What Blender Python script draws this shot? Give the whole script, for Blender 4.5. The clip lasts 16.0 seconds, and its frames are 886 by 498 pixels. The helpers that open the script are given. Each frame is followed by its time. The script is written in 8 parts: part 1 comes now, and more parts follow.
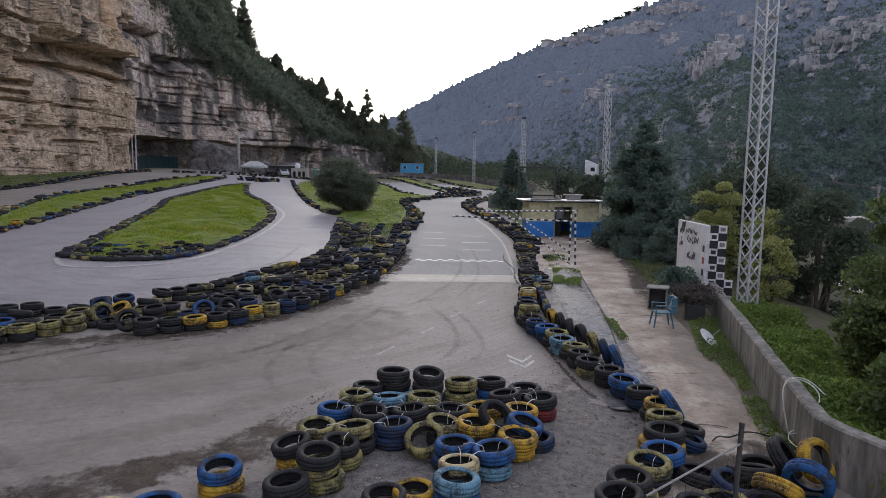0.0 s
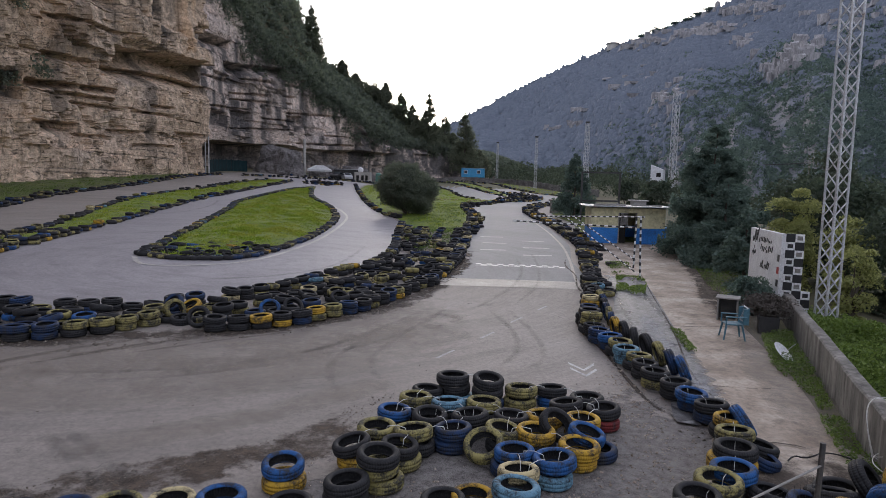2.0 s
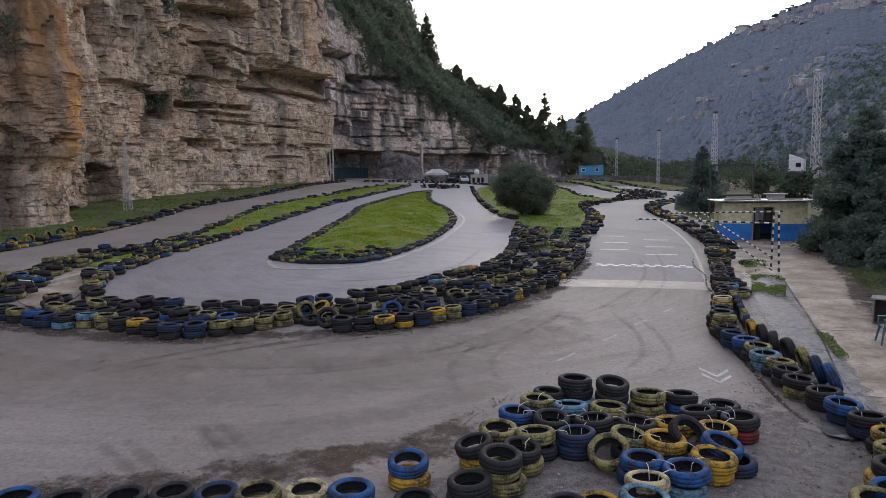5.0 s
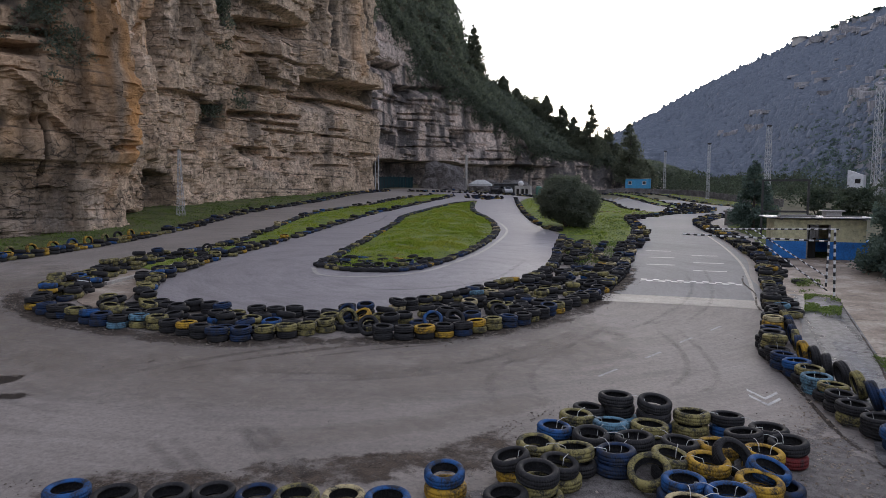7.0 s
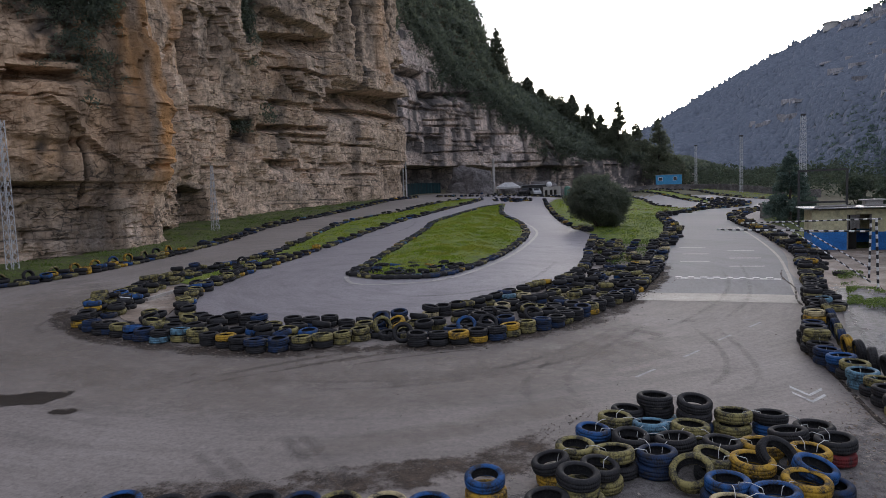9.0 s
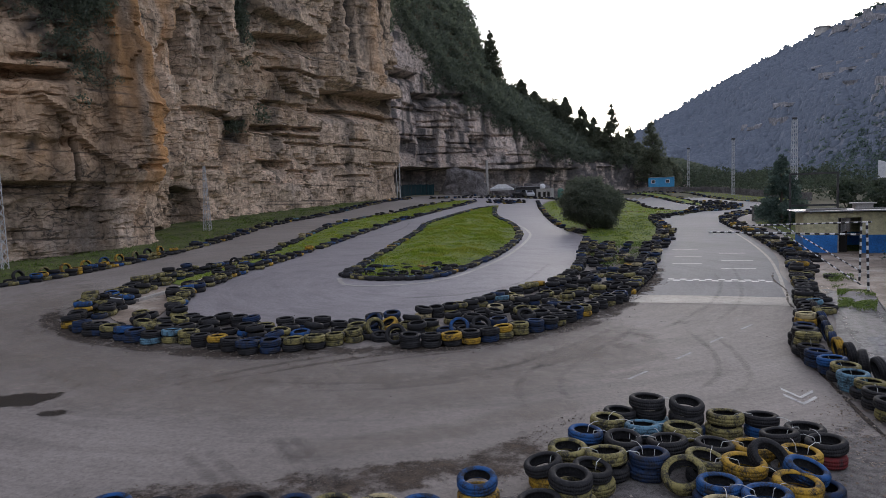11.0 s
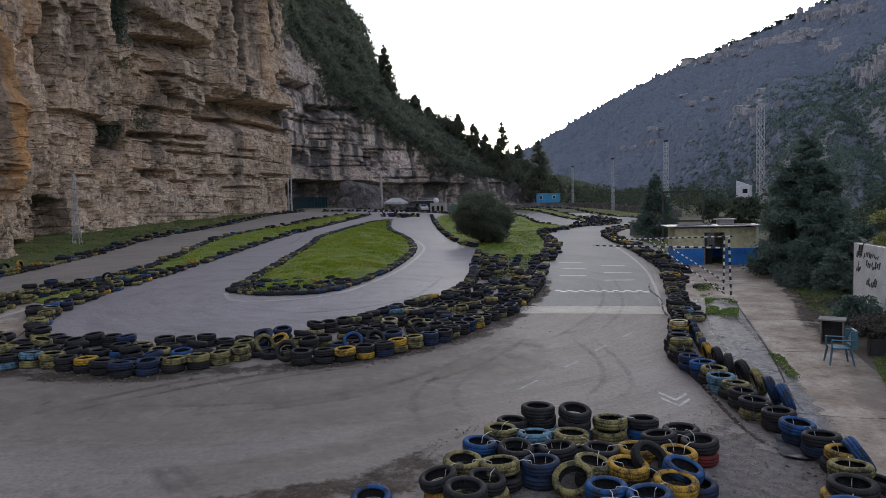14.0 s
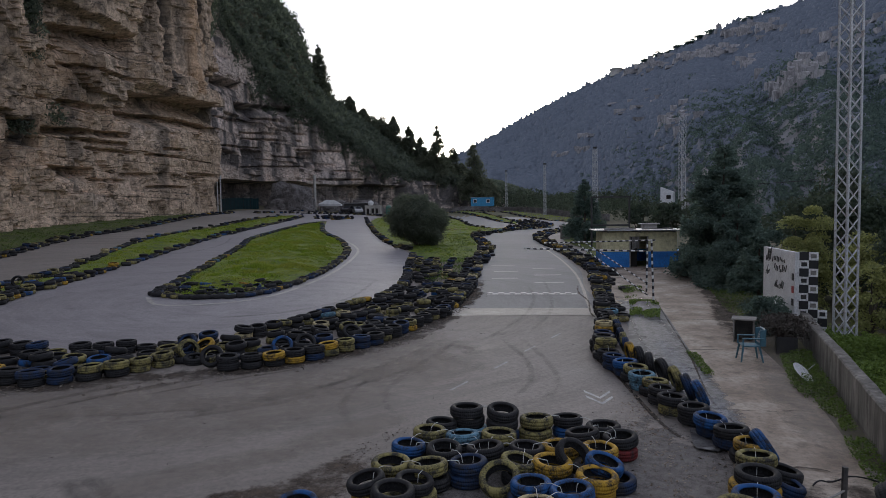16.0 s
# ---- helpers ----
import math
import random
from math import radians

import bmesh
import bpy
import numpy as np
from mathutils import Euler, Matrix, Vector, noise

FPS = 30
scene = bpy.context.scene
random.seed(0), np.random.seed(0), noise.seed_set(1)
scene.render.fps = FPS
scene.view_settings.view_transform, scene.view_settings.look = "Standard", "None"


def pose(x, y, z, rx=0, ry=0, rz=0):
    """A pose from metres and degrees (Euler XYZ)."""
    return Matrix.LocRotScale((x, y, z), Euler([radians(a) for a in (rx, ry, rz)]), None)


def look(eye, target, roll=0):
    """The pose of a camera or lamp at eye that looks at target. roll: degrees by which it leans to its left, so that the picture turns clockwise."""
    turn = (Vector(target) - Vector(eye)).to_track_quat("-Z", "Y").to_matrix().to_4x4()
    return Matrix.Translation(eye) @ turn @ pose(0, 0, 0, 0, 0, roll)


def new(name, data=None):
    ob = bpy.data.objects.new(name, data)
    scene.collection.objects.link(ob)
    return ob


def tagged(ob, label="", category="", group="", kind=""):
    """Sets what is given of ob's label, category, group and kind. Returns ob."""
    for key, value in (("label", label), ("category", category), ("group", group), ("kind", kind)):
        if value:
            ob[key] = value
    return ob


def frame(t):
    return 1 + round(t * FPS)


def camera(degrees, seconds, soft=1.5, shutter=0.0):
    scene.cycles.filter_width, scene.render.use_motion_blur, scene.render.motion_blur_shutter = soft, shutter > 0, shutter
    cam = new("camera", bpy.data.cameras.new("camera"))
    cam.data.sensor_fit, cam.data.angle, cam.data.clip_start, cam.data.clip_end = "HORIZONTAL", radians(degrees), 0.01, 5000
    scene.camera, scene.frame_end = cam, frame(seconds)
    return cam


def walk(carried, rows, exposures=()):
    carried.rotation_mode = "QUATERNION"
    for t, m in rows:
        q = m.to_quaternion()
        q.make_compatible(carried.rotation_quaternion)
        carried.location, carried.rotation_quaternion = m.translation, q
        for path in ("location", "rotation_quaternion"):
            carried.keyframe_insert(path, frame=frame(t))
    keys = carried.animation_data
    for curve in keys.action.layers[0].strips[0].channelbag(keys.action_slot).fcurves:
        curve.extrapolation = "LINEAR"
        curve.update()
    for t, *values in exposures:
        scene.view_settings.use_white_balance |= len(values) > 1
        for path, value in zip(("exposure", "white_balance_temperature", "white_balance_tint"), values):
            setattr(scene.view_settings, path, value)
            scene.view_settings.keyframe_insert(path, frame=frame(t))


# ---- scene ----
cam = camera(70.6, 16.0, soft=0.6)
EYE = 4.0
# seconds; shift of the eye x y z; yaw, pitch, roll
ROWS = [
    (0.0, 0.034, 0.006, -0.016, -0.02, -6.28, -0.90),
    (0.5, 0.037, 0.004, -0.007, 1.02, -6.10, -0.58),
    (1.0, 0.038, -0.004, -0.005, 1.55, -6.05, -0.51),
    (1.5, 0.013, 0.028, -0.019, 2.21, -5.97, -0.64),
    (2.0, -0.009, 0.046, -0.031, 5.47, -5.97, -1.29),
    (2.5, -0.016, 0.031, -0.018, 7.68, -5.80, -1.05),
    (3.0, 0.012, -0.013, -0.008, 9.20, -5.78, -0.32),
    (3.5, 0.013, -0.046, 0.002, 9.92, -6.13, -0.15),
    (4.0, -0.013, -0.000, -0.013, 10.43, -5.94, 0.07),
    (4.5, -0.033, 0.038, -0.021, 12.27, -5.87, 0.37),
    (5.0, -0.037, 0.047, -0.021, 16.20, -5.91, 0.75),
    (7.5, 0.000, -0.028, 0.018, 21.12, -4.16, 0.64),
    (8.0, 0.007, -0.071, 0.037, 22.18, -3.32, 2.04),
    (8.5, 0.012, -0.081, 0.028, 21.98, -4.42, 1.70),
    (9.0, -0.004, -0.076, 0.038, 22.85, -4.49, 2.14),
    (11.5, -0.008, -0.042, 0.033, 21.83, -4.30, 1.86),
    (12.0, 0.000, -0.022, 0.016, 21.09, -4.23, 1.97),
    (12.5, -0.008, -0.008, 0.012, 20.20, -4.21, 1.92),
    (13.0, -0.018, 0.043, -0.011, 19.53, -4.21, 1.80),
    (13.5, -0.016, 0.080, -0.002, 16.08, -3.93, 1.49),
    (14.0, -0.044, 0.060, 0.007, 12.52, -3.39, 1.34),
    (14.5, -0.006, 0.014, -0.003, 9.74, -3.27, 0.66),
    (15.0, 0.003, -0.041, 0.013, 7.79, -3.58, 1.12),
    (15.5, 0.023, -0.001, -0.004, 7.36, -3.48, 1.07),
    (16.0, 0.058, 0.031, 0.002, 6.59, -3.24, 0.85),
]


def aim(x, y, z, yaw, pitch, roll):
    a, p = radians(yaw), radians(pitch)
    eye = Vector((x, y, EYE + z))
    return look(eye, eye + Vector((-math.sin(a) * math.cos(p), math.cos(a) * math.cos(p), math.sin(p))), -roll)


walk(cam, [(r[0], aim(*r[1:])) for r in ROWS], exposures=[(0.0, 0.16, 6400, 10), (5.0, 0.13, 6400, 10), (7.5, -0.1, 6330, 10), (13.0, -0.15, 6250, 9), (14.5, -0.32, 6200, 8), (16.0, -0.58, 6200, 8)])

# ---- sky and light: a bright veiled evening sky, the sun low behind the far ridge ----
SUN_EL, SUN_AZ = 9.0, -4.0
world = bpy.data.worlds.new("veiled_sky")
scene.world = world
world.use_nodes = True
wn, wl = world.node_tree.nodes, world.node_tree.links
wn.clear()
sky = wn.new("ShaderNodeTexSky")
sky.sky_type, sky.sun_disc = "NISHITA", False
sky.sun_elevation, sky.sun_rotation = radians(SUN_EL), radians(-SUN_AZ)
sky.dust_density, sky.air_density, sky.ozone_density = 3.0, 1.0, 1.0
bg_sky = wn.new("ShaderNodeBackground")
bg_sky.inputs["Strength"].default_value = 0.11
pale = wn.new("ShaderNodeHueSaturation")
pale.inputs["Saturation"].default_value = 0.45
wl.new(sky.outputs[0], pale.inputs["Color"])
wl.new(pale.outputs[0], bg_sky.inputs["Color"])
veil = wn.new("ShaderNodeBackground")
veil.inputs["Color"].default_value = (0.87, 0.89, 1.12, 1)
veil.inputs["Strength"].default_value = 0.68
both = wn.new("ShaderNodeAddShader")
wl.new(bg_sky.outputs[0], both.inputs[0])
wl.new(veil.outputs[0], both.inputs[1])
wo = wn.new("ShaderNodeOutputWorld")
wl.new(both.outputs[0], wo.inputs["Surface"])
sun = new("sun", bpy.data.lights.new("sun", "SUN"))
sun.data.energy, sun.data.angle, sun.data.color = 0.5, radians(25), (1.0, 0.93, 0.84)
sun.matrix_world = look((0, 0, 80), (-1.0 * 80 * math.sin(radians(SUN_AZ)), -80 * math.cos(radians(SUN_AZ)), 80 - 80 * math.tan(radians(SUN_EL))))


# ---- materials ----
def nodes_of(name, rough=0.8, metal=0.0, spec=0.5):
    m = bpy.data.materials.new(name)
    m.use_nodes = True
    n, l = m.node_tree.nodes, m.node_tree.links
    b = n["Principled BSDF"]
    b.inputs["Roughness"].default_value, b.inputs["Metallic"].default_value = rough, metal
    b.inputs["Specular IOR Level"].default_value = spec
    return m, n, l, b


def coords(n, l, kind="world"):
    if kind == "world":
        return n.new("ShaderNodeNewGeometry").outputs["Position"]
    return n.new("ShaderNodeTexCoord").outputs["Object"]


def noise_node(n, l, vec, scale, detail=6.0, rough=0.6, stretch=None):
    t = n.new("ShaderNodeTexNoise")
    t.inputs["Scale"].default_value, t.inputs["Detail"].default_value, t.inputs["Roughness"].default_value = scale, detail, rough
    if stretch:
        mp = n.new("ShaderNodeMapping")
        mp.inputs["Scale"].default_value = stretch
        l.new(vec, mp.inputs["Vector"])
        vec = mp.outputs[0]
    l.new(vec, t.inputs["Vector"])
    return t.outputs["Fac"]


def ramp(n, l, fac, stops):
    r = n.new("ShaderNodeValToRGB")
    e = r.color_ramp.elements
    while len(e) < len(stops):
        e.new(0.5)
    for k, (p, c) in zip(e, stops):
        k.position = p
        k.color = (*c, 1) if isinstance(c, tuple) else (c, c, c, 1)
    l.new(fac, r.inputs[0])
    return r.outputs[0]


def mix(n, l, fac, a, b, how="MIX"):
    m = n.new("ShaderNodeMix")
    m.data_type, m.blend_type = "RGBA", how
    for sock, v in ((m.inputs[0], fac), (m.inputs[6], a), (m.inputs[7], b)):
        if isinstance(v, tuple):
            sock.default_value = (*v, 1)
        elif isinstance(v, (int, float)):
            sock.default_value = v
        else:
            l.new(v, sock)
    return m.outputs[2]


def bump(n, l, b, height, strength, dist):
    k = n.new("ShaderNodeBump")
    k.inputs["Strength"].default_value, k.inputs["Distance"].default_value = strength, dist
    l.new(height, k.inputs["Height"])
    l.new(k.outputs[0], b.inputs["Normal"])


def surface(name, dark, mid, light, big=0.5, small=12.0, rough=0.85, relief=0.3, depth=0.02, kind="world", stretch=None, metal=0.0, stain=None, spec=0.4):
    """A surface with large blotches, fine grain, relief and, if given, stains."""
    m, n, l, b = nodes_of(name, rough, metal, spec)
    v = coords(n, l, kind)
    f1 = noise_node(n, l, v, big, 5, 0.6, stretch)
    f2 = noise_node(n, l, v, small, 6, 0.65, stretch)
    c1 = ramp(n, l, f1, [(0.3, dark), (0.5, mid), (0.72, light)])
    c2 = ramp(n, l, f2, [(0.28, 0.60), (0.5, 1.0), (0.72, 1.28)])
    c = mix(n, l, 1.0, c1, c2, "MULTIPLY")
    if stain:
        f3 = noise_node(n, l, v, big * 2.3, 7, 0.7, stretch)
        c = mix(n, l, ramp(n, l, f3, [(0.55, 0.0), (0.68, 1.0)]), c, stain)
    l.new(c, b.inputs["Base Color"])
    bump(n, l, b, f2, relief, depth)
    return m


def asphalt_material(name, lo, mid, hi, rough):
    m, n, l, b = nodes_of(name, rough, 0.0, 0.45)
    v = coords(n, l)
    wide = noise_node(n, l, v, 0.09, 4, 0.55)
    patchy = noise_node(n, l, v, 0.45, 9, 0.68)
    grit = noise_node(n, l, v, 11.0, 9, 0.85)
    spots = noise_node(n, l, v, 3.0, 8, 0.8)
    # wheel sweeps run round the middle of the hairpin
    rel = n.new("ShaderNodeVectorMath")
    rel.operation = "SUBTRACT"
    l.new(v, rel.inputs[0])
    rel.inputs[1].default_value = (-12.0, 27.0, 0.0)
    xyz = n.new("ShaderNodeSeparateXYZ")
    l.new(rel.outputs[0], xyz.inputs[0])
    ang = n.new("ShaderNodeMath")
    ang.operation = "ARCTAN2"
    l.new(xyz.outputs[1], ang.inputs[0])
    l.new(xyz.outputs[0], ang.inputs[1])
    flat_v = n.new("ShaderNodeCombineXYZ")
    l.new(xyz.outputs[0], flat_v.inputs[0])
    l.new(xyz.outputs[1], flat_v.inputs[1])
    far = n.new("ShaderNodeVectorMath")
    far.operation = "LENGTH"
    l.new(flat_v.outputs[0], far.inputs[0])
    polar = n.new("ShaderNodeCombineXYZ")
    l.new(far.outputs["Value"], polar.inputs[0])
    l.new(ang.outputs[0], polar.inputs[1])
    sweep = noise_node(n, l, polar.outputs[0], 1.1, 8, 0.7, (1.0, 2.2, 1.0))
    fine_sweep = noise_node(n, l, polar.outputs[0], 4.5, 6, 0.7, (1.0, 1.2, 1.0))
    c = ramp(n, l, wide, [(0.3, lo), (0.5, mid), (0.7, hi)])
    c = mix(n, l, 1.0, c, ramp(n, l, patchy, [(0.3, 0.84), (0.5, 1.0), (0.75, 1.10)]), "MULTIPLY")
    c = mix(n, l, 1.0, c, ramp(n, l, sweep, [(0.34, 0.80), (0.48, 1.0), (0.66, 1.12)]), "MULTIPLY")
    c = mix(n, l, 1.0, c, ramp(n, l, fine_sweep, [(0.34, 0.90), (0.5, 1.0), (0.68, 1.08)]), "MULTIPLY")
    c = mix(n, l, 1.0, c, ramp(n, l, grit, [(0.34, 0.62), (0.5, 1.0), (0.66, 1.3)]), "MULTIPLY")
    c = mix(n, l, 1.0, c, ramp(n, l, spots, [(0.30, 0.45), (0.38, 0.94), (0.56, 1.02), (0.70, 1.16)]), "MULTIPLY")
    l.new(c, b.inputs["Base Color"])
    l.new(ramp(n, l, patchy, [(0.3, rough - 0.05), (0.7, rough + 0.05)]), b.inputs["Roughness"])
    bump(n, l, b, grit, 0.5, 0.008)
    return m


def rock_material():
    m, n, l, b = nodes_of("limestone", 0.92, 0.0, 0.25)
    v = coords(n, l)
    big = noise_node(n, l, v, 0.06, 5, 0.6)
    bed = noise_node(n, l, v, 0.6, 9, 0.72, (0.22, 0.22, 2.4))
    fine = noise_node(n, l, v, 2.6, 12, 0.78)
    blot = noise_node(n, l, v, 0.28, 8, 0.68)
    crag = noise_node(n, l, v, 1.1, 11, 0.78, (1.0, 1.0, 1.25))
    c = ramp(n, l, big, [(0.32, (0.47, 0.352, 0.245)), (0.46, (0.58, 0.442, 0.315)), (0.58, (0.63, 0.485, 0.355)), (0.72, (0.53, 0.435, 0.35))])
    c = mix(n, l, 1.0, c, ramp(n, l, bed, [(0.30, 0.85), (0.42, 0.97), (0.55, 1.0), (0.78, 1.05)]), "MULTIPLY")
    c = mix(n, l, 1.0, c, ramp(n, l, blot, [(0.30, 0.62), (0.45, 1.0), (0.7, 1.12)]), "MULTIPLY")
    # Crevice shade put into the colour at low spots of the crag bump.
    c = mix(n, l, 1.0, c, ramp(n, l, crag, [(0.36, 0.20), (0.44, 0.80), (0.55, 1.06), (0.7, 1.40)]), "MULTIPLY")
    wash = noise_node(n, l, v, 1.5, 8, 0.7, (1.0, 1.0, 0.09))
    c = mix(n, l, 1.0, c, ramp(n, l, wash, [(0.32, 0.42), (0.45, 0.95), (0.58, 1.05), (0.72, 1.25)]), "MULTIPLY")
    rust = noise_node(n, l, v, 0.12, 6, 0.7, (1.0, 1.0, 0.35))
    c = mix(n, l, ramp(n, l, rust, [(0.57, 0.0), (0.70, 0.5)]), c, (0.52, 0.31, 0.15))
    # cracks: thin, broken, mostly along the beds; their dark insides are painted shade
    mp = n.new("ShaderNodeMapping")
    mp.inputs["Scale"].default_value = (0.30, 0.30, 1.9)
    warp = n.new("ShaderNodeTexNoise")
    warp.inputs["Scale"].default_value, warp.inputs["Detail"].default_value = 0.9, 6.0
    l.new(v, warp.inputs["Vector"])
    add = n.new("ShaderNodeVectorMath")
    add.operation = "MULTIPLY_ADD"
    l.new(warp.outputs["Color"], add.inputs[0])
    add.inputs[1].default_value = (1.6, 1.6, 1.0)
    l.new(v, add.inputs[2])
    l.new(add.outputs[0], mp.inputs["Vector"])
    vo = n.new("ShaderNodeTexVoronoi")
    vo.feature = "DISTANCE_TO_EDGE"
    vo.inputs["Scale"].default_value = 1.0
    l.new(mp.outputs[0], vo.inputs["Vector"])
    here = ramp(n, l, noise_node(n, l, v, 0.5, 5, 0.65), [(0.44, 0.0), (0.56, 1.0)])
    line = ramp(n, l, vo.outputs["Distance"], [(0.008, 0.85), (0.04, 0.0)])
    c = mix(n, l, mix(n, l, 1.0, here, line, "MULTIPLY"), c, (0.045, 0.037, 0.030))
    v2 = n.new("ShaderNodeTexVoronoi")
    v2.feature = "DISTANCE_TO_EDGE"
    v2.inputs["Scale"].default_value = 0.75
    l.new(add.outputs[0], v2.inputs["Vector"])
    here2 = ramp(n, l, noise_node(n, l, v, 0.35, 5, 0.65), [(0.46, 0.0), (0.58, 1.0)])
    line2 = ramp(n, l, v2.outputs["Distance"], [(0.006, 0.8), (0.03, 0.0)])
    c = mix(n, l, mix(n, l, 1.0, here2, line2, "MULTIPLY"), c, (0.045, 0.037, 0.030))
    c = mix(n, l, 1.0, c, ramp(n, l, fine, [(0.3, 0.42), (0.5, 1.0), (0.72, 1.38)]), "MULTIPLY")
    at = n.new("ShaderNodeAttribute")
    at.attribute_name = "rust"
    c = mix(n, l, at.outputs["Fac"], c, mix(n, l, 1.0, mix(n, l, fine, (0.40, 0.19, 0.065), (0.74, 0.42, 0.175)), ramp(n, l, crag, [(0.33, 0.3), (0.45, 0.9), (0.7, 1.3)]), "MULTIPLY"))
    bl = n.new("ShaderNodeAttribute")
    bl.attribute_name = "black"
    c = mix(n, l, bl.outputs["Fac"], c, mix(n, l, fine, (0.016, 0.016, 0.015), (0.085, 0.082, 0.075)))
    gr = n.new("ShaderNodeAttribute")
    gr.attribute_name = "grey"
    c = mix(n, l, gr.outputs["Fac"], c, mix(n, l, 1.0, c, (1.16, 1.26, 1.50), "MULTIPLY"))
    l.new(c, b.inputs["Base Color"])
    h = mix(n, l, 0.12, mix(n, l, 0.5, fine, crag), bed)
    bump(n, l, b, h, 1.0, 0.22)
    return m


def leaf_material(name, dark, light, rough=0.6, extra=None, through_light=0.35):
    """Leaves differ one by one and let some light through."""
    m, n, l, b = nodes_of(name, rough, 0.0, 0.3)
    g = n.new("ShaderNodeNewGeometry")
    v = g.outputs["Position"]
    f = noise_node(n, l, v, 0.6, 3, 0.5)
    c = mix(n, l, g.outputs["Random Per Island"], dark, light)
    c = mix(n, l, ramp(n, l, f, [(0.4, 0.0), (0.65, 0.7)]), c, extra or light)
    l.new(c, b.inputs["Base Color"])
    tr = n.new("ShaderNodeBsdfTranslucent")
    l.new(mix(n, l, 1.0, c, (1.5, 1.5, 1.2), "MULTIPLY"), tr.inputs["Color"])
    mx = n.new("ShaderNodeMixShader")
    mx.inputs[0].default_value = through_light
    l.new(b.outputs[0], mx.inputs[1])
    l.new(tr.outputs[0], mx.inputs[2])
    l.new(mx.outputs[0], n["Material Output"].inputs["Surface"])
    return m


def tyre_material(name, paint, worn=0.5):
    """Rubber, with paint that has rubbed off the shoulders and the tread; the tread has cross grooves."""
    m, n, l, b = nodes_of(name, 0.7, 0.0, 0.2)
    v = coords(n, l, "object")
    info = n.new("ShaderNodeObjectInfo")
    shift = n.new("ShaderNodeVectorMath")
    shift.operation = "MULTIPLY_ADD"
    comb = n.new("ShaderNodeCombineXYZ")
    for k in range(3):
        l.new(info.outputs["Random"], comb.inputs[k])
    l.new(comb.outputs[0], shift.inputs[0])
    shift.inputs[1].default_value = (37, 19, 11)
    l.new(v, shift.inputs[2])
    p = shift.outputs[0]
    f1, f2 = noise_node(n, l, p, 5.0, 6, 0.7), noise_node(n, l, p, 40.0, 5, 0.7)
    rubber = ramp(n, l, f1, [(0.3, (0.012, 0.012, 0.013)), (0.6, (0.024, 0.024, 0.026)), (0.8, (0.06, 0.056, 0.05))])
    if paint:
        dirty = tuple(0.45 * k + 0.02 for k in paint)
        c = mix(n, l, ramp(n, l, f1, [(0.4, 0.0), (0.75, 1.0)]), paint, dirty)
        gone = ramp(n, l, mix(n, l, 0.3, f1, f2), [(0.47 + 0.16 * (0.5 - worn), 0.0), (0.595 + 0.16 * (0.5 - worn), 0.95)])
        c = mix(n, l, gone, c, rubber)
    else:
        c = mix(n, l, ramp(n, l, f2, [(0.5, 0.0), (0.75, 0.35)]), rubber, (0.13, 0.12, 0.105))
    l.new(c, b.inputs["Base Color"])
    sx = n.new("ShaderNodeSeparateXYZ")
    l.new(v, sx.inputs[0])
    an = n.new("ShaderNodeMath")
    an.operation = "ARCTAN2"
    l.new(sx.outputs[1], an.inputs[0])
    l.new(sx.outputs[0], an.inputs[1])
    zz = n.new("ShaderNodeMath")
    zz.operation = "ABSOLUTE"
    l.new(sx.outputs[2], zz.inputs[0])
    ph = n.new("ShaderNodeMath")
    ph.operation = "MULTIPLY_ADD"
    l.new(zz.outputs[0], ph.inputs[0])
    ph.inputs[1].default_value = 0.55
    l.new(an.outputs[0], ph.inputs[2])
    si = n.new("ShaderNodeMath")
    si.operation = "MULTIPLY"
    l.new(ph.outputs[0], si.inputs[0])
    si.inputs[1].default_value = 52.0
    s2 = n.new("ShaderNodeMath")
    s2.operation = "SINE"
    l.new(si.outputs[0], s2.inputs[0])
    ln = n.new("ShaderNodeVectorMath")
    ln.operation = "LENGTH"
    fl = n.new("ShaderNodeCombineXYZ")
    l.new(sx.outputs[0], fl.inputs[0])
    l.new(sx.outputs[1], fl.inputs[1])
    l.new(fl.outputs[0], ln.inputs[0])
    gt = n.new("ShaderNodeMath")
    gt.operation = "GREATER_THAN"
    l.new(ln.outputs["Value"], gt.inputs[0])
    gt.inputs[1].default_value = 0.276
    mu = n.new("ShaderNodeMath")
    mu.operation = "MULTIPLY"
    l.new(s2.outputs[0], mu.inputs[0])
    l.new(gt.outputs[0], mu.inputs[1])
    bump(n, l, b, mix(n, l, 0.4, mu.outputs[0], f2), 0.5, 0.005)
    return m


M = {}
M["asphalt"] = asphalt_material("asphalt", (0.172, 0.149, 0.130), (0.217, 0.190, 0.168), (0.255, 0.227, 0.205), 0.72)
M["pale_asphalt"] = asphalt_material("pale_asphalt", (0.215, 0.20, 0.205), (0.25, 0.233, 0.24), (0.285, 0.267, 0.275), 0.55)
M["straight_asphalt"] = asphalt_material("straight_asphalt", (0.112, 0.113, 0.123), (0.136, 0.137, 0.148), (0.16, 0.16, 0.172), 0.68)
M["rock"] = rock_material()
M["soil"] = surface("valley_soil", (0.06, 0.06, 0.03), (0.09, 0.085, 0.045), (0.13, 0.11, 0.07), 0.05, 2.0, 0.95, 0.5, 0.05)
M["dirt"] = surface("dry_dirt", (0.10, 0.083, 0.067), (0.16, 0.135, 0.11), (0.22, 0.19, 0.16), 0.6, 14.0, 0.95, 0.5, 0.02, stain=(0.075, 0.06, 0.05))
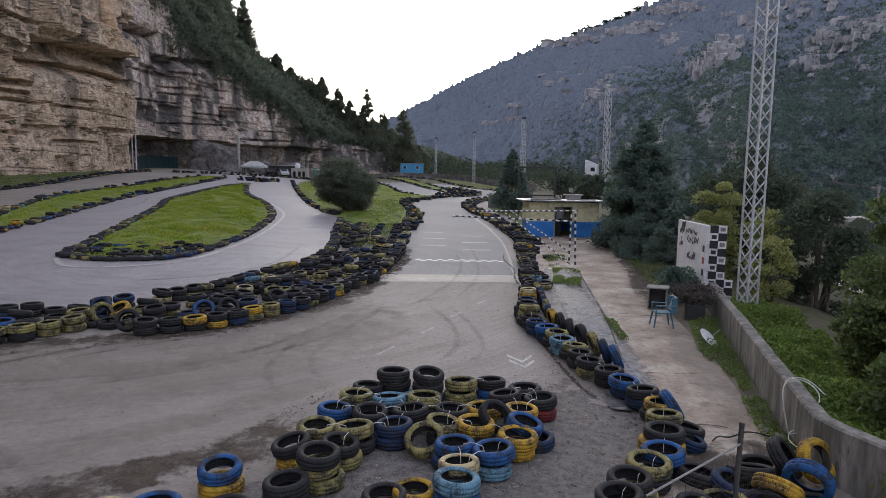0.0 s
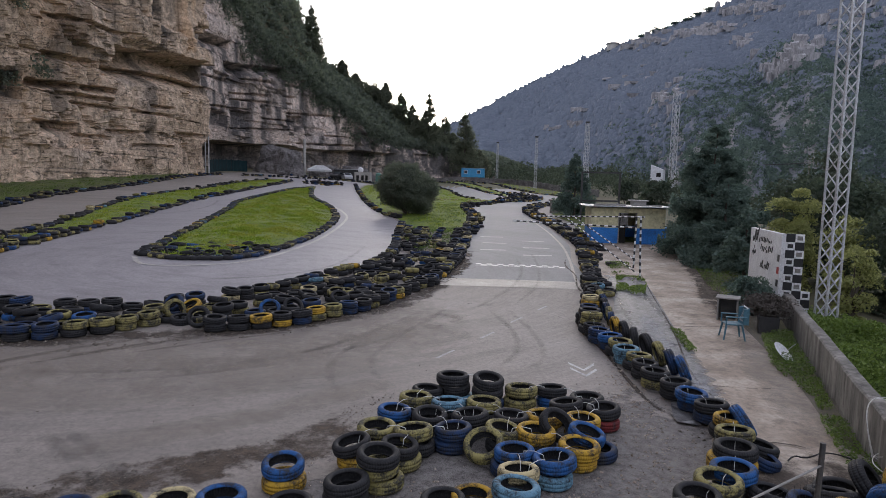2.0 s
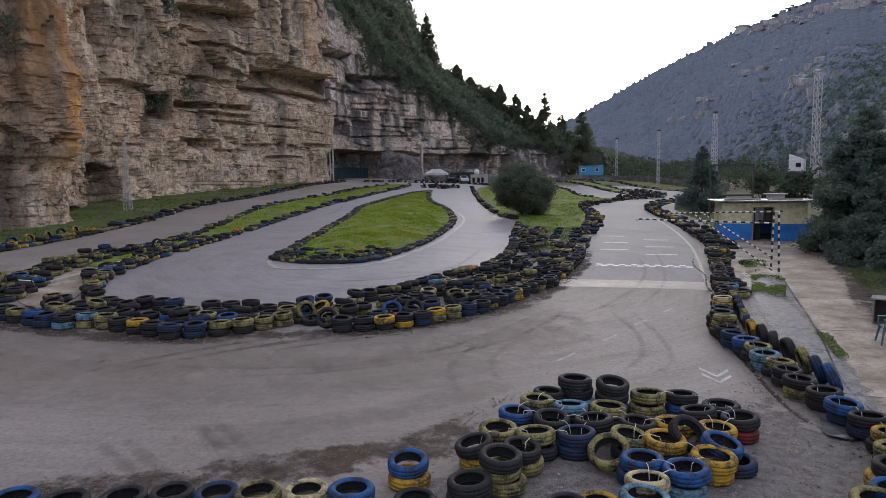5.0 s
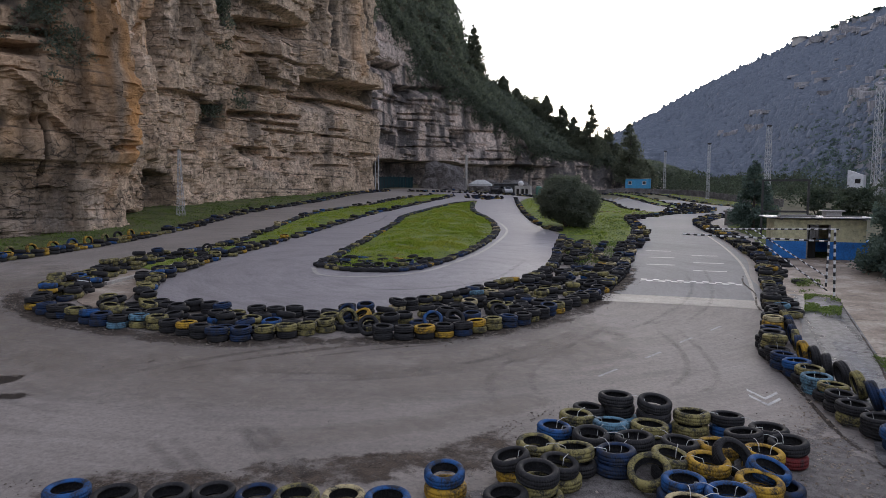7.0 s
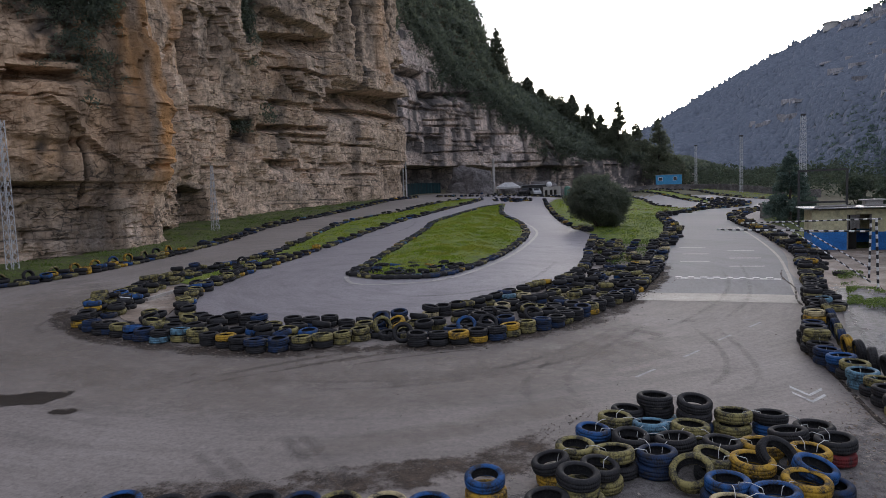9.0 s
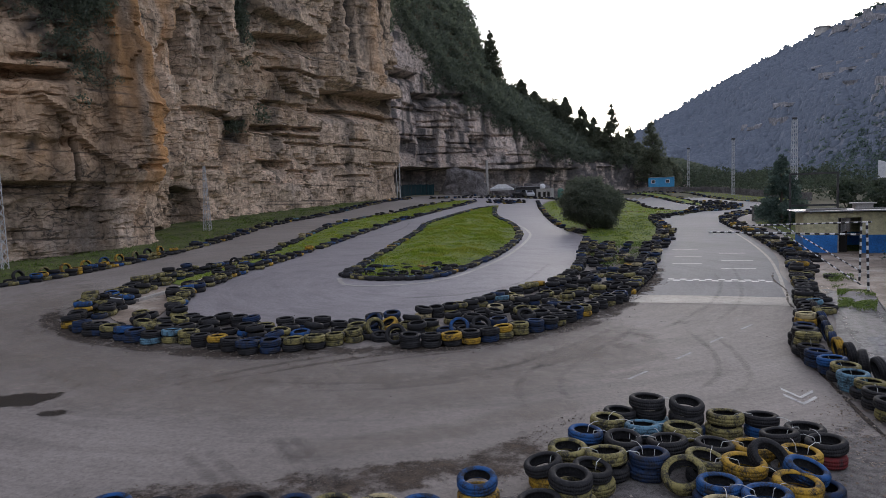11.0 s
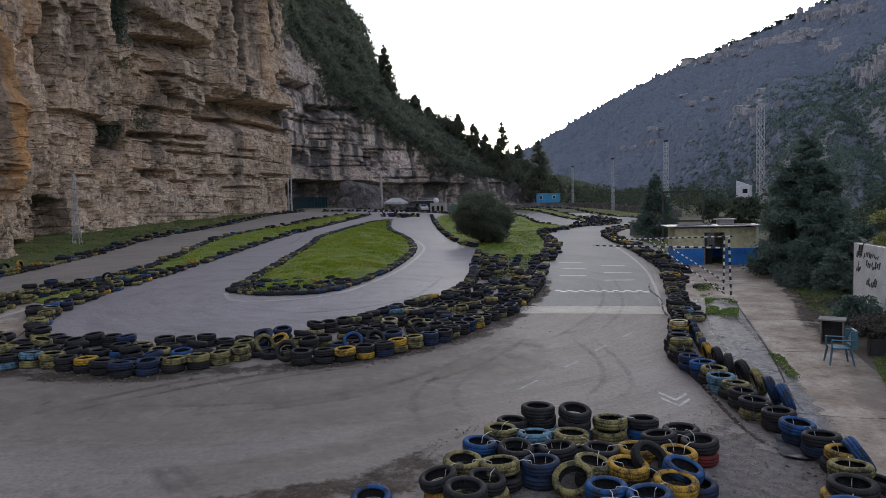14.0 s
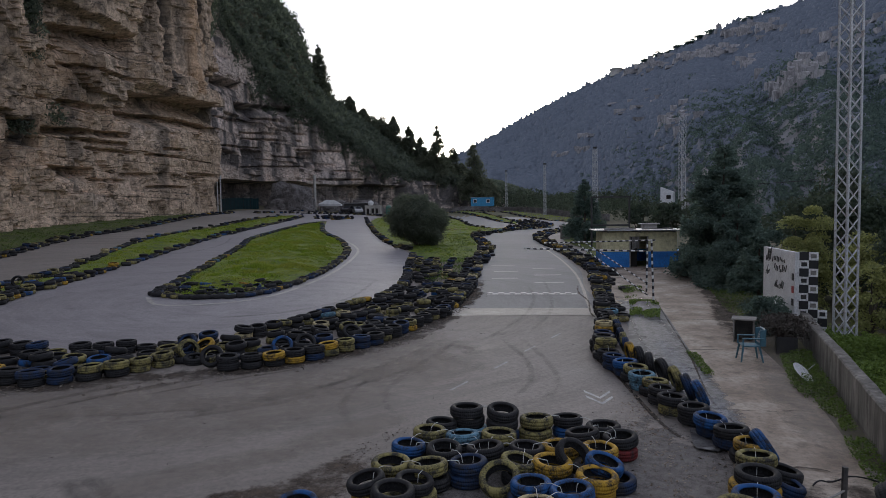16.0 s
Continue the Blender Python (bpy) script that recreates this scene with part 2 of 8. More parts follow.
M["dark_rock"] = surface("dark_wet_rock", (0.10, 0.090, 0.086), (0.18, 0.165, 0.158), (0.29, 0.27, 0.258), 0.5, 3.0, 0.8, 1.0, 0.4, stretch=(1, 1, 1.8))
M["turf"] = surface("turf", (0.065, 0.10, 0.014), (0.12, 0.165, 0.018), (0.20, 0.22, 0.035), 0.8, 5.0, 0.9, 0.6, 0.04, stain=(0.10, 0.09, 0.04))
M["rough_turf"] = surface("rough_turf", (0.045, 0.055, 0.018), (0.075, 0.092, 0.024), (0.12, 0.13, 0.035), 0.6, 9.0, 0.95, 0.7, 0.05, stain=(0.09, 0.07, 0.048))
M["grass"] = leaf_material("grass_blades", (0.13, 0.20, 0.018), (0.26, 0.34, 0.035), 0.7, (0.29, 0.29, 0.05))
M["slab"] = surface("old_concrete", (0.16, 0.118, 0.085), (0.30, 0.242, 0.188), (0.47, 0.41, 0.34), 0.8, 10.0, 0.7, 0.7, 0.02, stain=(0.13, 0.10, 0.078))
M["grey_apron"] = surface("broken_grey_concrete", (0.035, 0.034, 0.036), (0.098, 0.095, 0.096), (0.20, 0.196, 0.195), 1.5, 8.0, 0.55, 0.9, 0.04, stain=(0.26, 0.254, 0.25))
M["pale_slab"] = surface("pale_concrete", (0.33, 0.31, 0.28), (0.42, 0.397, 0.362), (0.49, 0.465, 0.43), 0.6, 14.0, 0.62, 0.3, 0.008, stain=(0.25, 0.23, 0.21))
M["wall"] = surface("rough_concrete", (0.065, 0.06, 0.053), (0.15, 0.14, 0.124), (0.29, 0.272, 0.245), 2.8, 11.0, 0.9, 0.6, 0.02, stretch=(1, 1, 0.22), stain=(0.055, 0.05, 0.043))
M["white_paint"] = surface("road_paint", (0.46, 0.46, 0.45), (0.62, 0.615, 0.60), (0.70, 0.695, 0.68), 3.0, 25.0, 0.6, 0.2, 0.003, stain=(0.20, 0.195, 0.19))
M["worn_paint"] = surface("worn_road_paint", (0.28, 0.275, 0.27), (0.42, 0.415, 0.405), (0.52, 0.515, 0.50), 4.0, 20.0, 0.6, 0.2, 0.003, stain=(0.17, 0.165, 0.16))
M["faint_paint"] = surface("faint_road_paint", (0.23, 0.22, 0.21), (0.31, 0.30, 0.29), (0.40, 0.39, 0.38), 5.0, 22.0, 0.65, 0.2, 0.003, stain=(0.20, 0.185, 0.175))
M["pine"] = leaf_material("pine_needles", (0.046, 0.078, 0.070), (0.135, 0.184, 0.158), 0.7)
M["scrub"] = leaf_material("scrub_leaves", (0.032, 0.050, 0.036), (0.090, 0.115, 0.078), 0.75, (0.075, 0.085, 0.066))
M["slope_scrub"] = leaf_material("slope_oak_leaves", (0.068, 0.086, 0.070), (0.165, 0.190, 0.148), 0.75, (0.125, 0.142, 0.115), 0.5)
M["sky_pine"] = leaf_material("mountain_pine_needles", (0.075, 0.090, 0.070), (0.20, 0.215, 0.165), 0.75, (0.15, 0.165, 0.125), 0.6)
# Leaf colour shifted to blue for the haze over the hill.
M["near_scrub"] = leaf_material("hill_oak_leaves", (0.048, 0.076, 0.076), (0.145, 0.190, 0.172), 0.8, (0.098, 0.135, 0.130), 0.5)
M["bush_leaf"] = leaf_material("bush_leaves", (0.068, 0.082, 0.066), (0.175, 0.198, 0.155), 0.75, (0.140, 0.152, 0.122), 0.5)
# Blue-grey of distant haze is put into this leaf colour.
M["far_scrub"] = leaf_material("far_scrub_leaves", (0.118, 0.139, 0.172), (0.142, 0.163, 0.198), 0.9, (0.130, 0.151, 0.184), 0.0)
M["shrub"] = leaf_material("shrub_leaves", (0.034, 0.058, 0.025), (0.165, 0.205, 0.072), 0.4, (0.070, 0.100, 0.040), 0.45)
M["yellow_leaf"] = leaf_material("yellowing_leaves", (0.13, 0.145, 0.055), (0.44, 0.45, 0.20), 0.6, (0.25, 0.265, 0.11), 0.5)
M["weed"] = leaf_material("weed_leaves", (0.034, 0.064, 0.015), (0.135, 0.195, 0.045), 0.55)
M["wild_grass"] = leaf_material("wild_grass_blades", (0.055, 0.095, 0.022), (0.22, 0.30, 0.075), 0.6, (0.14, 0.20, 0.045))
M["bark"] = surface("bark", (0.05, 0.042, 0.034), (0.09, 0.075, 0.06), (0.14, 0.12, 0.10), 1.5, 20.0, 0.95, 0.7, 0.02, stretch=(1, 1, 0.3))
M["dry_twig"] = surface("dry_twigs", (0.055, 0.047, 0.04), (0.085, 0.073, 0.062), (0.12, 0.105, 0.09), 3.0, 30.0, 0.95, 0.4, 0.01)
M["galvanised"] = surface("galvanised_steel", (0.42, 0.43, 0.44), (0.52, 0.53, 0.54), (0.62, 0.62, 0.62), 1.2, 25.0, 0.55, 0.15, 0.003, metal=0.35, stain=(0.30, 0.25, 0.21))
M["dark_steel"] = surface("dark_steel", (0.03, 0.03, 0.032), (0.045, 0.044, 0.044), (0.075, 0.068, 0.06), 2.0, 30.0, 0.6, 0.2, 0.003, metal=0.3)
M["rubber"] = tyre_material("bare_rubber", None)
TYRE = {
    "black": M["rubber"],
    "yellow": tyre_material("yellow_tyre_paint", (0.44, 0.265, 0.03), 0.46),
    "faded": tyre_material("faded_yellow_tyre_paint", (0.26, 0.225, 0.085), 0.62),
    "blue": tyre_material("blue_tyre_paint", (0.02, 0.085, 0.24), 0.48),
    "navy": tyre_material("dark_blue_tyre_paint", (0.016, 0.036, 0.09), 0.55),
    "sky": tyre_material("pale_blue_tyre_paint", (0.12, 0.24, 0.32), 0.45),
    "red": tyre_material("red_tyre_paint", (0.16, 0.022, 0.022), 0.3),
    "cream": tyre_material("cream_tyre_paint", (0.48, 0.40, 0.22), 0.4),
}


# ---- building helpers ----
def sp(v, k):
    return 0.5 * (v + np.sqrt(v * v + k * k))


def smooth(a, b, v):
    t = np.clip((v - a) / (b - a), 0, 1)
    return t * t * (3 - 2 * t)


def terrain(x, y):
    """Height of the circuit's ground."""
    rise = 0.018 * sp(y - 22.0, 8.0)
    share = np.clip(0.4 + 0.6 * (y - 15.0) / 70.0, 0.25, 1.0)
    left = np.minimum(sp(-x - 6.0, 6.0), 60.0)
    return rise + 0.08 * left * share - 0.15 + 1.6 * smooth(-24.0, -10.0, x) * smooth(95.0, 165.0, y)


def gz(x, y):
    return float(terrain(np.float64(x), np.float64(y)))


def vnoise(x, y, seed=0):
    ix, iy = np.floor(x).astype(np.int64), np.floor(y).astype(np.int64)
    fx, fy = x - ix, y - iy
    fx, fy = fx * fx * (3 - 2 * fx), fy * fy * (3 - 2 * fy)

    def h(a, b):
        v = (a * 374761393 + b * 668265263 + seed * 974634777) & 0x7FFFFFFF
        v = ((v ^ (v >> 13)) * 1274126177) & 0x7FFFFFFF
        return ((v ^ (v >> 16)) & 0xFFFF) / 65535.0

    return (h(ix, iy) * (1 - fx) + h(ix + 1, iy) * fx) * (1 - fy) + (h(ix, iy + 1) * (1 - fx) + h(ix + 1, iy + 1) * fx) * fy


def fbm(x, y, octaves=4, seed=0, gain=0.5):
    v, a, s = 0.0, 1.0, 0.0
    for k in range(octaves):
        v = v + a * (vnoise(x * 2 ** k, y * 2 ** k, seed + k) - 0.5)
        s += a
        a *= gain
    return v / s * 2


def mesh_of(name, verts, faces, mats, index=None, shade=False):
    me = bpy.data.meshes.new(name)
    me.from_pydata(verts if isinstance(verts, list) else verts.tolist(), [], faces if isinstance(faces, list) else faces.tolist())
    for m in mats if isinstance(mats, (list, tuple)) else [mats]:
        me.materials.append(m)
    if index is not None:
        me.polygons.foreach_set("material_index", np.asarray(index, dtype=np.int32))
    if shade:
        me.polygons.foreach_set("use_smooth", np.ones(len(me.polygons), dtype=bool))
    me.update()
    return me


def grid_faces(nu, nv):
    a = (np.arange(nu - 1)[:, None] * nv + np.arange(nv - 1)[None, :]).ravel()
    return np.stack([a, a + nv, a + nv + 1, a + 1], 1)


def part(name, bm, material, parent, label="", shade=False):
    me = bpy.data.meshes.new(name)
    bm.to_mesh(me)
    bm.free()
    me.materials.append(material)
    if shade:
        me.polygons.foreach_set("use_smooth", np.ones(len(me.polygons), dtype=bool))
    ob = new(name, me)
    ob.parent = parent
    if label:
        ob["label"] = label
    return ob


def thing(name, label, category, m=None, group="", kind=""):
    ob = new(name)
    ob.empty_display_size = 0.2
    if m is not None:
        ob.matrix_world = m
    return tagged(ob, label, category, group, kind)


def box(bm, x0, x1, y0, y1, z0, z1, bevel=0.0):
    r = bmesh.ops.create_cube(bm, size=1.0)
    for v in r["verts"]:
        v.co = Vector(((x0 + x1) / 2 + v.co.x * (x1 - x0), (y0 + y1) / 2 + v.co.y * (y1 - y0), (z0 + z1) / 2 + v.co.z * (z1 - z0)))
    if bevel:
        es = list({e for v in r["verts"] for e in v.link_edges})
        bmesh.ops.bevel(bm, geom=es, offset=bevel, segments=1, affect="EDGES")


def rod(bm, a, b, r0, r1=None, seg=8):
    """A round bar from a to b."""
    a, b = Vector(a), Vector(b)
    d = b - a
    m = Matrix.Translation((a + b) / 2) @ d.to_track_quat("Z", "Y").to_matrix().to_4x4()
    bmesh.ops.create_cone(bm, cap_ends=True, segments=seg, radius1=r0, radius2=r0 if r1 is None else r1, depth=d.length, matrix=m)


def bars(pairs, r, seg=6):
    bm = bmesh.new()
    for a, b in pairs:
        rod(bm, a, b, r, None, seg)
    return bm


def spline(points, closed=False, step=0.6):
    """Points along a smooth line through the given plan points, step metres apart."""
    p = [np.array(q, float) for q in points]
    n = len(p)
    out = []
    for i in range(n if closed else n - 1):
        a, b, c, d = (p[(i + k) % n] if closed else p[min(max(i + k, 0), n - 1)] for k in (-1, 0, 1, 2))
        m = max(2, int(np.linalg.norm(c - b) / (step * 0.25)))
        for t in np.arange(m) / m:
            out.append(0.5 * (2 * b + (c - a) * t + (2 * a - 5 * b + 4 * c - d) * t * t + (3 * b - a - 3 * c + d) * t ** 3))
    out.append(p[0] if closed else p[-1])
    out = np.array(out)
    s = np.r_[0, np.cumsum(np.linalg.norm(np.diff(out, axis=0), axis=1))]
    k = np.arange(0, s[-1], step)
    return np.stack([np.interp(k, s, out[:, j]) for j in range(out.shape[1])], 1)


def inside(poly, x, y):
    poly = np.asarray(poly)
    res = np.zeros(np.shape(x), bool)
    x0, y0 = poly[:, 0], poly[:, 1]
    x1, y1 = np.roll(x0, -1), np.roll(y0, -1)
    for a, b, c, d in zip(x0, y0, x1, y1):
        if b != d:
            res ^= ((b > y) != (d > y)) & (x < (c - a) * (y - b) / (d - b) + a)
    return res


def edge_distance(poly, x, y):
    poly = np.asarray(poly)
    best = np.full(np.shape(x), 1e9)
    for (a, b), (c, d) in zip(poly, np.roll(poly, -1, 0)):
        t = np.clip(((x - a) * (c - a) + (y - b) * (d - b)) / max(1e-9, (c - a) ** 2 + (d - b) ** 2), 0, 1)
        best = np.minimum(best, np.hypot(x - a - t * (c - a), y - b - t * (d - b)))
    return best


def patch(name, outline, material, lift, step=0.8, dome=0.0, rough=0.0, fade=0.0, thick=0.0):
    """A sheet that fills a plan outline and lies on the ground, lift above it, swelling by dome inwards."""
    from mathutils import geometry
    out = np.asarray(outline)
    lo, hi = out.min(0), out.max(0)
    gx, gy = np.meshgrid(np.arange(lo[0], hi[0], step), np.arange(lo[1], hi[1], step))
    gx, gy = gx.ravel() + 0.001, gy.ravel() + 0.001
    ok = inside(out, gx, gy) & (edge_distance(out, gx, gy) > step * 0.35)
    pts = [Vector(q) for q in out] + [Vector((a, b)) for a, b in zip(gx[ok], gy[ok])]
    n = len(out)
    v, _, f, *_ = geometry.delaunay_2d_cdt(pts, [], [list(range(n))], 1, 1e-5)
    v = np.array([tuple(q) for q in v])
    d = edge_distance(out, v[:, 0], v[:, 1])
    z = terrain(v[:, 0], v[:, 1]) + lift + dome * smooth(0, 2.5, d)
    if rough:
        z = z + rough * fbm(v[:, 0] * 0.7, v[:, 1] * 0.7, 4, 5) * smooth(0, 1.0, d)
    verts = np.c_[v, z].tolist()
    faces = [list(q) for q in f]
    if thick:
        ring = [tuple(q) for q in out]
        k = len(verts)
        verts += [(a, b, gz(a, b) + lift) for a, b in ring] + [(a, b, gz(a, b) + lift - thick) for a, b in ring]
        faces += [[k + i, k + n + i, k + n + (i + 1) % n, k + (i + 1) % n] for i in range(n)]
    me = mesh_of(name, verts, faces, material, shade=True)
    if fade:
        at = me.attributes.new("fade", "FLOAT", "POINT")
        dd = np.zeros(len(verts))
        dd[:len(d)] = np.clip(d / fade, 0, 1)
        at.data.foreach_set("value", dd.astype(np.float32))
    return new(name, me)


# ---- ground: one sheet from the circuit to the far valley ----
def ground_z(x, y):
    z = terrain(x, y) - 0.06
    edge = np.interp(y, [-60, 8, 12.4, 15.9, 20.5, 45, 90, 140, 400], [7.0, 6.9, 7.4, 8.5, 9.8, 22.0, 26.0, 26.0, 40.0])
    drop = smooth(0.0, 26.0, x - edge)
    z = z - 9.0 * drop + 0.5 * fbm(x * 0.12, y * 0.12, 3, 3) * smooth(0, 6, x - edge)
    return z + 0.05 * sp(y - 260.0, 40.0) * 0.4 - smooth(300, 700, y) * 20.0


gxs = np.unique(np.r_[np.linspace(-1500, -120, 24), np.linspace(-120, -60, 16), np.linspace(-60, 60, 151), np.linspace(60, 150, 24), np.linspace(150, 2000, 30)])
gys = np.unique(np.r_[np.linspace(-400, -20, 20), np.linspace(-20, 120, 161), np.linspace(120, 320, 60), np.linspace(320, 3000, 30)])
GX, GY = np.meshgrid(gxs, gys, indexing="ij")
ground = new("ground", mesh_of("ground", np.stack([GX, GY, ground_z(GX, GY)], -1).reshape(-1, 3), grid_faces(len(gxs), len(gys)), M["soil"], shade=True))
tagged(ground, "dark soil and scrub of the valley floor", "ground", kind="structure")

# the circuit's asphalt
ROAD = [(-48, -12), (6.2, -12), (6.0, 8), (5.2, 11), (5.2, 14), (4.6, 20), (5.6, 30), (7.5, 42), (8.0, 60), (8, 90), (10.5, 112), (9.6, 119.4), (6.0, 124.8), (3.5, 131), (0.8, 140.4), (-2.3, 155.7), (-6.6, 163), (-13, 166), (-26, 160), (-34, 150), (-50, 136), (-50, 100), (-44, 62), (-38, 45), (-33, 30), (-34, 18)]
road = patch("road", spline(ROAD, True, 2.0), M["asphalt"], 0.0, 1.2)
tagged(road, "worn grey asphalt of a kart track with dusty streaks", "road", kind="structure")
# paler surfacing of the hairpin and the straight
LOOP = [(-18.6, 18.2), (-17.0, 16.9), (-15.4, 16.5), (-13.8, 16.4), (-12.3, 16.5), (-10.4, 17.6), (-8.8, 19.2), (-7.7, 21.6), (-6.6, 25.6), (-5.9, 28), (-5.7, 31.7), (-6.5, 38.1), (-8.1, 49.5), (-12, 61), (-16, 72), (-20.5, 88), (-26, 112), (-29, 128), (-40, 130), (-42, 112), (-36, 105), (-33, 89), (-30.5, 68), (-28.3, 54), (-25, 39.5), (-23, 31), (-22, 26), (-20.8, 21.5)]
tagged(patch("road_hairpin", spline(LOOP, True, 1.0), M["pale_asphalt"], 0.003, 1.2), "pale grey asphalt of the hairpin", "road", kind="structure")
STRAIGHT = [(-2.3, 25.4), (3.2, 25.6), (3.6, 33), (4.2, 42), (3.6, 55), (2.6, 72), (3.5, 90), (8, 103), (9.6, 113), (9.2, 119), (5.6, 124.4), (3.1, 131), (0.4, 140), (-2.7, 155.3), (-6.8, 162), (-13, 165), (-25, 159), (-30, 148), (-24, 128), (-14, 122), (-8.6, 110), (-5.6, 103), (-1, 97), (-5, 82), (-3.4, 62), (-2.4, 44), (-2.2, 33)]
tagged(patch("road_straight", spline(STRAIGHT, True, 1.0), M["straight_asphalt"], 0.003, 1.2), "pale grey asphalt of the start straight", "road", kind="structure")


# ---- the cliff ----
CLIFF = [(-48, -45), (-43, -10), (-39.5, 10), (-37.6, 20), (-36.0, 28), (-35.2, 32.5), (-37.5, 35.5), (-43.0, 38.5), (-45.2, 44), (-46.0, 52), (-46.8, 62), (-47.0, 74), (-47.2, 86), (-48.0, 96.5), (-53.0, 103), (-58.5, 112), (-60, 124), (-57.5, 138), (-50.5, 151), (-41, 161), (-33, 170), (-26, 177), (-18.5, 185), (-13, 198), (-7, 235), (0, 300), (12, 370)]
line = spline(CLIFF, False, 0.25)
seg = np.linalg.norm(np.diff(line, axis=0), axis=1)
arc = np.r_[0, np.cumsum(seg)]
# finer columns where the camera is close
far_from = np.hypot(line[:, 0], line[:, 1])
keep = [0]
for i in range(1, len(arc)):
    if arc[i] - arc[keep[-1]] >= np.clip(far_from[i] * 0.0040, 0.22, 1.2) * (3.0 if line[i, 1] < 12 else 1.0):
        keep.append(i)
line, arc = line[keep], arc[keep]
tang = np.gradient(line, axis=0)
tang /= np.linalg.norm(tang, axis=1)[:, None]
for _ in range(14):
    tang[1:-1] = (tang[:-2] + tang[1:-1] + tang[2:]) / 3
tang /= np.linalg.norm(tang, axis=1)[:, None]
out_n = np.stack([tang[:, 1], -tang[:, 0]], 1)
CY = line[:, 1]
top_h = np.interp(CY, [-45, 20, 34, 60, 86, 100, 112, 124, 130, 138, 143, 147, 151, 155, 159, 163, 167, 175, 190, 230, 300, 370], [44, 46, 48, 52, 55, 56, 56, 51, 44, 41, 36.5, 34, 31.5, 27, 24, 21.5, 17.5, 14.5, 13, 12, 11, 9])
base_h = terrain(line[:, 0], line[:, 1]) - 1.5
NV = 430
vv = np.linspace(0, 1, NV)
vv = 0.62 * vv + 0.38 * vv ** 3.2  # finer rows low down
S = arc[:, None] + 0 * vv[None]
Z = base_h[:, None] + (top_h - base_h)[:, None] * vv[None]
YB = CY[:, None] + 0 * vv[None]


def band(a, b, v, soft):
    return smooth(a - soft, a + soft, v) * (1 - smooth(b - soft, b + soft, v))


warp = Z + 1.0 * fbm(S / 40, Z / 20, 3, 21) + 0.015 * S
# beds of uneven thickness: each bed has its own set-back, broken into blocks
cuts = np.cumsum(np.random.default_rng(4).choice([0.45, 0.6, 0.9, 1.4, 2.2, 3.4], 90, p=[0.25, 0.2, 0.2, 0.15, 0.12, 0.08])) - 6
layer = np.searchsorted(cuts, warp).astype(float)
to_cut = np.minimum(warp - np.r_[-9, cuts][layer.astype(int)], np.r_[cuts, 999][layer.astype(int)] - warp)


def facets(s, z, ws, wz, seed, tilt=0.5):
    """Broken flat faces: each cell of an uneven mosaic has its own set-back and slant."""
    u, w = s / ws, z / wz
    iu, iw = np.floor(u), np.floor(w)
    best, val = np.full(u.shape, 9.0), np.zeros(u.shape)
    for du in (-1, 0, 1):
        for dw in (-1, 0, 1):
            gu, gw = iu + du, iw + dw
            pu, pw = gu + vnoise(gu, gw, seed), gw + vnoise(gu, gw, seed + 1)
            d = np.abs(u - pu) + np.abs(w - pw) * 1.2
            v = vnoise(gu, gw, seed + 2) - 0.5 + tilt * ((vnoise(gu, gw, seed + 3) - 0.5) * (u - pu) + (vnoise(gu, gw, seed + 4) - 0.6) * (w - pw))
            near = d < best
            best, val = np.where(near, d, best), np.where(near, v, val)
    return val


def zone(y0, y1, z0, z1, sy=0.5, sz=0.4):
    return band(y0, y1, YB + 0.8 * ragged, sy) * band(z0, z1, Z + 0.5 * ragged2, sz)


ragged, ragged2 = fbm(S / 3, Z / 4, 4, 61, 0.6), fbm(S / 4, Z / 2, 4, 62, 0.6)
wob = 1.4 * fbm(S / 9, Z * 0, 3, 19)
ss, zs = S + 1.2 * ragged, Z + 0.8 * ragged2
plain = smooth(0.40, 0.60, vnoise(S / 13, Z / 9, 27))
broken = 1 - plain
calm = 1 - 0.45 * smooth(60, 105, YB)
off = 1.3 * fbm(S / 21, Z / 24, 3, 11) * (1 - 0.5 * smooth(100, 115, YB)) - 1.0 * band(29, 38, YB, 2.0)
# great slabs and upright pillars, then smaller broken faces
flat_wall = 1 - 0.55 * smooth(97, 106, YB)
off += flat_wall * (1.5 * facets(ss, zs, 11.0, 10.0, 71, 0.7) + 1.2 * facets(S + 0.6 * ragged, zs, 4.2, 16.0, 111, 0.2))
off += 0.60 * facets(ss, zs, 3.2, 3.4, 81, 0.7) * calm
off += (0.06 + 0.30 * broken ** 2) * facets(S + 0.5 * ragged, zs, 1.6, 1.3, 91, 0.7) * calm
off += (0.04 + 0.10 * broken) * facets(S, Z + 0.3 * ragged2, 0.8, 0.7, 101, 0.7) * calm
foot = band(-20, 47, YB, 1.0) * (1 - smooth(5.6, 6.2, Z))
off += foot * (1 - 0.6 * smooth(25.5, 27.5, YB)) * (0.8 * facets(ss, zs, 2.0, 1.5, 121, 1.2) + 0.4 * facets(ss, zs, 0.9, 0.7, 131, 1.2))
# thin beds that stand out, each broken into blocks of its own set-back: where, how high, how strong
block = np.floor(S / 2.4 + 1.8 * vnoise(S / 5, layer * 3.7, 15))
bedded = 0.10 * smooth(0.5, 0.66, vnoise(S / 14, Z / 6, 34))
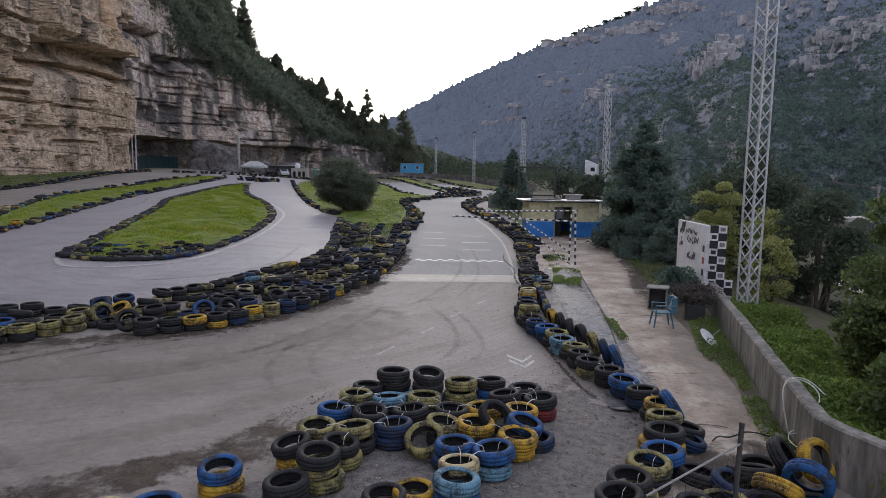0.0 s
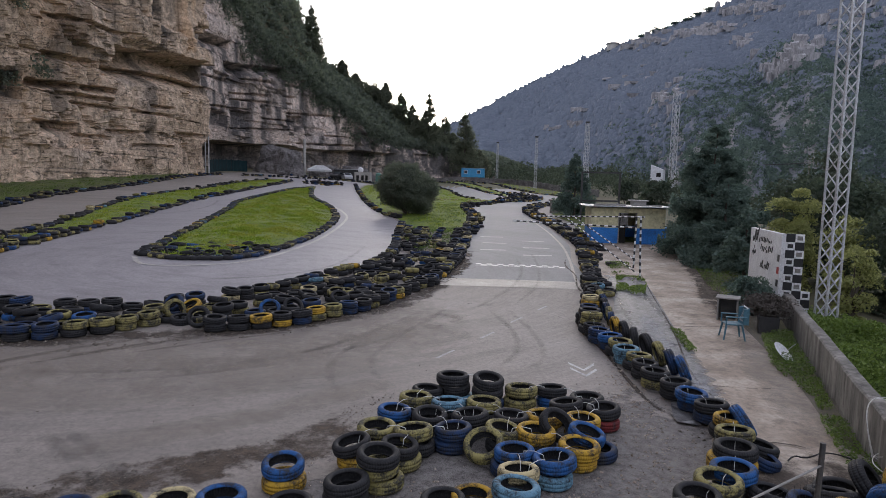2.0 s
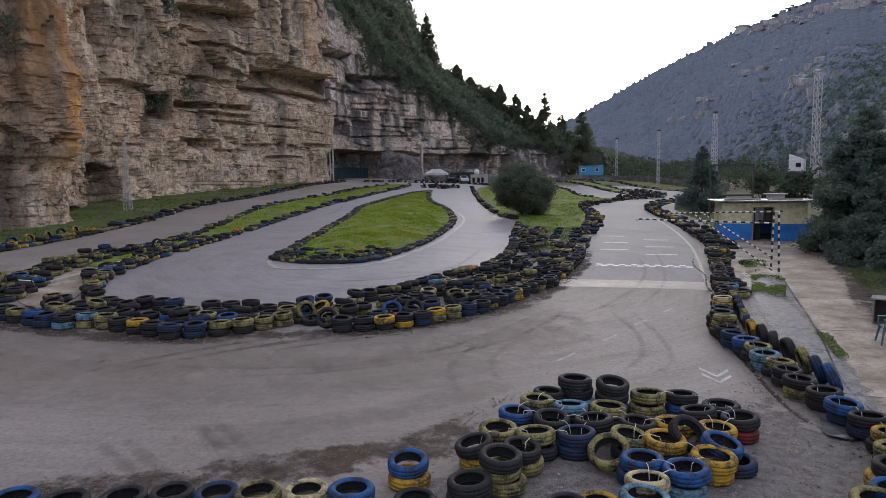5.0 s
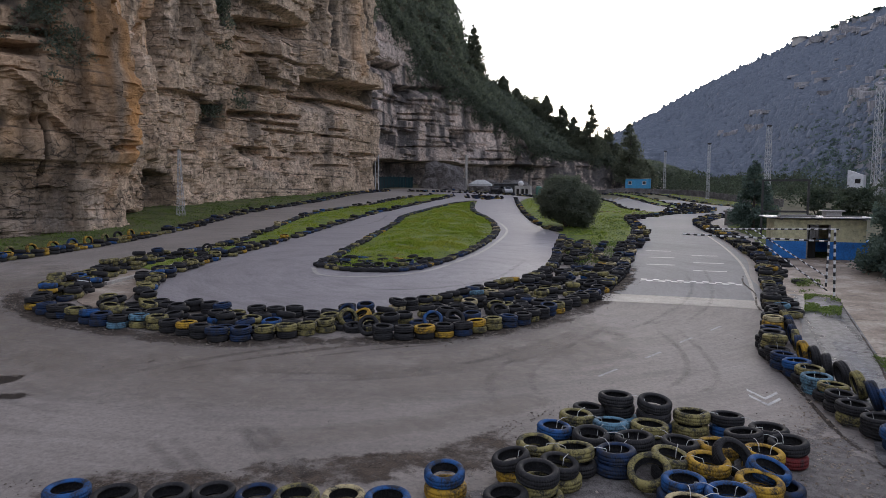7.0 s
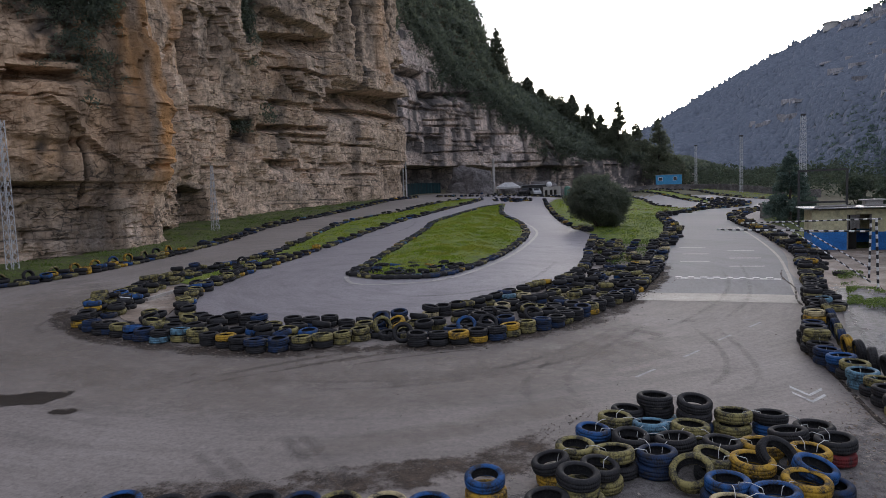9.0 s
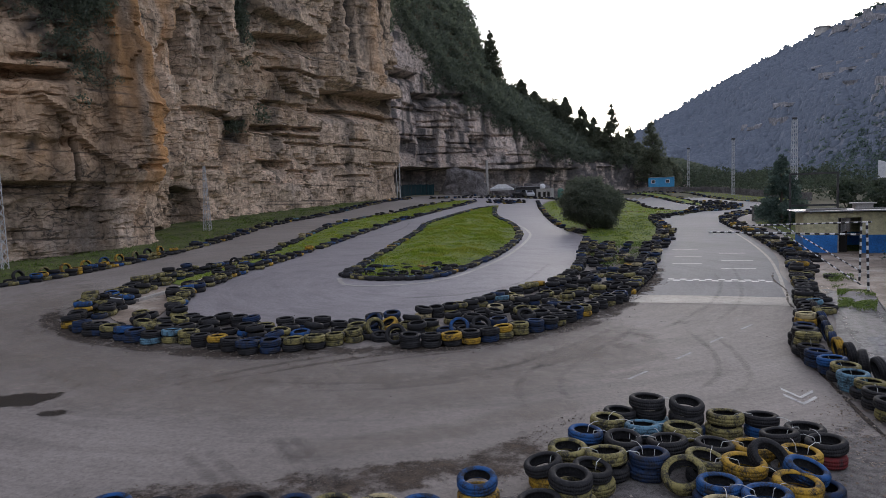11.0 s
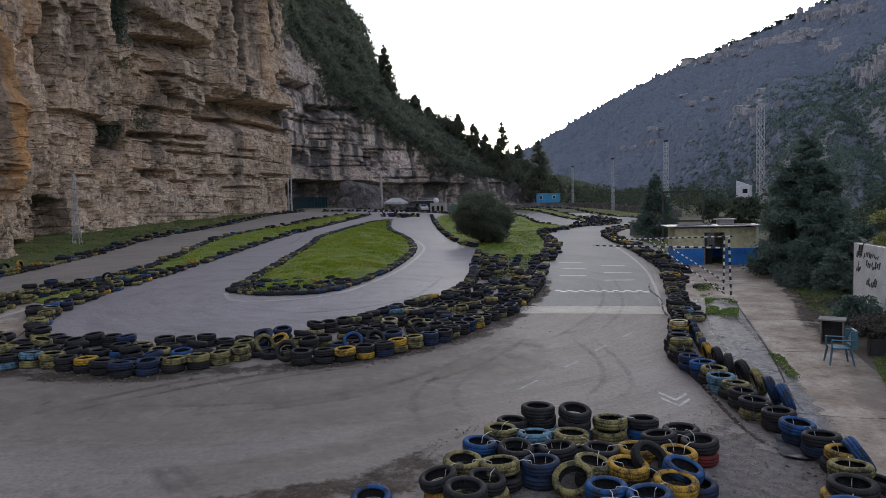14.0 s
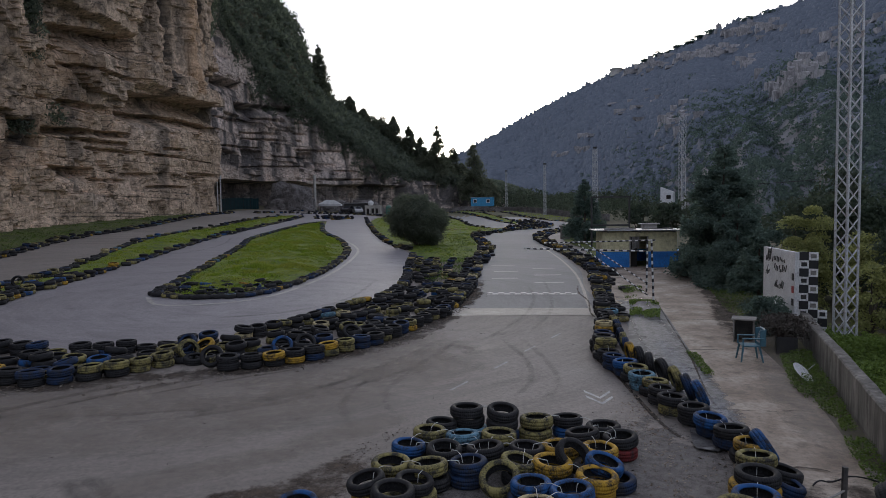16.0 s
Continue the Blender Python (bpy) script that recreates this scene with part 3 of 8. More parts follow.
for y0, y1, z0, z1, k in ((58, 92, 11.6, 15.0, 0.55), (57, 74, 15.8, 19.0, 0.45), (20, 29, 9.0, 13.5, 0.6), (20, 33, 6.2, 7.6, 0.35), (60, 74, 21.5, 24.0, 0.4), (74, 97, 9.0, 12.0, 0.2), (45, 57, 9.0, 14.0, 0.2)):
    bedded = np.maximum(bedded, k * band(y0, y1, YB + ragged, 1.5) * band(z0, z1, Z + 0.5 * ragged2, 0.6))
off += 0.9 * (vnoise(block * 9.7, layer * 4.3, 16) - 0.5) * bedded
off -= (0.3 + 0.5 * bedded) * (1 - smooth(0.03, 0.11, to_cut)) * smooth(0.42, 0.6, vnoise(S / 5.0, layer * 11.3, 24)) * (0.10 + 0.90 * bedded)
# upright clefts
crack = np.abs(fbm(S / 5.5, Z / 34, 4, 17))
off -= 0.8 * (1 - smooth(0.0, 0.03, crack)) * smooth(0.48, 0.6, vnoise(S / 12, Z / 9, 35))
off += 0.16 * fbm(S / 0.9, Z / 1.1, 4, 18, 0.65) + 0.55 * fbm(S / 2.6, Z / 3.4, 4, 19, 0.6) * flat_wall
wall_block = np.floor(S / 5.0 + 0.8 * vnoise(S / 7, np.floor(warp / 4.0) * 3.1, 151))
off += 1.5 * smooth(98, 112, YB) * (vnoise(wall_block * 7.7, np.floor(warp / 4.0) * 5.3, 152) - 0.5)
# the prow that overhangs a worn foot
off -= (1.1 - 0.7 * smooth(25.5, 28, YB)) * band(-20, 35.5, YB, 0.8) * (1 - smooth(5.95, 6.08, Z + 0.06 * wob)) * (1 - 0.55 * smooth(5.2, 0, Z))
off -= 1.0 * band(-20, 26.5, YB, 0.8) * smooth(4.9, 5.8, Z) * (1 - smooth(5.95, 6.08, Z + 0.06 * wob))
off += 0.6 * band(-20, 34.5, YB, 1.5) * band(6.0, 12, Z, 1.0)
# ledges: from, to, height of the lip at either end, how far down the hollow fades, depth
for num, (y0, y1, z0, z1, down, deep) in enumerate((
        (14, 27.6, 12.1, 12.65, 0.9, 2.2), (25.2, 27.5, 8.45, 8.6, 0.8, 1.1), (27.0, 28.2, 9.2, 9.3, 0.7, 1.0), (25.0, 28.5, 13.3, 13.7, 0.5, 0.8), (29.4, 31.6, 13.4, 13.7, 0.7, 0.8), (28.5, 33.0, 6.9, 7.2, 0.5, 0.5),
        (24.4, 27.6, 17.6, 17.9, 3.6, 1.6), (72.6, 97.5, 19.6, 21.6, 4.6, 4.2), (70.5, 97.0, 17.4, 18.2, 2.2, 2.0), (59.6, 80.5, 13.5, 15.1, 1.0, 2.0), (64, 88, 12.9, 13.7, 0.5, 1.1), (66, 92, 12.1, 12.7, 0.4, 0.8),
        (59.6, 67.2, 9.5, 9.75, 1.7, 2.0), (67, 73, 8.6, 8.8, 0.5, 0.7), (72, 78, 9.6, 9.9, 0.7, 0.8), (77, 86, 8.2, 8.4, 0.5, 0.7), (86, 96, 10.4, 10.8, 0.8, 1.0), (59.3, 73.0, 23.8, 26.2, 3.0, 2.8),
        (58.6, 72, 16.5, 17.2, 0.9, 1.2), (62, 75, 20.6, 21.4, 0.6, 0.9), (46.5, 54, 13.9, 14.2, 1.2, 1.0), (46, 53, 8.0, 8.3, 0.5, 0.6), (89, 98, 25.5, 26.5, 3.5, 2.4), (95, 101, 30.5, 31.5, 4.0, 3.0),
        (128, 149, 28.0, 30.3, 2.6, 2.6), (118, 129.5, 31.4, 32.2, 1.8, 2.2), (104, 118, 27.5, 28.6, 2.0, 1.8), (131, 150, 22.3, 24.1, 0.4, 1.0), (131, 149, 21.1, 22.3, 0.5, 1.2), (148, 158, 20.1, 20.4, 0.4, 1.0), (122, 160, 14.2, 17.0, 0.35, 0.8),
        (119, 138, 18.5, 19.6, 0.4, 0.8), (147, 162, 12.9, 13.4, 0.5, 1.0), (106, 122, 21.0, 21.8, 0.5, 1.0), (140, 156, 18.0, 18.5, 0.35, 0.8), (152, 163, 15.2, 15.6, 0.4, 0.9), (104, 124, 15.5, 16.0, 0.5, 0.9), (136, 152, 26.0, 26.8, 0.4, 0.8), (120, 131, 24.2, 24.8, 0.5, 0.9))):
    here = smooth(0.34, 0.42, vnoise(S / 3.6, Z * 0 + 7.3 * num, 201)) if down <= 1.0 else 1.0
    lip = z0 + (z1 - z0) * (YB - y0) / (y1 - y0) + 0.10 * wob
    off -= here * deep * band(y0, y1, YB + 0.5 * ragged, 0.35) * smooth(lip - down, lip - 0.15, Z) * (1 - smooth(-0.02, 0.10, Z - lip))
# blocks that stand out, and hollows: from, to, foot, top, how far
for y0, y1, z0, z1, far in (
        (58.8, 73.4, 26.4, 42, 1.6), (73.2, 80, 21.0, 36, 0.8), (74, 97, 20.6, 24.0, 1.3), (86, 90, 24, 40, 0.9), (92, 96, 27, 44, 1.2), (24.0, 27.2, 8.6, 11.8, 0.6), (44, 46, 7, 24, 0.9),
        (54.5, 58.2, 11.4, 13.8, -1.6), (43.0, 48.4, 2.2, 5.9, -2.2), (46.0, 47.6, 15.8, 22.5, -1.6), (55.4, 58.7, 21.8, 34, -1.3), (80.8, 83.0, 22, 38, -1.0), (90.2, 92.0, 24, 40, -1.2), (97.5, 99.0, 12, 34, -1.2),
        (130, 137.5, 24.4, 28.2, -1.6), (121, 129, 14.8, 17.8, -1.2), (132, 138.4, 14.6, 18.8, -1.5), (148.6, 151.4, 15.8, 19.3, -1.9), (140, 147, 24.4, 27.6, 0.7), (119, 129, 32.2, 36.5, 1.3), (158.6, 159.4, 13, 22, -1.2), (152.6, 153.2, 14, 25, -1.0), (143.2, 143.8, 15, 27, -0.9), (137.6, 138.2, 19, 30, -0.9), (163.4, 164.0, 11, 18, -1.2), (167.5, 169.0, 11, 15, -1.2)):
    off += far * zone(y0, y1, z0, z1, 0.25, 0.2)
# the cave at the foot
off -= 9.0 * band(100.2, 150, YB, 0.8) * (1 - smooth(11.3, 11.6, Z + 0.35 * wob - 0.5 * smooth(118, 140, YB)))
off -= 3.6 * band(150, 172, YB, 1.5) * (1 - smooth(11.4, 11.8, Z + 0.3 * wob))
off -= (5.0 * smooth(0.75, 1.0, vv) ** 2)[None] * (1 - 0.7 * smooth(100, 125, YB))
cx = line[:, None, 0] + out_n[:, None, 0] * off
cy = line[:, None, 1] + out_n[:, None, 1] * off
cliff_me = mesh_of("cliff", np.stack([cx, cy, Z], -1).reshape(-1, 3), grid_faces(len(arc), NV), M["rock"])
streaks = 0.6 * vnoise(S / 0.9 + 0.15 * ragged, Z / 11, 31) + 0.4 * vnoise(S / 0.45, Z / 3.5, 32)
slant = YB + 0.12 * (Z - 9)
rust = band(31.3, 37.6, slant + 0.6 * ragged, 0.5) * smooth(4.8, 6.6, Z) * smooth(0.22, 0.42, streaks) * (0.45 + 0.9 * streaks)
rust += 0.35 * zone(86, 89.5, 22, 38) * smooth(0.35, 0.55, streaks) + 0.5 * zone(43, 47, 16, 24) * smooth(0.5, 0.65, streaks) + 0.45 * zone(27.5, 32, 10, 15.5, 1, 1) * smooth(0.4, 0.7, streaks)
rust += 0.20 * band(-20, 31.5, YB, 1.0) * smooth(6, 8, Z) * (0.4 + 0.9 * vnoise(S / 2.2, Z / 3, 67))
cliff_me.attributes.new("rust", "FLOAT", "POINT").data.foreach_set("value", np.clip(rust, 0, 1).astype(np.float32).ravel())
# black water stains and lichen, plus painted shade in hollows, niches and cave
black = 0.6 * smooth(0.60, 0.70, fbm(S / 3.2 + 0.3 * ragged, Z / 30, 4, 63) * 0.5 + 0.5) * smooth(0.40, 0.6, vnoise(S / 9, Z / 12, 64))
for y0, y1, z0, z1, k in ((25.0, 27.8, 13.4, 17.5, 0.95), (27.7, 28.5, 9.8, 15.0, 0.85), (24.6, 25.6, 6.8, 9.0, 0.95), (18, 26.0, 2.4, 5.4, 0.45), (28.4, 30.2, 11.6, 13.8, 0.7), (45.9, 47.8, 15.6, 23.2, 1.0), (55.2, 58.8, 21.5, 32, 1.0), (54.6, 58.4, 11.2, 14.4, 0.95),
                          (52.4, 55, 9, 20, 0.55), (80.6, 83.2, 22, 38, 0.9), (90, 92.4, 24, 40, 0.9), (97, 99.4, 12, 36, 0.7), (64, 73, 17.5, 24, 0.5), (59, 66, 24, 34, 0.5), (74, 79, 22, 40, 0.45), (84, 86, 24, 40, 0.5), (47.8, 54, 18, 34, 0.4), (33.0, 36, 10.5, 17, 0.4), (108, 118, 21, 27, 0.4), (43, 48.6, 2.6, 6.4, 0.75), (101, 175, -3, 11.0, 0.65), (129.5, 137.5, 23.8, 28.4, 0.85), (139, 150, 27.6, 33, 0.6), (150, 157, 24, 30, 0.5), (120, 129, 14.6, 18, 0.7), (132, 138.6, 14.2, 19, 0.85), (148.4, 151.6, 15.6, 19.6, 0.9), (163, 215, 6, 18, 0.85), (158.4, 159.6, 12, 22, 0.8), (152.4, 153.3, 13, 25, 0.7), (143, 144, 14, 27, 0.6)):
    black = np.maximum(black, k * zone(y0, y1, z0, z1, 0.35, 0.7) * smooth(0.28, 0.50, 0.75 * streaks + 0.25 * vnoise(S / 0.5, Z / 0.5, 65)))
# Bed joints and clefts drawn dark where the relief is grooved.
joints = (1 - smooth(0.03, 0.12, to_cut)) * smooth(0.52, 0.66, vnoise(S / 4.0, layer * 11.3, 24)) * smooth(0.35, 0.6, vnoise(S / 12, Z / 7, 68))
cleft = (1 - smooth(0.0, 0.022, crack)) * smooth(0.46, 0.6, vnoise(S / 12, Z / 9, 35))
black = np.maximum(black, 0.85 * np.maximum(joints, cleft))
# dark upright joints between the great blocks of the far wall
step_s = np.abs(np.diff(wall_block, axis=0, prepend=wall_block[:1])) > 0
black = np.maximum(black, 0.8 * (step_s | np.roll(step_s, -1, 0)) * smooth(99, 106, YB) * smooth(0.40, 0.55, vnoise(S / 9, Z / 6, 153)))
# Undercut shade painted below the prow and ledge lips, with real black stains.
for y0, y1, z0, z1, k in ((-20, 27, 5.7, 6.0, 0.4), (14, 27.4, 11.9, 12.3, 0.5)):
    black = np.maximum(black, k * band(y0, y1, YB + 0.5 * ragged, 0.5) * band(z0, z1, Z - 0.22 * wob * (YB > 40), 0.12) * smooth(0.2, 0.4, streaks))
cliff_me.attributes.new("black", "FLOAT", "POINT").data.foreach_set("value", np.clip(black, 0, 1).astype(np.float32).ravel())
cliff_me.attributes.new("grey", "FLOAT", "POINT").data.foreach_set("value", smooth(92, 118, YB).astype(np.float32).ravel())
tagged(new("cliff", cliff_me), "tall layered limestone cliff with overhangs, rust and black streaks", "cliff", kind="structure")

# ---- hillsides ----
rng = np.random.default_rng(7)


def leaf_quads(pos, size, rng, flat=0.0):
    """One small leaf-shaped quad for each place, turned at random."""
    n = len(pos)
    a = rng.normal(size=(n, 3))
    a[:, 2] *= 1 - flat
    a /= np.linalg.norm(a, axis=1)[:, None] + 1e-9
    b = np.cross(a, rng.normal(size=(n, 3)))
    b /= np.linalg.norm(b, axis=1)[:, None] + 1e-9
    size = np.broadcast_to(size, (n,))[:, None] * rng.uniform(0.6, 1.3, (n, 1))
    q = np.stack([pos - a * size * 0.5, pos + b * size * 0.28, pos + a * size * 0.5, pos - b * size * 0.28], 1).reshape(-1, 3)
    return q, np.arange(4 * n).reshape(-1, 4)


def domes(centres, radii, tall, rng):
    """Many small uneven tree crowns, each a low faceted dome."""
    n = len(centres)
    ang = np.arange(6) / 6 * 2 * np.pi
    ring = np.concatenate([np.c_[np.cos(ang), np.sin(ang), 0 * ang - 2.2], np.c_[0.72 * np.cos(ang + 0.5), 0.72 * np.sin(ang + 0.5), 0 * ang + 0.55], [[0, 0, 1]]])
    v = ring[None] * np.asarray(radii)[:, None, None] * rng.uniform(0.8, 1.2, (n, 13, 1))
    v[..., 2] *= np.asarray(tall)[:, None]
    j = np.arange(6)
    k = (j + 1) % 6
    f = np.concatenate([np.c_[j, k, 6 + j], np.c_[k, 6 + k, 6 + j], np.c_[6 + j, 6 + k, 0 * j + 12]])
    return (v + centres[:, None]).reshape(-1, 3), (f[None] + 13 * np.arange(n)[:, None, None]).reshape(-1, 3)


def clumps(centres, radii, per, size, rng, squash=0.75):
    """Leaves scattered over the outer shells of many rounded clumps."""
    n = len(centres)
    d = rng.normal(size=(n, per, 3))
    d /= np.linalg.norm(d, axis=2)[..., None]
    d[..., 2] = np.where(d[..., 2] < -0.35, -d[..., 2], d[..., 2])
    r = rng.uniform(0.55, 1.05, (n, per, 1)) * np.asarray(radii).reshape(-1, 1, 1)
    p = centres[:, None] + d * r * np.array([1, 1, squash])
    s = np.repeat(np.broadcast_to(size, (n,)), per)
    return leaf_quads(p.reshape(-1, 3), s, rng)


# far slope across the valley
NA, NR = 300, 200
az = np.radians(np.linspace(-10, 66, NA))
adeg = np.degrees(az)
crest_el = np.interp(adeg, [-10, -4.8, 0.8, 4.4, 9, 12, 18.3, 22.5, 26, 40, 66], [3.2, 5.4, 8.4, 10.1, 11.9, 12.75, 14.9, 15.6, 16.6, 18.5, 20])
crest_d = np.interp(adeg, [-10, 5, 20, 40, 66], [760, 640, 520, 430, 380])
foot_d = np.interp(adeg, [-10, 0, 10, 25, 45, 66], [430, 330, 200, 95, 70, 60])
crest_z = 4 + crest_d * np.tan(np.radians(crest_el))
t = np.linspace(0, 1.12, NR)


def slope_point(ai, ti):
    """A place on the far slope from fractional indices."""
    cd, fd, cz, a = (np.interp(ai, np.arange(NA), k) for k in (crest_d, foot_d, crest_z, az))
    d = fd + (cd - fd) * ti
    foot = -8.0
    z = foot + (cz - foot) * np.where(ti < 1, 0.80 * ti + 0.20 * ti ** 2, 1 - (ti - 1) * 2.5)
    wx = d * np.sin(a)
    gul = fbm(wx / 85 + 0.35 * a * 20, d / 240, 4, 41)
    fade_c = smooth(0, 0.15, ti) * (1 - smooth(0.8, 1.0, ti))
    z = z + 16 * gul * fade_c + 3.0 * fbm(wx / 20, d / 22, 3, 42) * smooth(0, 0.1, ti) * (1 - 0.7 * smooth(0.9, 1.0, ti))
    step = 15.0
    zz = z / step + 0.8 * fbm(wx / 70, d / 90, 3, 45)
    fr = zz - np.floor(zz)
    scarp = 0.25 * smooth(0.72, 0.84, vnoise(wx / 26, z / 15, 46)) * smooth(0.1, 0.3, ti) * (1 - smooth(0.86, 0.97, ti))
    z = z + scarp * smooth(0.35, 0.55, ti) * (step * (smooth(0.38, 0.62, fr) - fr) * 0.9 + 3.0 * fbm(wx / 7, z / 5, 3, 47))
    return np.stack([wx, d * np.cos(a), z], -1)


AI, TI = np.meshgrid(np.arange(NA), t, indexing="ij")
# The soil colour carries the same haze tint as the scrub.
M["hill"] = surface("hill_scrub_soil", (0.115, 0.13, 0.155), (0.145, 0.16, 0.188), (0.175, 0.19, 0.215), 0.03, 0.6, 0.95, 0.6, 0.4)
hm = M["hill"]
hn, hl = hm.node_tree.nodes, hm.node_tree.links
hb = hn["Principled BSDF"]
old = hb.inputs["Base Color"].links[0].from_socket
sep = hn.new("ShaderNodeSeparateXYZ")
hl.new(hn.new("ShaderNodeNewGeometry").outputs["True Normal"], sep.inputs[0])
pos = coords(hn, hl)
stone = ramp(hn, hl, noise_node(hn, hl, pos, 0.25, 8, 0.75), [(0.3, (0.13, 0.128, 0.128)), (0.5, (0.22, 0.213, 0.21)), (0.7, (0.33, 0.318, 0.31))])
hl.new(mix(hn, hl, ramp(hn, hl, sep.outputs[2], [(0.50, 1.0), (0.66, 0.0)]), old, stone), hb.inputs["Base Color"])
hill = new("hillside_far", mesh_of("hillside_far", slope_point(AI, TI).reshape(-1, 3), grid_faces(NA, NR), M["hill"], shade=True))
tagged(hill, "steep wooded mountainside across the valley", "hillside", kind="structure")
ai, ti = rng.uniform(0, NA - 1, 62000), rng.uniform(0.0, 1.0, 62000) ** 1.1
p = slope_point(ai, ti)
rise = (slope_point(ai, ti + 0.006)[:, 2] - slope_point(ai, ti - 0.006)[:, 2]) / 0.012 / (np.interp(ai, np.arange(NA), crest_d) - np.interp(ai, np.arange(NA), foot_d))
bare = (rise > 0.95) & (rng.uniform(0, 1, len(p)) < 0.7)
p = p[~bare]
dist = np.hypot(p[:, 0], p[:, 1])
rad = np.clip(dist * 0.0052, 1.1, 2.6) * rng.uniform(0.5, 1.5, len(p))
p[:, 2] += rad * 0.1
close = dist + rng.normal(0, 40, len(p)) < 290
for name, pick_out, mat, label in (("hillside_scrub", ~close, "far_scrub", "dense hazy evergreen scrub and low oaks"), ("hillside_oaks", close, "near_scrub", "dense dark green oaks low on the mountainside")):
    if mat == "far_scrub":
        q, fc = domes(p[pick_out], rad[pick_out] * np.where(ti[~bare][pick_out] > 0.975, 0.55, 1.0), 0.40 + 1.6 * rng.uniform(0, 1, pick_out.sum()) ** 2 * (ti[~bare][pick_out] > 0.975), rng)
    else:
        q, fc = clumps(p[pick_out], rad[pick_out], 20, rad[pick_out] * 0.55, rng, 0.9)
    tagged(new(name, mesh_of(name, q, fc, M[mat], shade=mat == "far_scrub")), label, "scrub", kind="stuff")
# pale outcrops on the slope: azimuth and height in degrees, spread in both, stones
M["far_stone"] = surface("far_limestone", (0.20, 0.195, 0.20), (0.30, 0.29, 0.29), (0.42, 0.40, 0.39), 0.15, 1.2, 0.9, 0.6, 0.3, stretch=(1, 1, 0.4))


def on_slope(a, el):
    """The place on the far slope seen at that azimuth and height."""
    i = np.interp(radians(a), az, np.arange(NA))
    ts = np.linspace(0.02, 1.0, 240)
    q = slope_point(np.full(240, i), ts)
    e = np.degrees(np.arctan2(q[:, 2] - EYE, np.hypot(q[:, 0], q[:, 1])))
    return q[int(np.argmin(np.abs(e - el)))]


V, F, n0 = [], [], 0
cube = np.array([(x, y, z) for x in (-1, 1) for y in (-1, 1) for z in (-1, 1)], float)
quad = np.array([(0, 1, 3, 2), (4, 6, 7, 5), (0, 4, 5, 1), (2, 3, 7, 6), (0, 2, 6, 4), (1, 5, 7, 3)])
for a0, e0, sa, se, num, tall in ((10.6, 11.6, 0.5, 0.12, 10, 0.7), (12.6, 12.0, 0.9, 0.12, 16, 0.7), (14.6, 12.5, 1.0, 0.16, 26, 0.8), (16.6, 12.7, 1.0, 0.16, 28, 0.8), (19.2, 14.0, 1.4, 0.25, 36, 1.0), (21.7, 9.3, 0.5, 0.5, 26, 1.9), (22.9, 10.0, 0.6, 0.5, 34, 2.0), (23.8, 10.8, 0.5, 0.3, 18, 1.6),
                                (30.8, 10.8, 1.0, 0.5, 30, 1.5), (33.4, 11.6, 0.9, 0.25, 34, 0.9), (29.6, 9.4, 0.6, 0.4, 14, 1.3), (6.3, 6.45, 0.35, 0.08, 7, 0.7), (4.0, 4.95, 0.4, 0.08, 8, 0.8), (6.3, 5.25, 0.4, 0.1, 8, 0.8), (13.0, 7.0, 0.7, 0.4, 12, 1.2), (14.4, 8.0, 0.6, 0.4, 12, 1.2), (18.9, 11.5, 0.6, 0.2, 10, 0.9), (27.0, 13.0, 1.6, 0.5, 24, 1.2), (10.0, 8.6, 1.6, 0.9, 12, 0.6), (31.5, 0.3, 0.35, 0.12, 4, 0.9)):
    for _ in range(num):
        c = on_slope(a0 + rng.normal(0, sa), e0 + rng.normal(0, se))
        k = np.hypot(c[0], c[1]) / 420
        V.append(cube * rng.uniform(0.45, 1.0, (8, 1)) * rng.uniform(0.9, 3.4, 3) * np.array([1.3, 0.8, tall]) * k + c + np.array([0, -1.2, 1.2]) * k)
        F.append(quad + n0)
        n0 += 8
tagged(new("hill_outcrops", mesh_of("hill_outcrops", np.concatenate(V), np.concatenate(F), M["far_stone"])), "pale limestone outcrops among the scrub", "rocks", kind="stuff")

# wooded slope above the cliff
NB = 46
up = np.linspace(0, 1, NB)
edge = np.stack([cx[:, -1], cy[:, -1]], 1)[::4]
edge_n, edge_h, edge_y = out_n[::4], top_h[::4], CY[::4]
rad_dir = edge / np.linalg.norm(edge, axis=1)[:, None]
turn_w = smooth(96, 116, edge_y)[:, None]
away = -edge_n * (1 - turn_w) + rad_dir * turn_w
away /= np.linalg.norm(away, axis=1)[:, None]
crest_pt = edge + away * 42
crest_az = np.degrees(np.arctan2(crest_pt[:, 0], crest_pt[:, 1]))
crest_up = 4 + np.linalg.norm(crest_pt, axis=1) * np.tan(np.radians(np.interp(crest_az, [-40, -30, -23, -20.8, -19.6, -18.9, -18.55, -18.3, -17.2, -16.2, -14.7, -13.2, -11.8, -10.5, -9.8, -8.8, -8.3, -6.4, -3, 3], [29, 26, 20.4, 17.8, 16.4, 15.0, 13.4, 12.2, 10.7, 9.8, 8.9, 7.8, 7.2, 6.3, 5.6, 4.9, 4.4, 3.6, 2.2, 1.2])))
crest_up = np.maximum(crest_up, edge_h + 2)


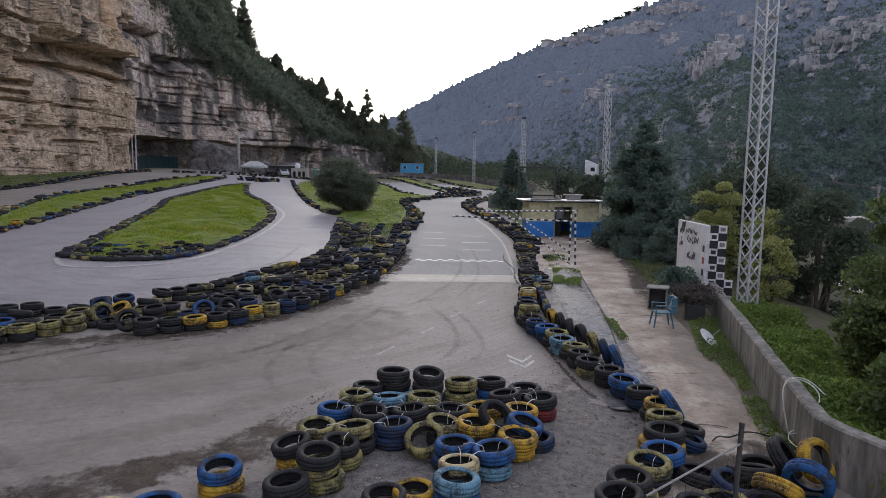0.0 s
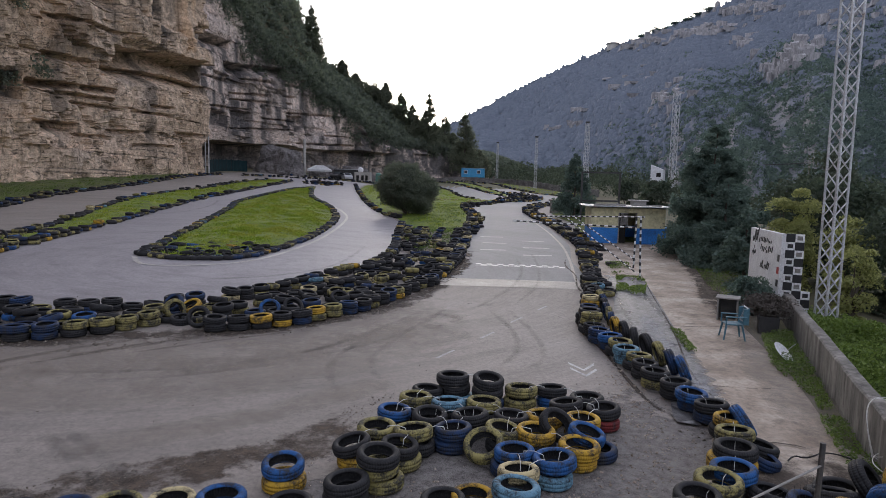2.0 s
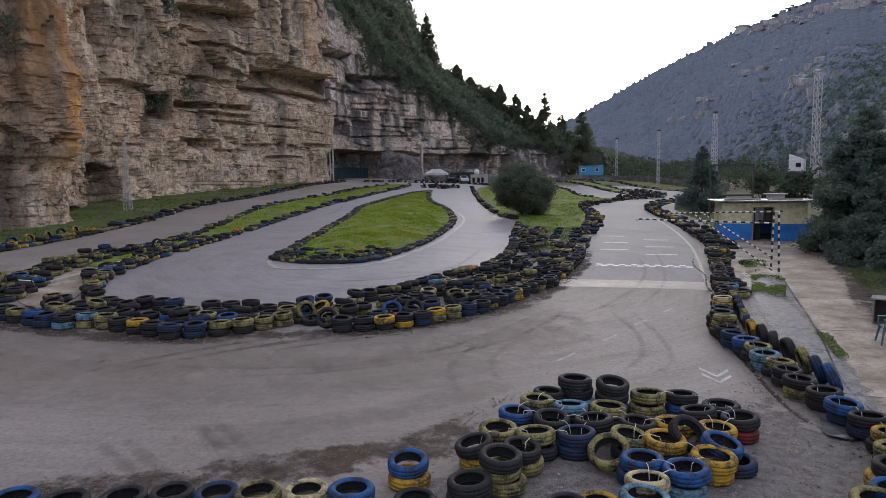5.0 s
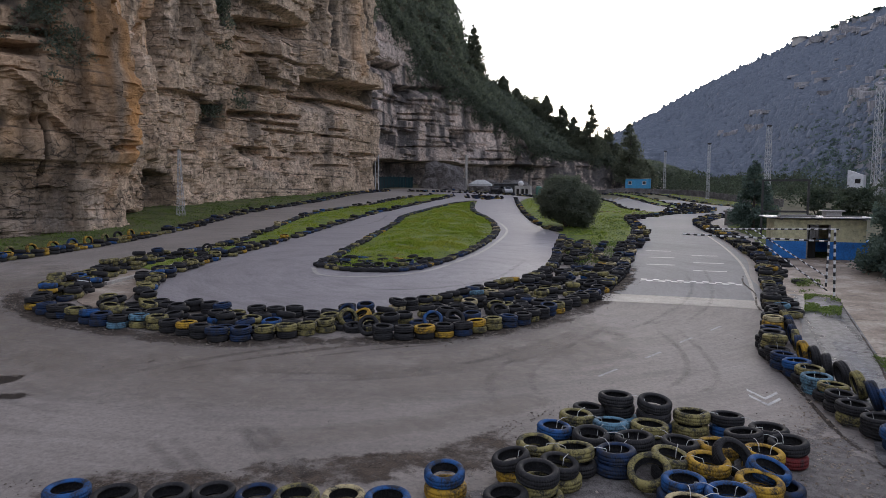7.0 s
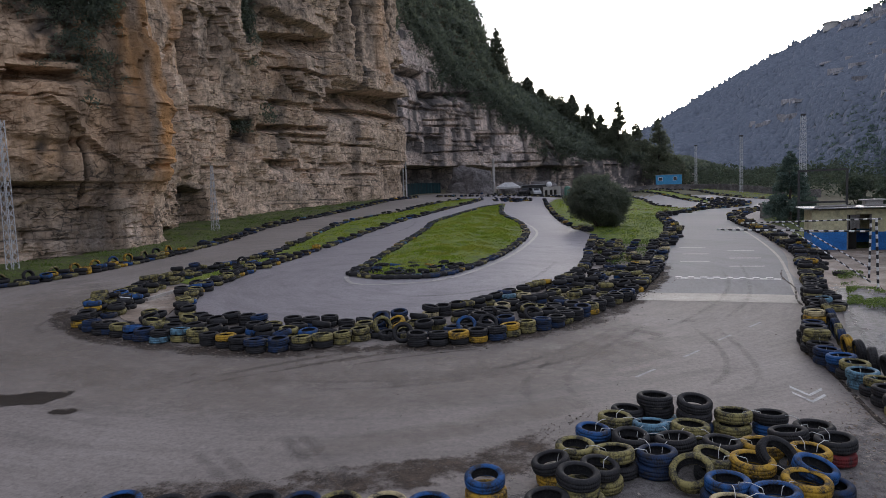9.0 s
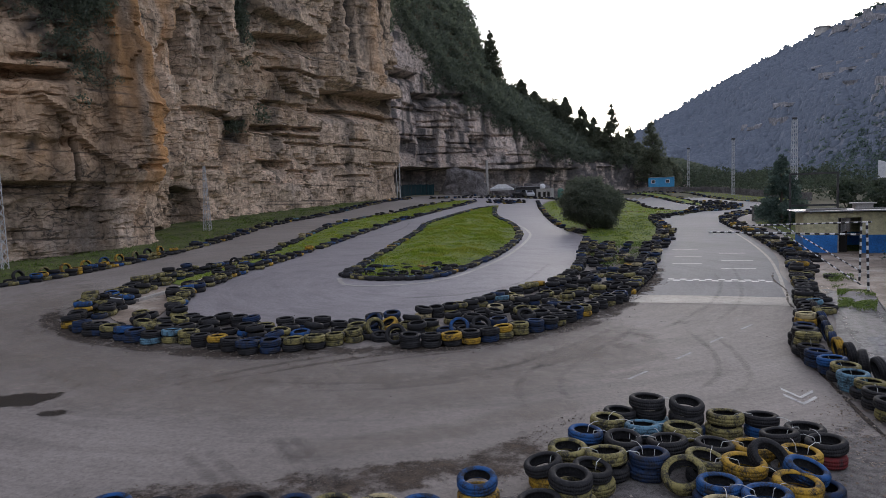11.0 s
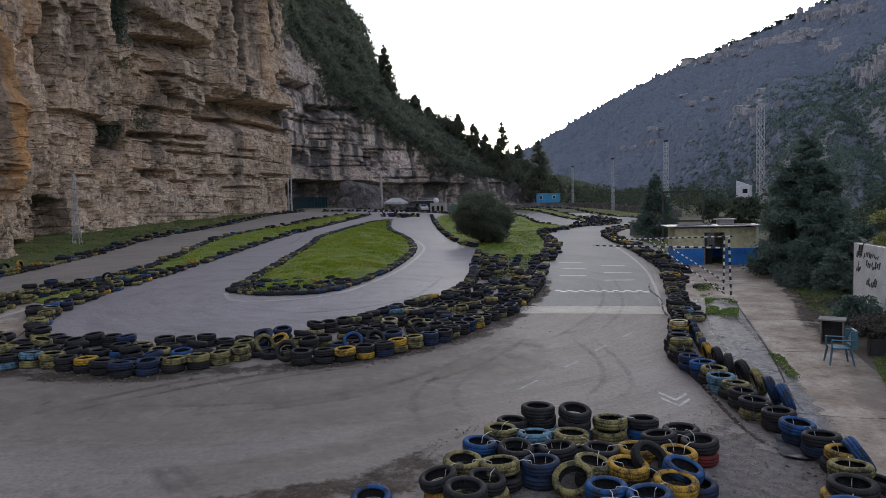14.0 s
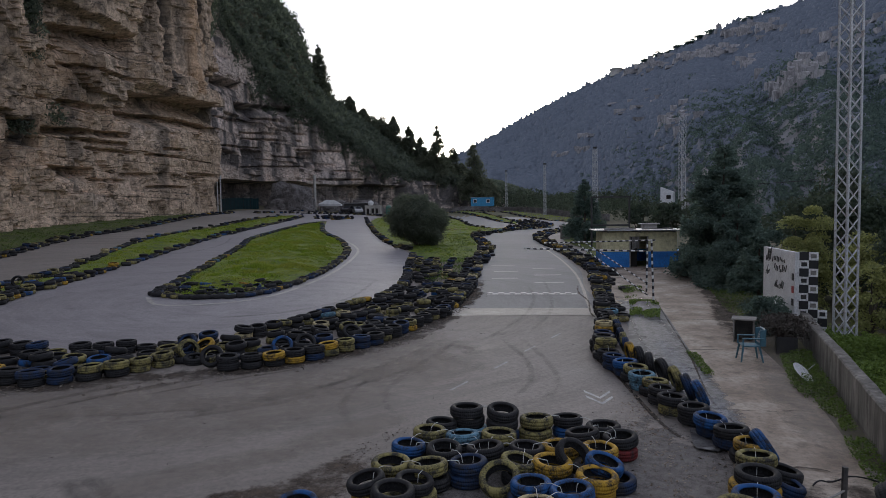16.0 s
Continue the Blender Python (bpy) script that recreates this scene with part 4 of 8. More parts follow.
def above(i, u):
    ex, ey, nx, ny, h, cu = (np.interp(i, np.arange(len(edge)), k) for k in (edge[:, 0], edge[:, 1], away[:, 0], away[:, 1], edge_h, crest_up))
    d = 75 * u
    k = np.clip(d / 42, 0, 1)
    z = h - 0.4 + (cu - h) * (1.25 * k - 0.25 * k * k) - 0.25 * np.maximum(d - 42, 0)
    return np.stack([ex + nx * d, ey + ny * d, z + 2.0 * fbm(ex / 14 + d / 20, ey / 14 + d / 9, 3, 51) * smooth(0, 0.1, u)], -1)


UI, UU = np.meshgrid(np.arange(len(edge)), up, indexing="ij")
hill2 = new("hillside_above_cliff", mesh_of("hillside_above_cliff", above(UI, UU).reshape(-1, 3), grid_faces(len(edge), NB), M["soil"], shade=True))
tagged(hill2, "wooded slope above the cliff edge", "hillside", kind="structure")
i0 = np.interp(60, edge_y, np.arange(len(edge)))
ui, uu = rng.uniform(i0, len(edge) - 1, 11000), rng.uniform(0, 0.9, 11000) ** 1.2
p = above(ui, uu)
rad = np.clip(np.hypot(p[:, 0], p[:, 1]) * 0.010, 1.2, 3.0) * rng.uniform(0.6, 1.4, len(p))
p[:, 2] += rad * 0.4
q, fc = clumps(p, rad, 34, rad * 0.5, rng)
tagged(new("cliff_top_scrub", mesh_of("cliff_top_scrub", q, fc, M["slope_scrub"])), "dark evergreen scrub along the cliff top", "scrub", kind="stuff")

# ---- track surroundings ----
ISLAND = [(-16.4, 27.2), (-15.0, 26.4), (-13.7, 26.7), (-12.2, 27.8), (-11.7, 31), (-11.9, 38.5), (-13.9, 51), (-17.8, 62.5), (-23.0, 73.5), (-28.4, 92), (-28.4, 81), (-25.8, 60), (-23.7, 53.0), (-19.3, 37.5), (-17.2, 30)]
STRIP = [(-21.0, 22.5), (-22.4, 27), (-23.3, 31.5), (-25.2, 39.5), (-28.6, 54.1), (-30.8, 68.7), (-33.5, 89.7), (-37, 106), (-39, 101), (-35.2, 71.3), (-34.3, 58.6), (-31.6, 48.2), (-27.3, 37), (-25.6, 31.9), (-24.6, 26), (-23.2, 22.4)]
VERGE = [(-31.2, 10), (-30.5, 20.8), (-30.9, 24.5), (-31.9, 29.4), (-34.1, 36.9), (-39.0, 50.3), (-41.2, 63.8), (-45.0, 84), (-49.5, 100), (-50.5, 92), (-49.5, 62), (-48, 44), (-40, 36), (-38, 30), (-39, 10)]
MEDIAN = [(-3.2, 47), (-3.7, 63.6), (-5.6, 82), (-3.5, 85.7), (0.0, 97), (-3.9, 100.5), (-6.5, 104.5), (-8.2, 110), (-10.3, 120), (-12.6, 126), (-16.5, 140), (-21, 143), (-26.5, 126), (-24.5, 106), (-20.8, 88), (-16.2, 72), (-12.4, 61), (-9.4, 55), (-7.8, 49), (-5.6, 46.5)]
RIGHT_GRASS = [(6.0, 44.5), (6.3, 58), (5.4, 70), (7, 82), (11, 84), (13, 70), (14, 46)]
FAR_GRASS = [(-4, 163.5), (-1.8, 157), (1.2, 141.4), (4, 132), (6.4, 125.8), (10, 120.5), (12, 117), (17, 120), (12, 131), (7.4, 142), (4, 152), (-1, 168)]
FAR_STRIP = [(-15.9, 162), (-10.9, 156), (-7.5, 150.4), (-3.5, 136.2), (0.1, 121.3), (-0.1, 113.8), (-3.2, 122.4), (-6.6, 132.8), (-9.9, 142), (-15.5, 155)]


def tufts(outline, number, height, name, label, rng, mat="grass", keep_off=0.25):
    out = np.asarray(outline)
    lo, hi = out.min(0), out.max(0)
    xy = rng.uniform(lo, hi, (number * 3, 2))
    ok = inside(out, xy[:, 0], xy[:, 1])
    d = edge_distance(out, xy[:, 0], xy[:, 1])
    ok &= (d > keep_off) & (fbm(xy[:, 0] * 0.5, xy[:, 1] * 0.5, 3, 9) > -0.5)
    xy = xy[ok][:number]
    d = edge_distance(out, xy[:, 0], xy[:, 1])
    n = len(xy)
    z = terrain(xy[:, 0], xy[:, 1]) + 0.03 + 0.22 * smooth(0, 2.5, d) + 0.06 * fbm(xy[:, 0] * 0.7, xy[:, 1] * 0.7, 4, 5) * smooth(0, 1.0, d) - 0.03
    base = np.repeat(np.c_[xy, z], 4, 0)
    m = len(base)
    ang, h = rng.uniform(0, 6.28, m), height * rng.uniform(0.5, 1.4, m) * (0.55 + 1.5 * smooth(-0.1, 0.6, fbm(base[:, 0] * 0.9, base[:, 1] * 0.9, 4, 66, 0.6)))
    lean = rng.normal(0, 0.6, (m, 2)) * h[:, None]
    base[:, :2] += rng.normal(0, 0.05, (m, 2))
    w = height * 0.22
    side = np.c_[np.cos(ang), np.sin(ang), 0 * ang] * w
    v = np.stack([base - side, base + side, base + np.c_[lean, h]], 1).reshape(-1, 3)
    return tagged(new(name, mesh_of(name, v, np.arange(3 * m).reshape(-1, 3), M[mat])), label, "grass", kind="stuff")


for name, outline, count, label in (
        ("grass_island", ISLAND, 26000, "bright green turf island between the track's arms"),
        ("grass_strip", STRIP, 14000, "narrow green turf strip between two arms of the track"),
        ("grass_verge", VERGE, 16000, "rough green verge at the foot of the cliff"),
        ("grass_median", MEDIAN, 14000, "green turf with bare soil between track arms"),
        ("grass_by_kiosk", RIGHT_GRASS, 3000, "rough grass behind the kiosk"),
        ("grass_far_bank", FAR_GRASS, 2500, "green bank beside the far bend"),
        ("grass_far_strip", FAR_STRIP, 1200, "thin turf strip between far arms of the track")):
    ol = spline(outline, True, 0.8)
    tagged(patch(name, ol, M["rough_turf" if name in ("grass_verge", "grass_by_kiosk", "grass_far_bank") else "turf"], 0.03, 1.0, 0.22, 0.06), label, "lawn", kind="structure")
    tufts(ol, count if name != "grass_verge" else 9000, 0.11, name.replace("grass_", "grass_blades_"), "short green grass blades", rng, "weed" if name == "grass_verge" else "grass")

M["band_slab"] = surface("worn_concrete", (0.20, 0.186, 0.165), (0.275, 0.256, 0.226), (0.345, 0.322, 0.288), 0.9, 14.0, 0.6, 0.4, 0.01, stain=(0.24, 0.22, 0.195))
# pale concrete lip round the island, and the crossing band on the straight
def ribbon(name, points, width, lift, material, thick=0.0, step=0.7):
    """A flat strip along a plan line."""
    c = spline(points, False, step)
    t = np.gradient(c, axis=0)
    t /= np.linalg.norm(t, axis=1)[:, None]
    nrm = np.stack([t[:, 1], -t[:, 0]], 1) * width / 2
    rows = []
    for k in (-1, 1):
        e = c + nrm * k
        rows.append(np.c_[e, terrain(e[:, 0], e[:, 1]) + lift])
    v = np.stack(rows, 1).reshape(-1, 3)
    f = grid_faces(len(c), 2)
    return mesh_of(name, v, f, material)


lip = [(-16.4, 26.4), (-15.3, 24.9), (-14.4, 24.6), (-13.1, 25.2), (-11.6, 26.9), (-11.0, 30.6), (-11.2, 38.5), (-12.9, 50.5), (-15.0, 57.5), (-18.2, 64.5), (-21.0, 69.5)]
tagged(new("kerb_island", ribbon("kerb_island", lip, 0.22, 0.02, M["pale_slab"])), "flat pale concrete lip round the grass island", "kerb", kind="structure")
tagged(new("kerb_straight", ribbon("kerb_straight", [(2.9, 20.5), (3.05, 24), (3.2, 28), (3.5, 33), (3.7, 40), (3.4, 50), (2.6, 62)], 0.14, 0.010, M["band_slab"])), "flat pale concrete edge of the straight", "kerb", kind="structure")
tagged(new("crossing_band", ribbon("crossing_band", [(-2.5, 25.0), (0.5, 25.3), (3.15, 25.4)], 1.75, 0.010, M["band_slab"])), "worn pale concrete band across the straight", "pavement", kind="structure")
SLAB = [(2.9, 8.6), (3.6, 10.7), (3.5, 13.7), (3.7, 17.4), (4.3, 24.9), (4.7, 35.9), (5.6, 41.5), (12, 44), (11.5, 40.5), (9.2, 30), (7.9, 24.1), (7.0, 18), (6.4, 14.2), (6.1, 12.8), (5.7, 11.1), (5.2, 8.8), (5.2, 5), (2.2, 5)]
pavement = patch("pavement", spline(SLAB, True, 0.7), M["slab"], 0.035, 0.7, rough=0.015, thick=0.05)
tagged(pavement, "cracked and patched concrete apron beside the track", "pavement", kind="structure")
tip = [(-18.9, 15.5), (-17.4, 15.1), (-17.7, 16.4), (-19.1, 18.4), (-20.6, 20.8), (-22.6, 21.2), (-21.6, 18.8), (-20.3, 16.9)]
tagged(patch("tip_slab", spline(tip, True, 0.4), M["slab"], 0.03, 0.4, rough=0.02, thick=0.05), "old concrete pad between the tyre rows", "pavement", kind="structure")

kerb_pad = ribbon("kerb_pad", [(-20.7, 18.2), (-21.0, 19.6), (-21.3, 20.8), (-21.7, 22.2), (-22.4, 24.2)], 0.16, 0.14, M["pale_slab"], step=0.4)
solid = bmesh.new()
solid.from_mesh(kerb_pad)
low = bmesh.ops.extrude_face_region(solid, geom=solid.faces[:])
bmesh.ops.translate(solid, verts=[q for q in low["geom"] if isinstance(q, bmesh.types.BMVert)], vec=(0, 0, -0.22))
bmesh.ops.recalc_face_normals(solid, faces=solid.faces[:])
solid.to_mesh(kerb_pad)
solid.free()
tagged(new("kerb_pad", kerb_pad), "low pale concrete kerb along the old pad", "kerb", kind="structure")
median_soil = spline([(-3.0, 47), (-5.4, 47.2), (-7.6, 49), (-6.3, 38), (-4.7, 32), (-3.1, 30), (-2.9, 38)], True, 0.6)
tagged(patch("median_soil", median_soil, M["dirt"], 0.02, 0.7, rough=0.04), "bare brown soil among the tyre rows", "soil", kind="structure")


# ---- tyres ----
def tyre_data(R, W, seg, fine):
    h, ri = W / 2, R * 0.645
    if fine:
        half = [(ri, .66), (ri + .006, .80), (R * .71, .93), (R * .77, .99), (R * .84, 1.0), (R * .905, .93), (R * .955, .79), (R * .985, .62), (R, .42), (R - .008, .38), (R - .008, .28), (R, .24)]
        prof = [(r, -k * h) for r, k in half] + [(r, k * h) for r, k in half[::-1]]
        inner = len(prof)
        prof += [(ri + .012, h * .6), (R * .80, h * .82), (R * .92, h * .55), (R * .94, 0), (R * .92, -h * .55), (R * .80, -h * .82), (ri + .012, -h * .6)]
    else:
        prof = [(ri, -h * .7), (R * .80, -h), (R * .96, -h * .75), (R, -h * .2), (R, h * .2), (R * .96, h * .75), (R * .80, h), (ri, h * .7), (R * .85, h * .5), (R * .85, -h * .5)]
        inner = 7
    a = np.linspace(0, 2 * np.pi, seg, endpoint=False)
    pr = np.array(prof)
    n = len(prof)
    v = np.stack([np.cos(a)[:, None] * pr[None, :, 0], np.sin(a)[:, None] * pr[None, :, 0], np.repeat(pr[None, :, 1], seg, 0)], -1).reshape(-1, 3)
    f, mi = [], []
    for i in range(seg):
        for k in range(n):
            j = (k + 1) % n
            f.append((i * n + k, ((i + 1) % seg) * n + k, ((i + 1) % seg) * n + j, i * n + j))
            mi.append(1 if k >= inner - 0 else 0)
    return v, np.array(f), np.array(mi)


SIZES = [(0.29, 0.18), (0.305, 0.19), (0.28, 0.17), (0.345, 0.215)]
FINE = [tyre_data(*s, 36, True) for s in SIZES]
COARSE = [tyre_data(*s, 14, False) for s in SIZES]
tyre_mesh = {}
LABEL = {"black": "worn black rubber tyre without paint", "yellow": "old tyre painted yellow, paint rubbed", "faded": "old tyre with faded, mossy yellow paint", "blue": "old tyre painted bright blue",
         "navy": "old tyre with dirty dark blue paint", "sky": "old tyre painted pale blue", "red": "old tyre painted dull red", "cream": "old tyre painted cream over rubber"}
CODE = {"k": "black", "f": "faded", "y": "yellow", "b": "blue", "n": "navy", "s": "sky", "r": "red", "c": "cream"}
near_tyres, joined = [0], []
trng = random.Random(5)


def put_tyre(x, y, z, colour, size, tilt=(0, 0), single=True, group="tyre wall", yaw=None):
    m = pose(x, y, z, tilt[0], tilt[1], trng.uniform(0, 360) if yaw is None else yaw)
    if single and near_tyres[0] < 330:
        near_tyres[0] += 1
        if (size, colour) not in tyre_mesh:
            v, f, mi = FINE[size]
            tyre_mesh[size, colour] = mesh_of("tyre", v, f, [TYRE[colour], M["rubber"]], mi, True)
        ob = new("tyre", tyre_mesh[size, colour])
        ob.matrix_world = m
        tagged(ob, LABEL[colour], "tyre", group)
    else:
        joined.append((m, size, colour))


def any_colour():
    return trng.choices(["black", "faded", "navy", "yellow", "blue", "sky", "cream"], [66, 14, 13, 2.2, 1.6, 1.2, 2.0])[0]


def stack(x, y, n, code="", single=True, group="tyre wall", mess=1.0, on=0.0, sizes=(0, 0, 1, 2)):
    """n tyres on one another; code names their paints from the top down."""
    z = gz(x, y) + on
    for k in range(n):
        s = trng.choice(sizes)
        down = n - 1 - k
        c = CODE[code[down]] if down < len(code) else any_colour()
        h = SIZES[s][1]
        a, b = (trng.gauss(0, 2.5 * mess), trng.gauss(0, 2.5 * mess)) if k else (trng.gauss(0, 1), trng.gauss(0, 1))
        put_tyre(x + trng.gauss(0, 0.02 * mess), y + trng.gauss(0, 0.02 * mess), z + h / 2 + 0.004 + 0.3 * 0.0174 * (abs(a) + abs(b)) * (0.6 if k else 0.9), c, s, (a, b), single, group)
        z += h


# the heap beside the near bend
HEAP_BACK = [(-0.81, 11.29, 3, "kks"), (-0.20, 11.20, 3, "kkn"), (-1.30, 11.05, 2, "ks"), (0.43, 11.30, 2, "ff"), (0.97, 11.47, 2, "kb"), (1.57, 11.12, 2, "kk"), (1.19, 10.67, 2, "kk"), (1.77, 10.55, 2, "kr"), (-1.46, 10.50, 2, "fk"), (-1.76, 9.93, 2, "bk"), (-1.08, 9.80, 2, "kk"), (-0.84, 10.44, 2, "sk"), (-0.27, 10.45, 2, "fk"), (-0.44, 9.90, 2, "kk"), (0.20, 9.98, 2, "kf"), (0.74, 10.06, 2, "yf"), (1.38, 10.02, 2, "yy")]
HEAP_FRONT = [(-1.83, 9.12, 2, "fk"), (-1.22, 9.06, 2, "fk"), (-0.67, 9.27, 2, "nn"), (0.14, 9.33, 2, "fk"), (0.60, 9.36, 2, "yk"), (1.16, 8.95, 2, "yy"), (0.26, 8.58, 2, "bn"), (0.76, 8.40, 2, "bs"), (0.34, 8.02, 2, "cy"), (0.26, 7.50, 2, "sb"), (-0.25, 7.62, 1, "y"), (-2.06, 8.50, 2, "ky"), (-1.55, 7.87, 3, "kff"), (-1.38, 8.56, 2, "kf"), (-1.86, 7.35, 2, "kk"), (-0.62, 7.45, 1, "k"), (-2.78, 7.74, 2, "by")]
HEAP_ROW = [(-6.75, 5.95, 1, "k"), (-6.12, 6.20, 1, "k"), (-5.56, 6.42, 1, "k"), (-5.0, 6.58, 1, "n"), (-4.46, 6.76, 1, "f"), (-3.94, 6.93, 1, "c"), (-3.40, 7.15, 1, "b"), (-3.02, 6.72, 1, "n"), (-2.50, 7.12, 1, "k"), (-7.35, 5.72, 1, "b"), (-1.3, 6.75, 1, "k")]
for lst in (HEAP_BACK, HEAP_FRONT, HEAP_ROW):
    for x, y, n, c in lst:
        stack(x, y, n, c, group="tyre heap", mess=1.5)
put_tyre(0.92, 9.62, gz(0.92, 9.62) + 0.36, "black", 0, (34, 22), group="tyre heap", yaw=10)
put_tyre(-0.19, 8.92, gz(-0.19, 8.92) + 0.25, "faded", 1, (30, -6), group="tyre heap", yaw=-8)
put_tyre(1.36, 9.42, gz(1.36, 9.42) + 0.31, "blue", 0, (6, 15), group="tyre heap", yaw=0)
put_tyre(1.52, 9.30, gz(1.52, 9.3) + 0.10, "navy", 0, (2, 3), group="tyre heap")

# the wall along the apron
RIGHT_NEAR = [(2.20, 7.15, 2, "k"), (2.50, 7.55, 2, "kf"), (2.84, 8.00, 2, "fk"), (3.19, 8.46, 2, "bk"), (3.40, 9.06, 2, "ky"), (3.66, 9.75, 2, "fk"), (3.80, 10.38, 2, "yk"), (3.69, 11.00, 2, "kn"), (3.54, 11.60, 2, "bn"), (3.40, 12.18, 2, "kk"), (3.16, 12.78, 2, "kf"), (3.11, 13.42, 2, "kk"), (3.06, 14.00, 2, "fk"), (2.90, 14.50, 2, "ss"), (2.86, 15.12, 2, "fk"), (2.74, 15.70, 2, "bn"), (2.58, 16.30, 2, "nn"), (2.52, 16.90, 2, "kk"), (2.48, 17.40, 3, "ff"), (2.52, 17.95, 3, "kk")]
for k, (x, y, n, c) in enumerate(RIGHT_NEAR):
    stack(x, y, n, c, on=0.04, sizes=(3, 1) if k in (4,) else (0, 0, 1, 2))
# a second line leans on the wall's apron side
for x, y, c, t in ((3.98, 10.35, "blue", 58), (4.00, 9.72, "black", 12), (3.86, 9.30, "navy", 20), (3.82, 13.25, "blue", 66), (3.72, 13.75, "navy", 70), (3.62, 14.40, "faded", 74), (3.50, 15.15, "black", 76), (3.34, 15.75, "black", 80), (3.22, 16.45, "black", 80), (3.08, 16.95, "yellow", 80), (3.10, 17.6, "navy", 78), (3.14, 18.3, "faded", 80), (3.18, 19.0, "navy", 80), (3.22, 19.7, "black", 80), (3.28, 20.4, "navy", 82), (3.3, 21.2, "faded", 80), (3.36, 22.1, "black", 80)):
    put_tyre(x, y, gz(x, y) + 0.05 + (0.27 if t > 30 else 0.10), c, 0, (t, 0), yaw=90 + trng.uniform(-12, 12))
RIGHT_FAR = [(2.60, 18.5), (2.75, 19.5), (3.05, 21.4), (3.55, 26.2), (4.2, 32.4), (4.75, 40), (4.55, 46), (4.2, 53), (3.6, 60), (2.9, 66), (2.5, 73), (2.7, 79), (3.8, 85), (5.3, 90), (7.0, 93)]
for row, (shift, pr) in enumerate(((0.0, 1.0), (0.62, 0.7), (1.2, 0.35))):
    for k, (x, y) in enumerate(spline(RIGHT_FAR, False, 0.60)):
        if trng.random() < pr * (1 if y < 36 or row == 0 else 1.3) and (row == 0 or y > 22.5):
            wide = 1.0 if y > 36 else 0.55
            stack(x + shift * wide + trng.gauss(0, 0.06), y + trng.gauss(0, 0.08), trng.choice([2, 2, 2, 3]) if row == 0 else trng.choice([1, 1, 2]), single=y < 24 and row == 0)
put_tyre(5.4, 31.5, gz(5.4, 31.5) + 0.1, "black", 1, (4, 0), False)

# the broad wall round the hairpin
FRONT = [(-19.9, 14.9), (-18.6, 13.9), (-16.9, 13.5), (-15.4, 13.4), (-13.8, 13.6), (-11.7, 13.3), (-10.9, 14.0), (-10.2, 14.6), (-9.3, 15.4), (-8.3, 15.8), (-6.8, 15.9), (-6.0, 16.5), (-5.2, 17.8), (-4.7, 18.7), (-3.7, 20.8), (-2.9, 23.6), (-2.4, 28.6), (-2.3, 36.9), (-2.6, 46.8)]
BACK = [(-18.6, 17.9), (-17.0, 16.6), (-15.4, 16.2), (-13.8, 16.1), (-12.3, 16.2), (-10.4, 17.3), (-8.8, 18.8), (-7.7, 21.3), (-6.6, 25.4), (-5.9, 27.9), (-5.7, 31.7), (-6.5, 38.1), (-8.1, 49.5)]
FRONT_NEAR = [(-7.42, 15.46, 2, "kk"), (-6.90, 15.75, 2, "kk"), (-6.41, 16.04, 2, "yk"), (-6.00, 16.44, 2, "ky"), (-5.55, 16.80, 2, "kn"), (-5.25, 17.32, 2, "yf"), (-5.00, 17.95, 2, "ff"), (-4.62, 18.42, 2, "nn"), (-4.30, 18.92, 2, "kn"), (-4.16, 19.52, 2, "kf"), (-3.95, 20.08, 2, "kk"), (-3.78, 20.66, 2, "nn"), (-3.62, 21.24, 2, "fy"), (-3.44, 21.82, 2, "kk"), (-3.26, 22.60, 2, "kk"), (-3.10, 23.30, 2, "kf"),
              (-9.28, 15.55, 2, "ff"), (-9.60, 15.02, 2, "ff"), (-9.93, 14.52, 2, "fk"), (-10.34, 14.10, 2, "fk"), (-10.84, 13.72, 2, "nn"), (-11.34, 13.36, 2, "nk"), (-11.95, 13.45, 2, "kk"), (-12.55, 13.58, 2, "yk"), (-13.16, 13.62, 2, "kk"), (-13.72, 13.78, 2, "ff"), (-14.31, 13.72, 2, "sf"), (-14.80, 13.36, 2, "ks"), (-15.40, 13.34, 2, "nn"), (-15.98, 13.46, 2, "bn"), (-16.60, 13.55, 2, "fk"), (-17.2, 13.68, 2, "kn")]
for x, y, n, c in FRONT_NEAR:
    stack(x, y, n, c)
front_line, back_line = spline(FRONT, False, 0.56), spline(BACK, False, 0.58)
for x, y in front_line:
    if x < -17.4 or y > 23.6:
        stack(x + trng.gauss(0, 0.05), y + trng.gauss(0, 0.05), trng.choice([2, 2, 2, 1]), single=y < 26)
for x, y in back_line:
    stack(x + trng.gauss(0, 0.05), y + trng.gauss(0, 0.05), trng.choice([2, 2, 2, 1]), single=x > -14 and y < 20, mess=1.3)
# inner rows follow the outer two
front_even = front_line[np.linspace(0, len(front_line) - 1, 260).astype(int)]
back_even = back_line[np.linspace(0, len(back_line) - 1, 260).astype(int)]
taken = [(q[0], q[1]) for q in FRONT_NEAR] + [tuple(q) for q in front_line if q[0] < -17.4 or q[1] > 23.6] + [tuple(q) for q in back_line]
for share in (0.14, 0.28, 0.4, 0.6, 0.72, 0.86):
    for x, y in front_even * (1 - share) + back_even * share:
        x, y = x + trng.gauss(0, 0.06), y + trng.gauss(0, 0.06)
        if y > 29 and 0.35 < share < 0.65 and trng.random() < 0.6 or y > 46 or x < -17.6 or y > 36 and share == 0.28:
            continue
        if min((x - a) ** 2 + (y - b) ** 2 for a, b in taken) > 0.55 ** 2:
            taken.append((x, y))
            stack(x, y, trng.choice([1, 2, 2, 1] if x < -6 else [2, 2, 1]), single=False, mess=2.2)
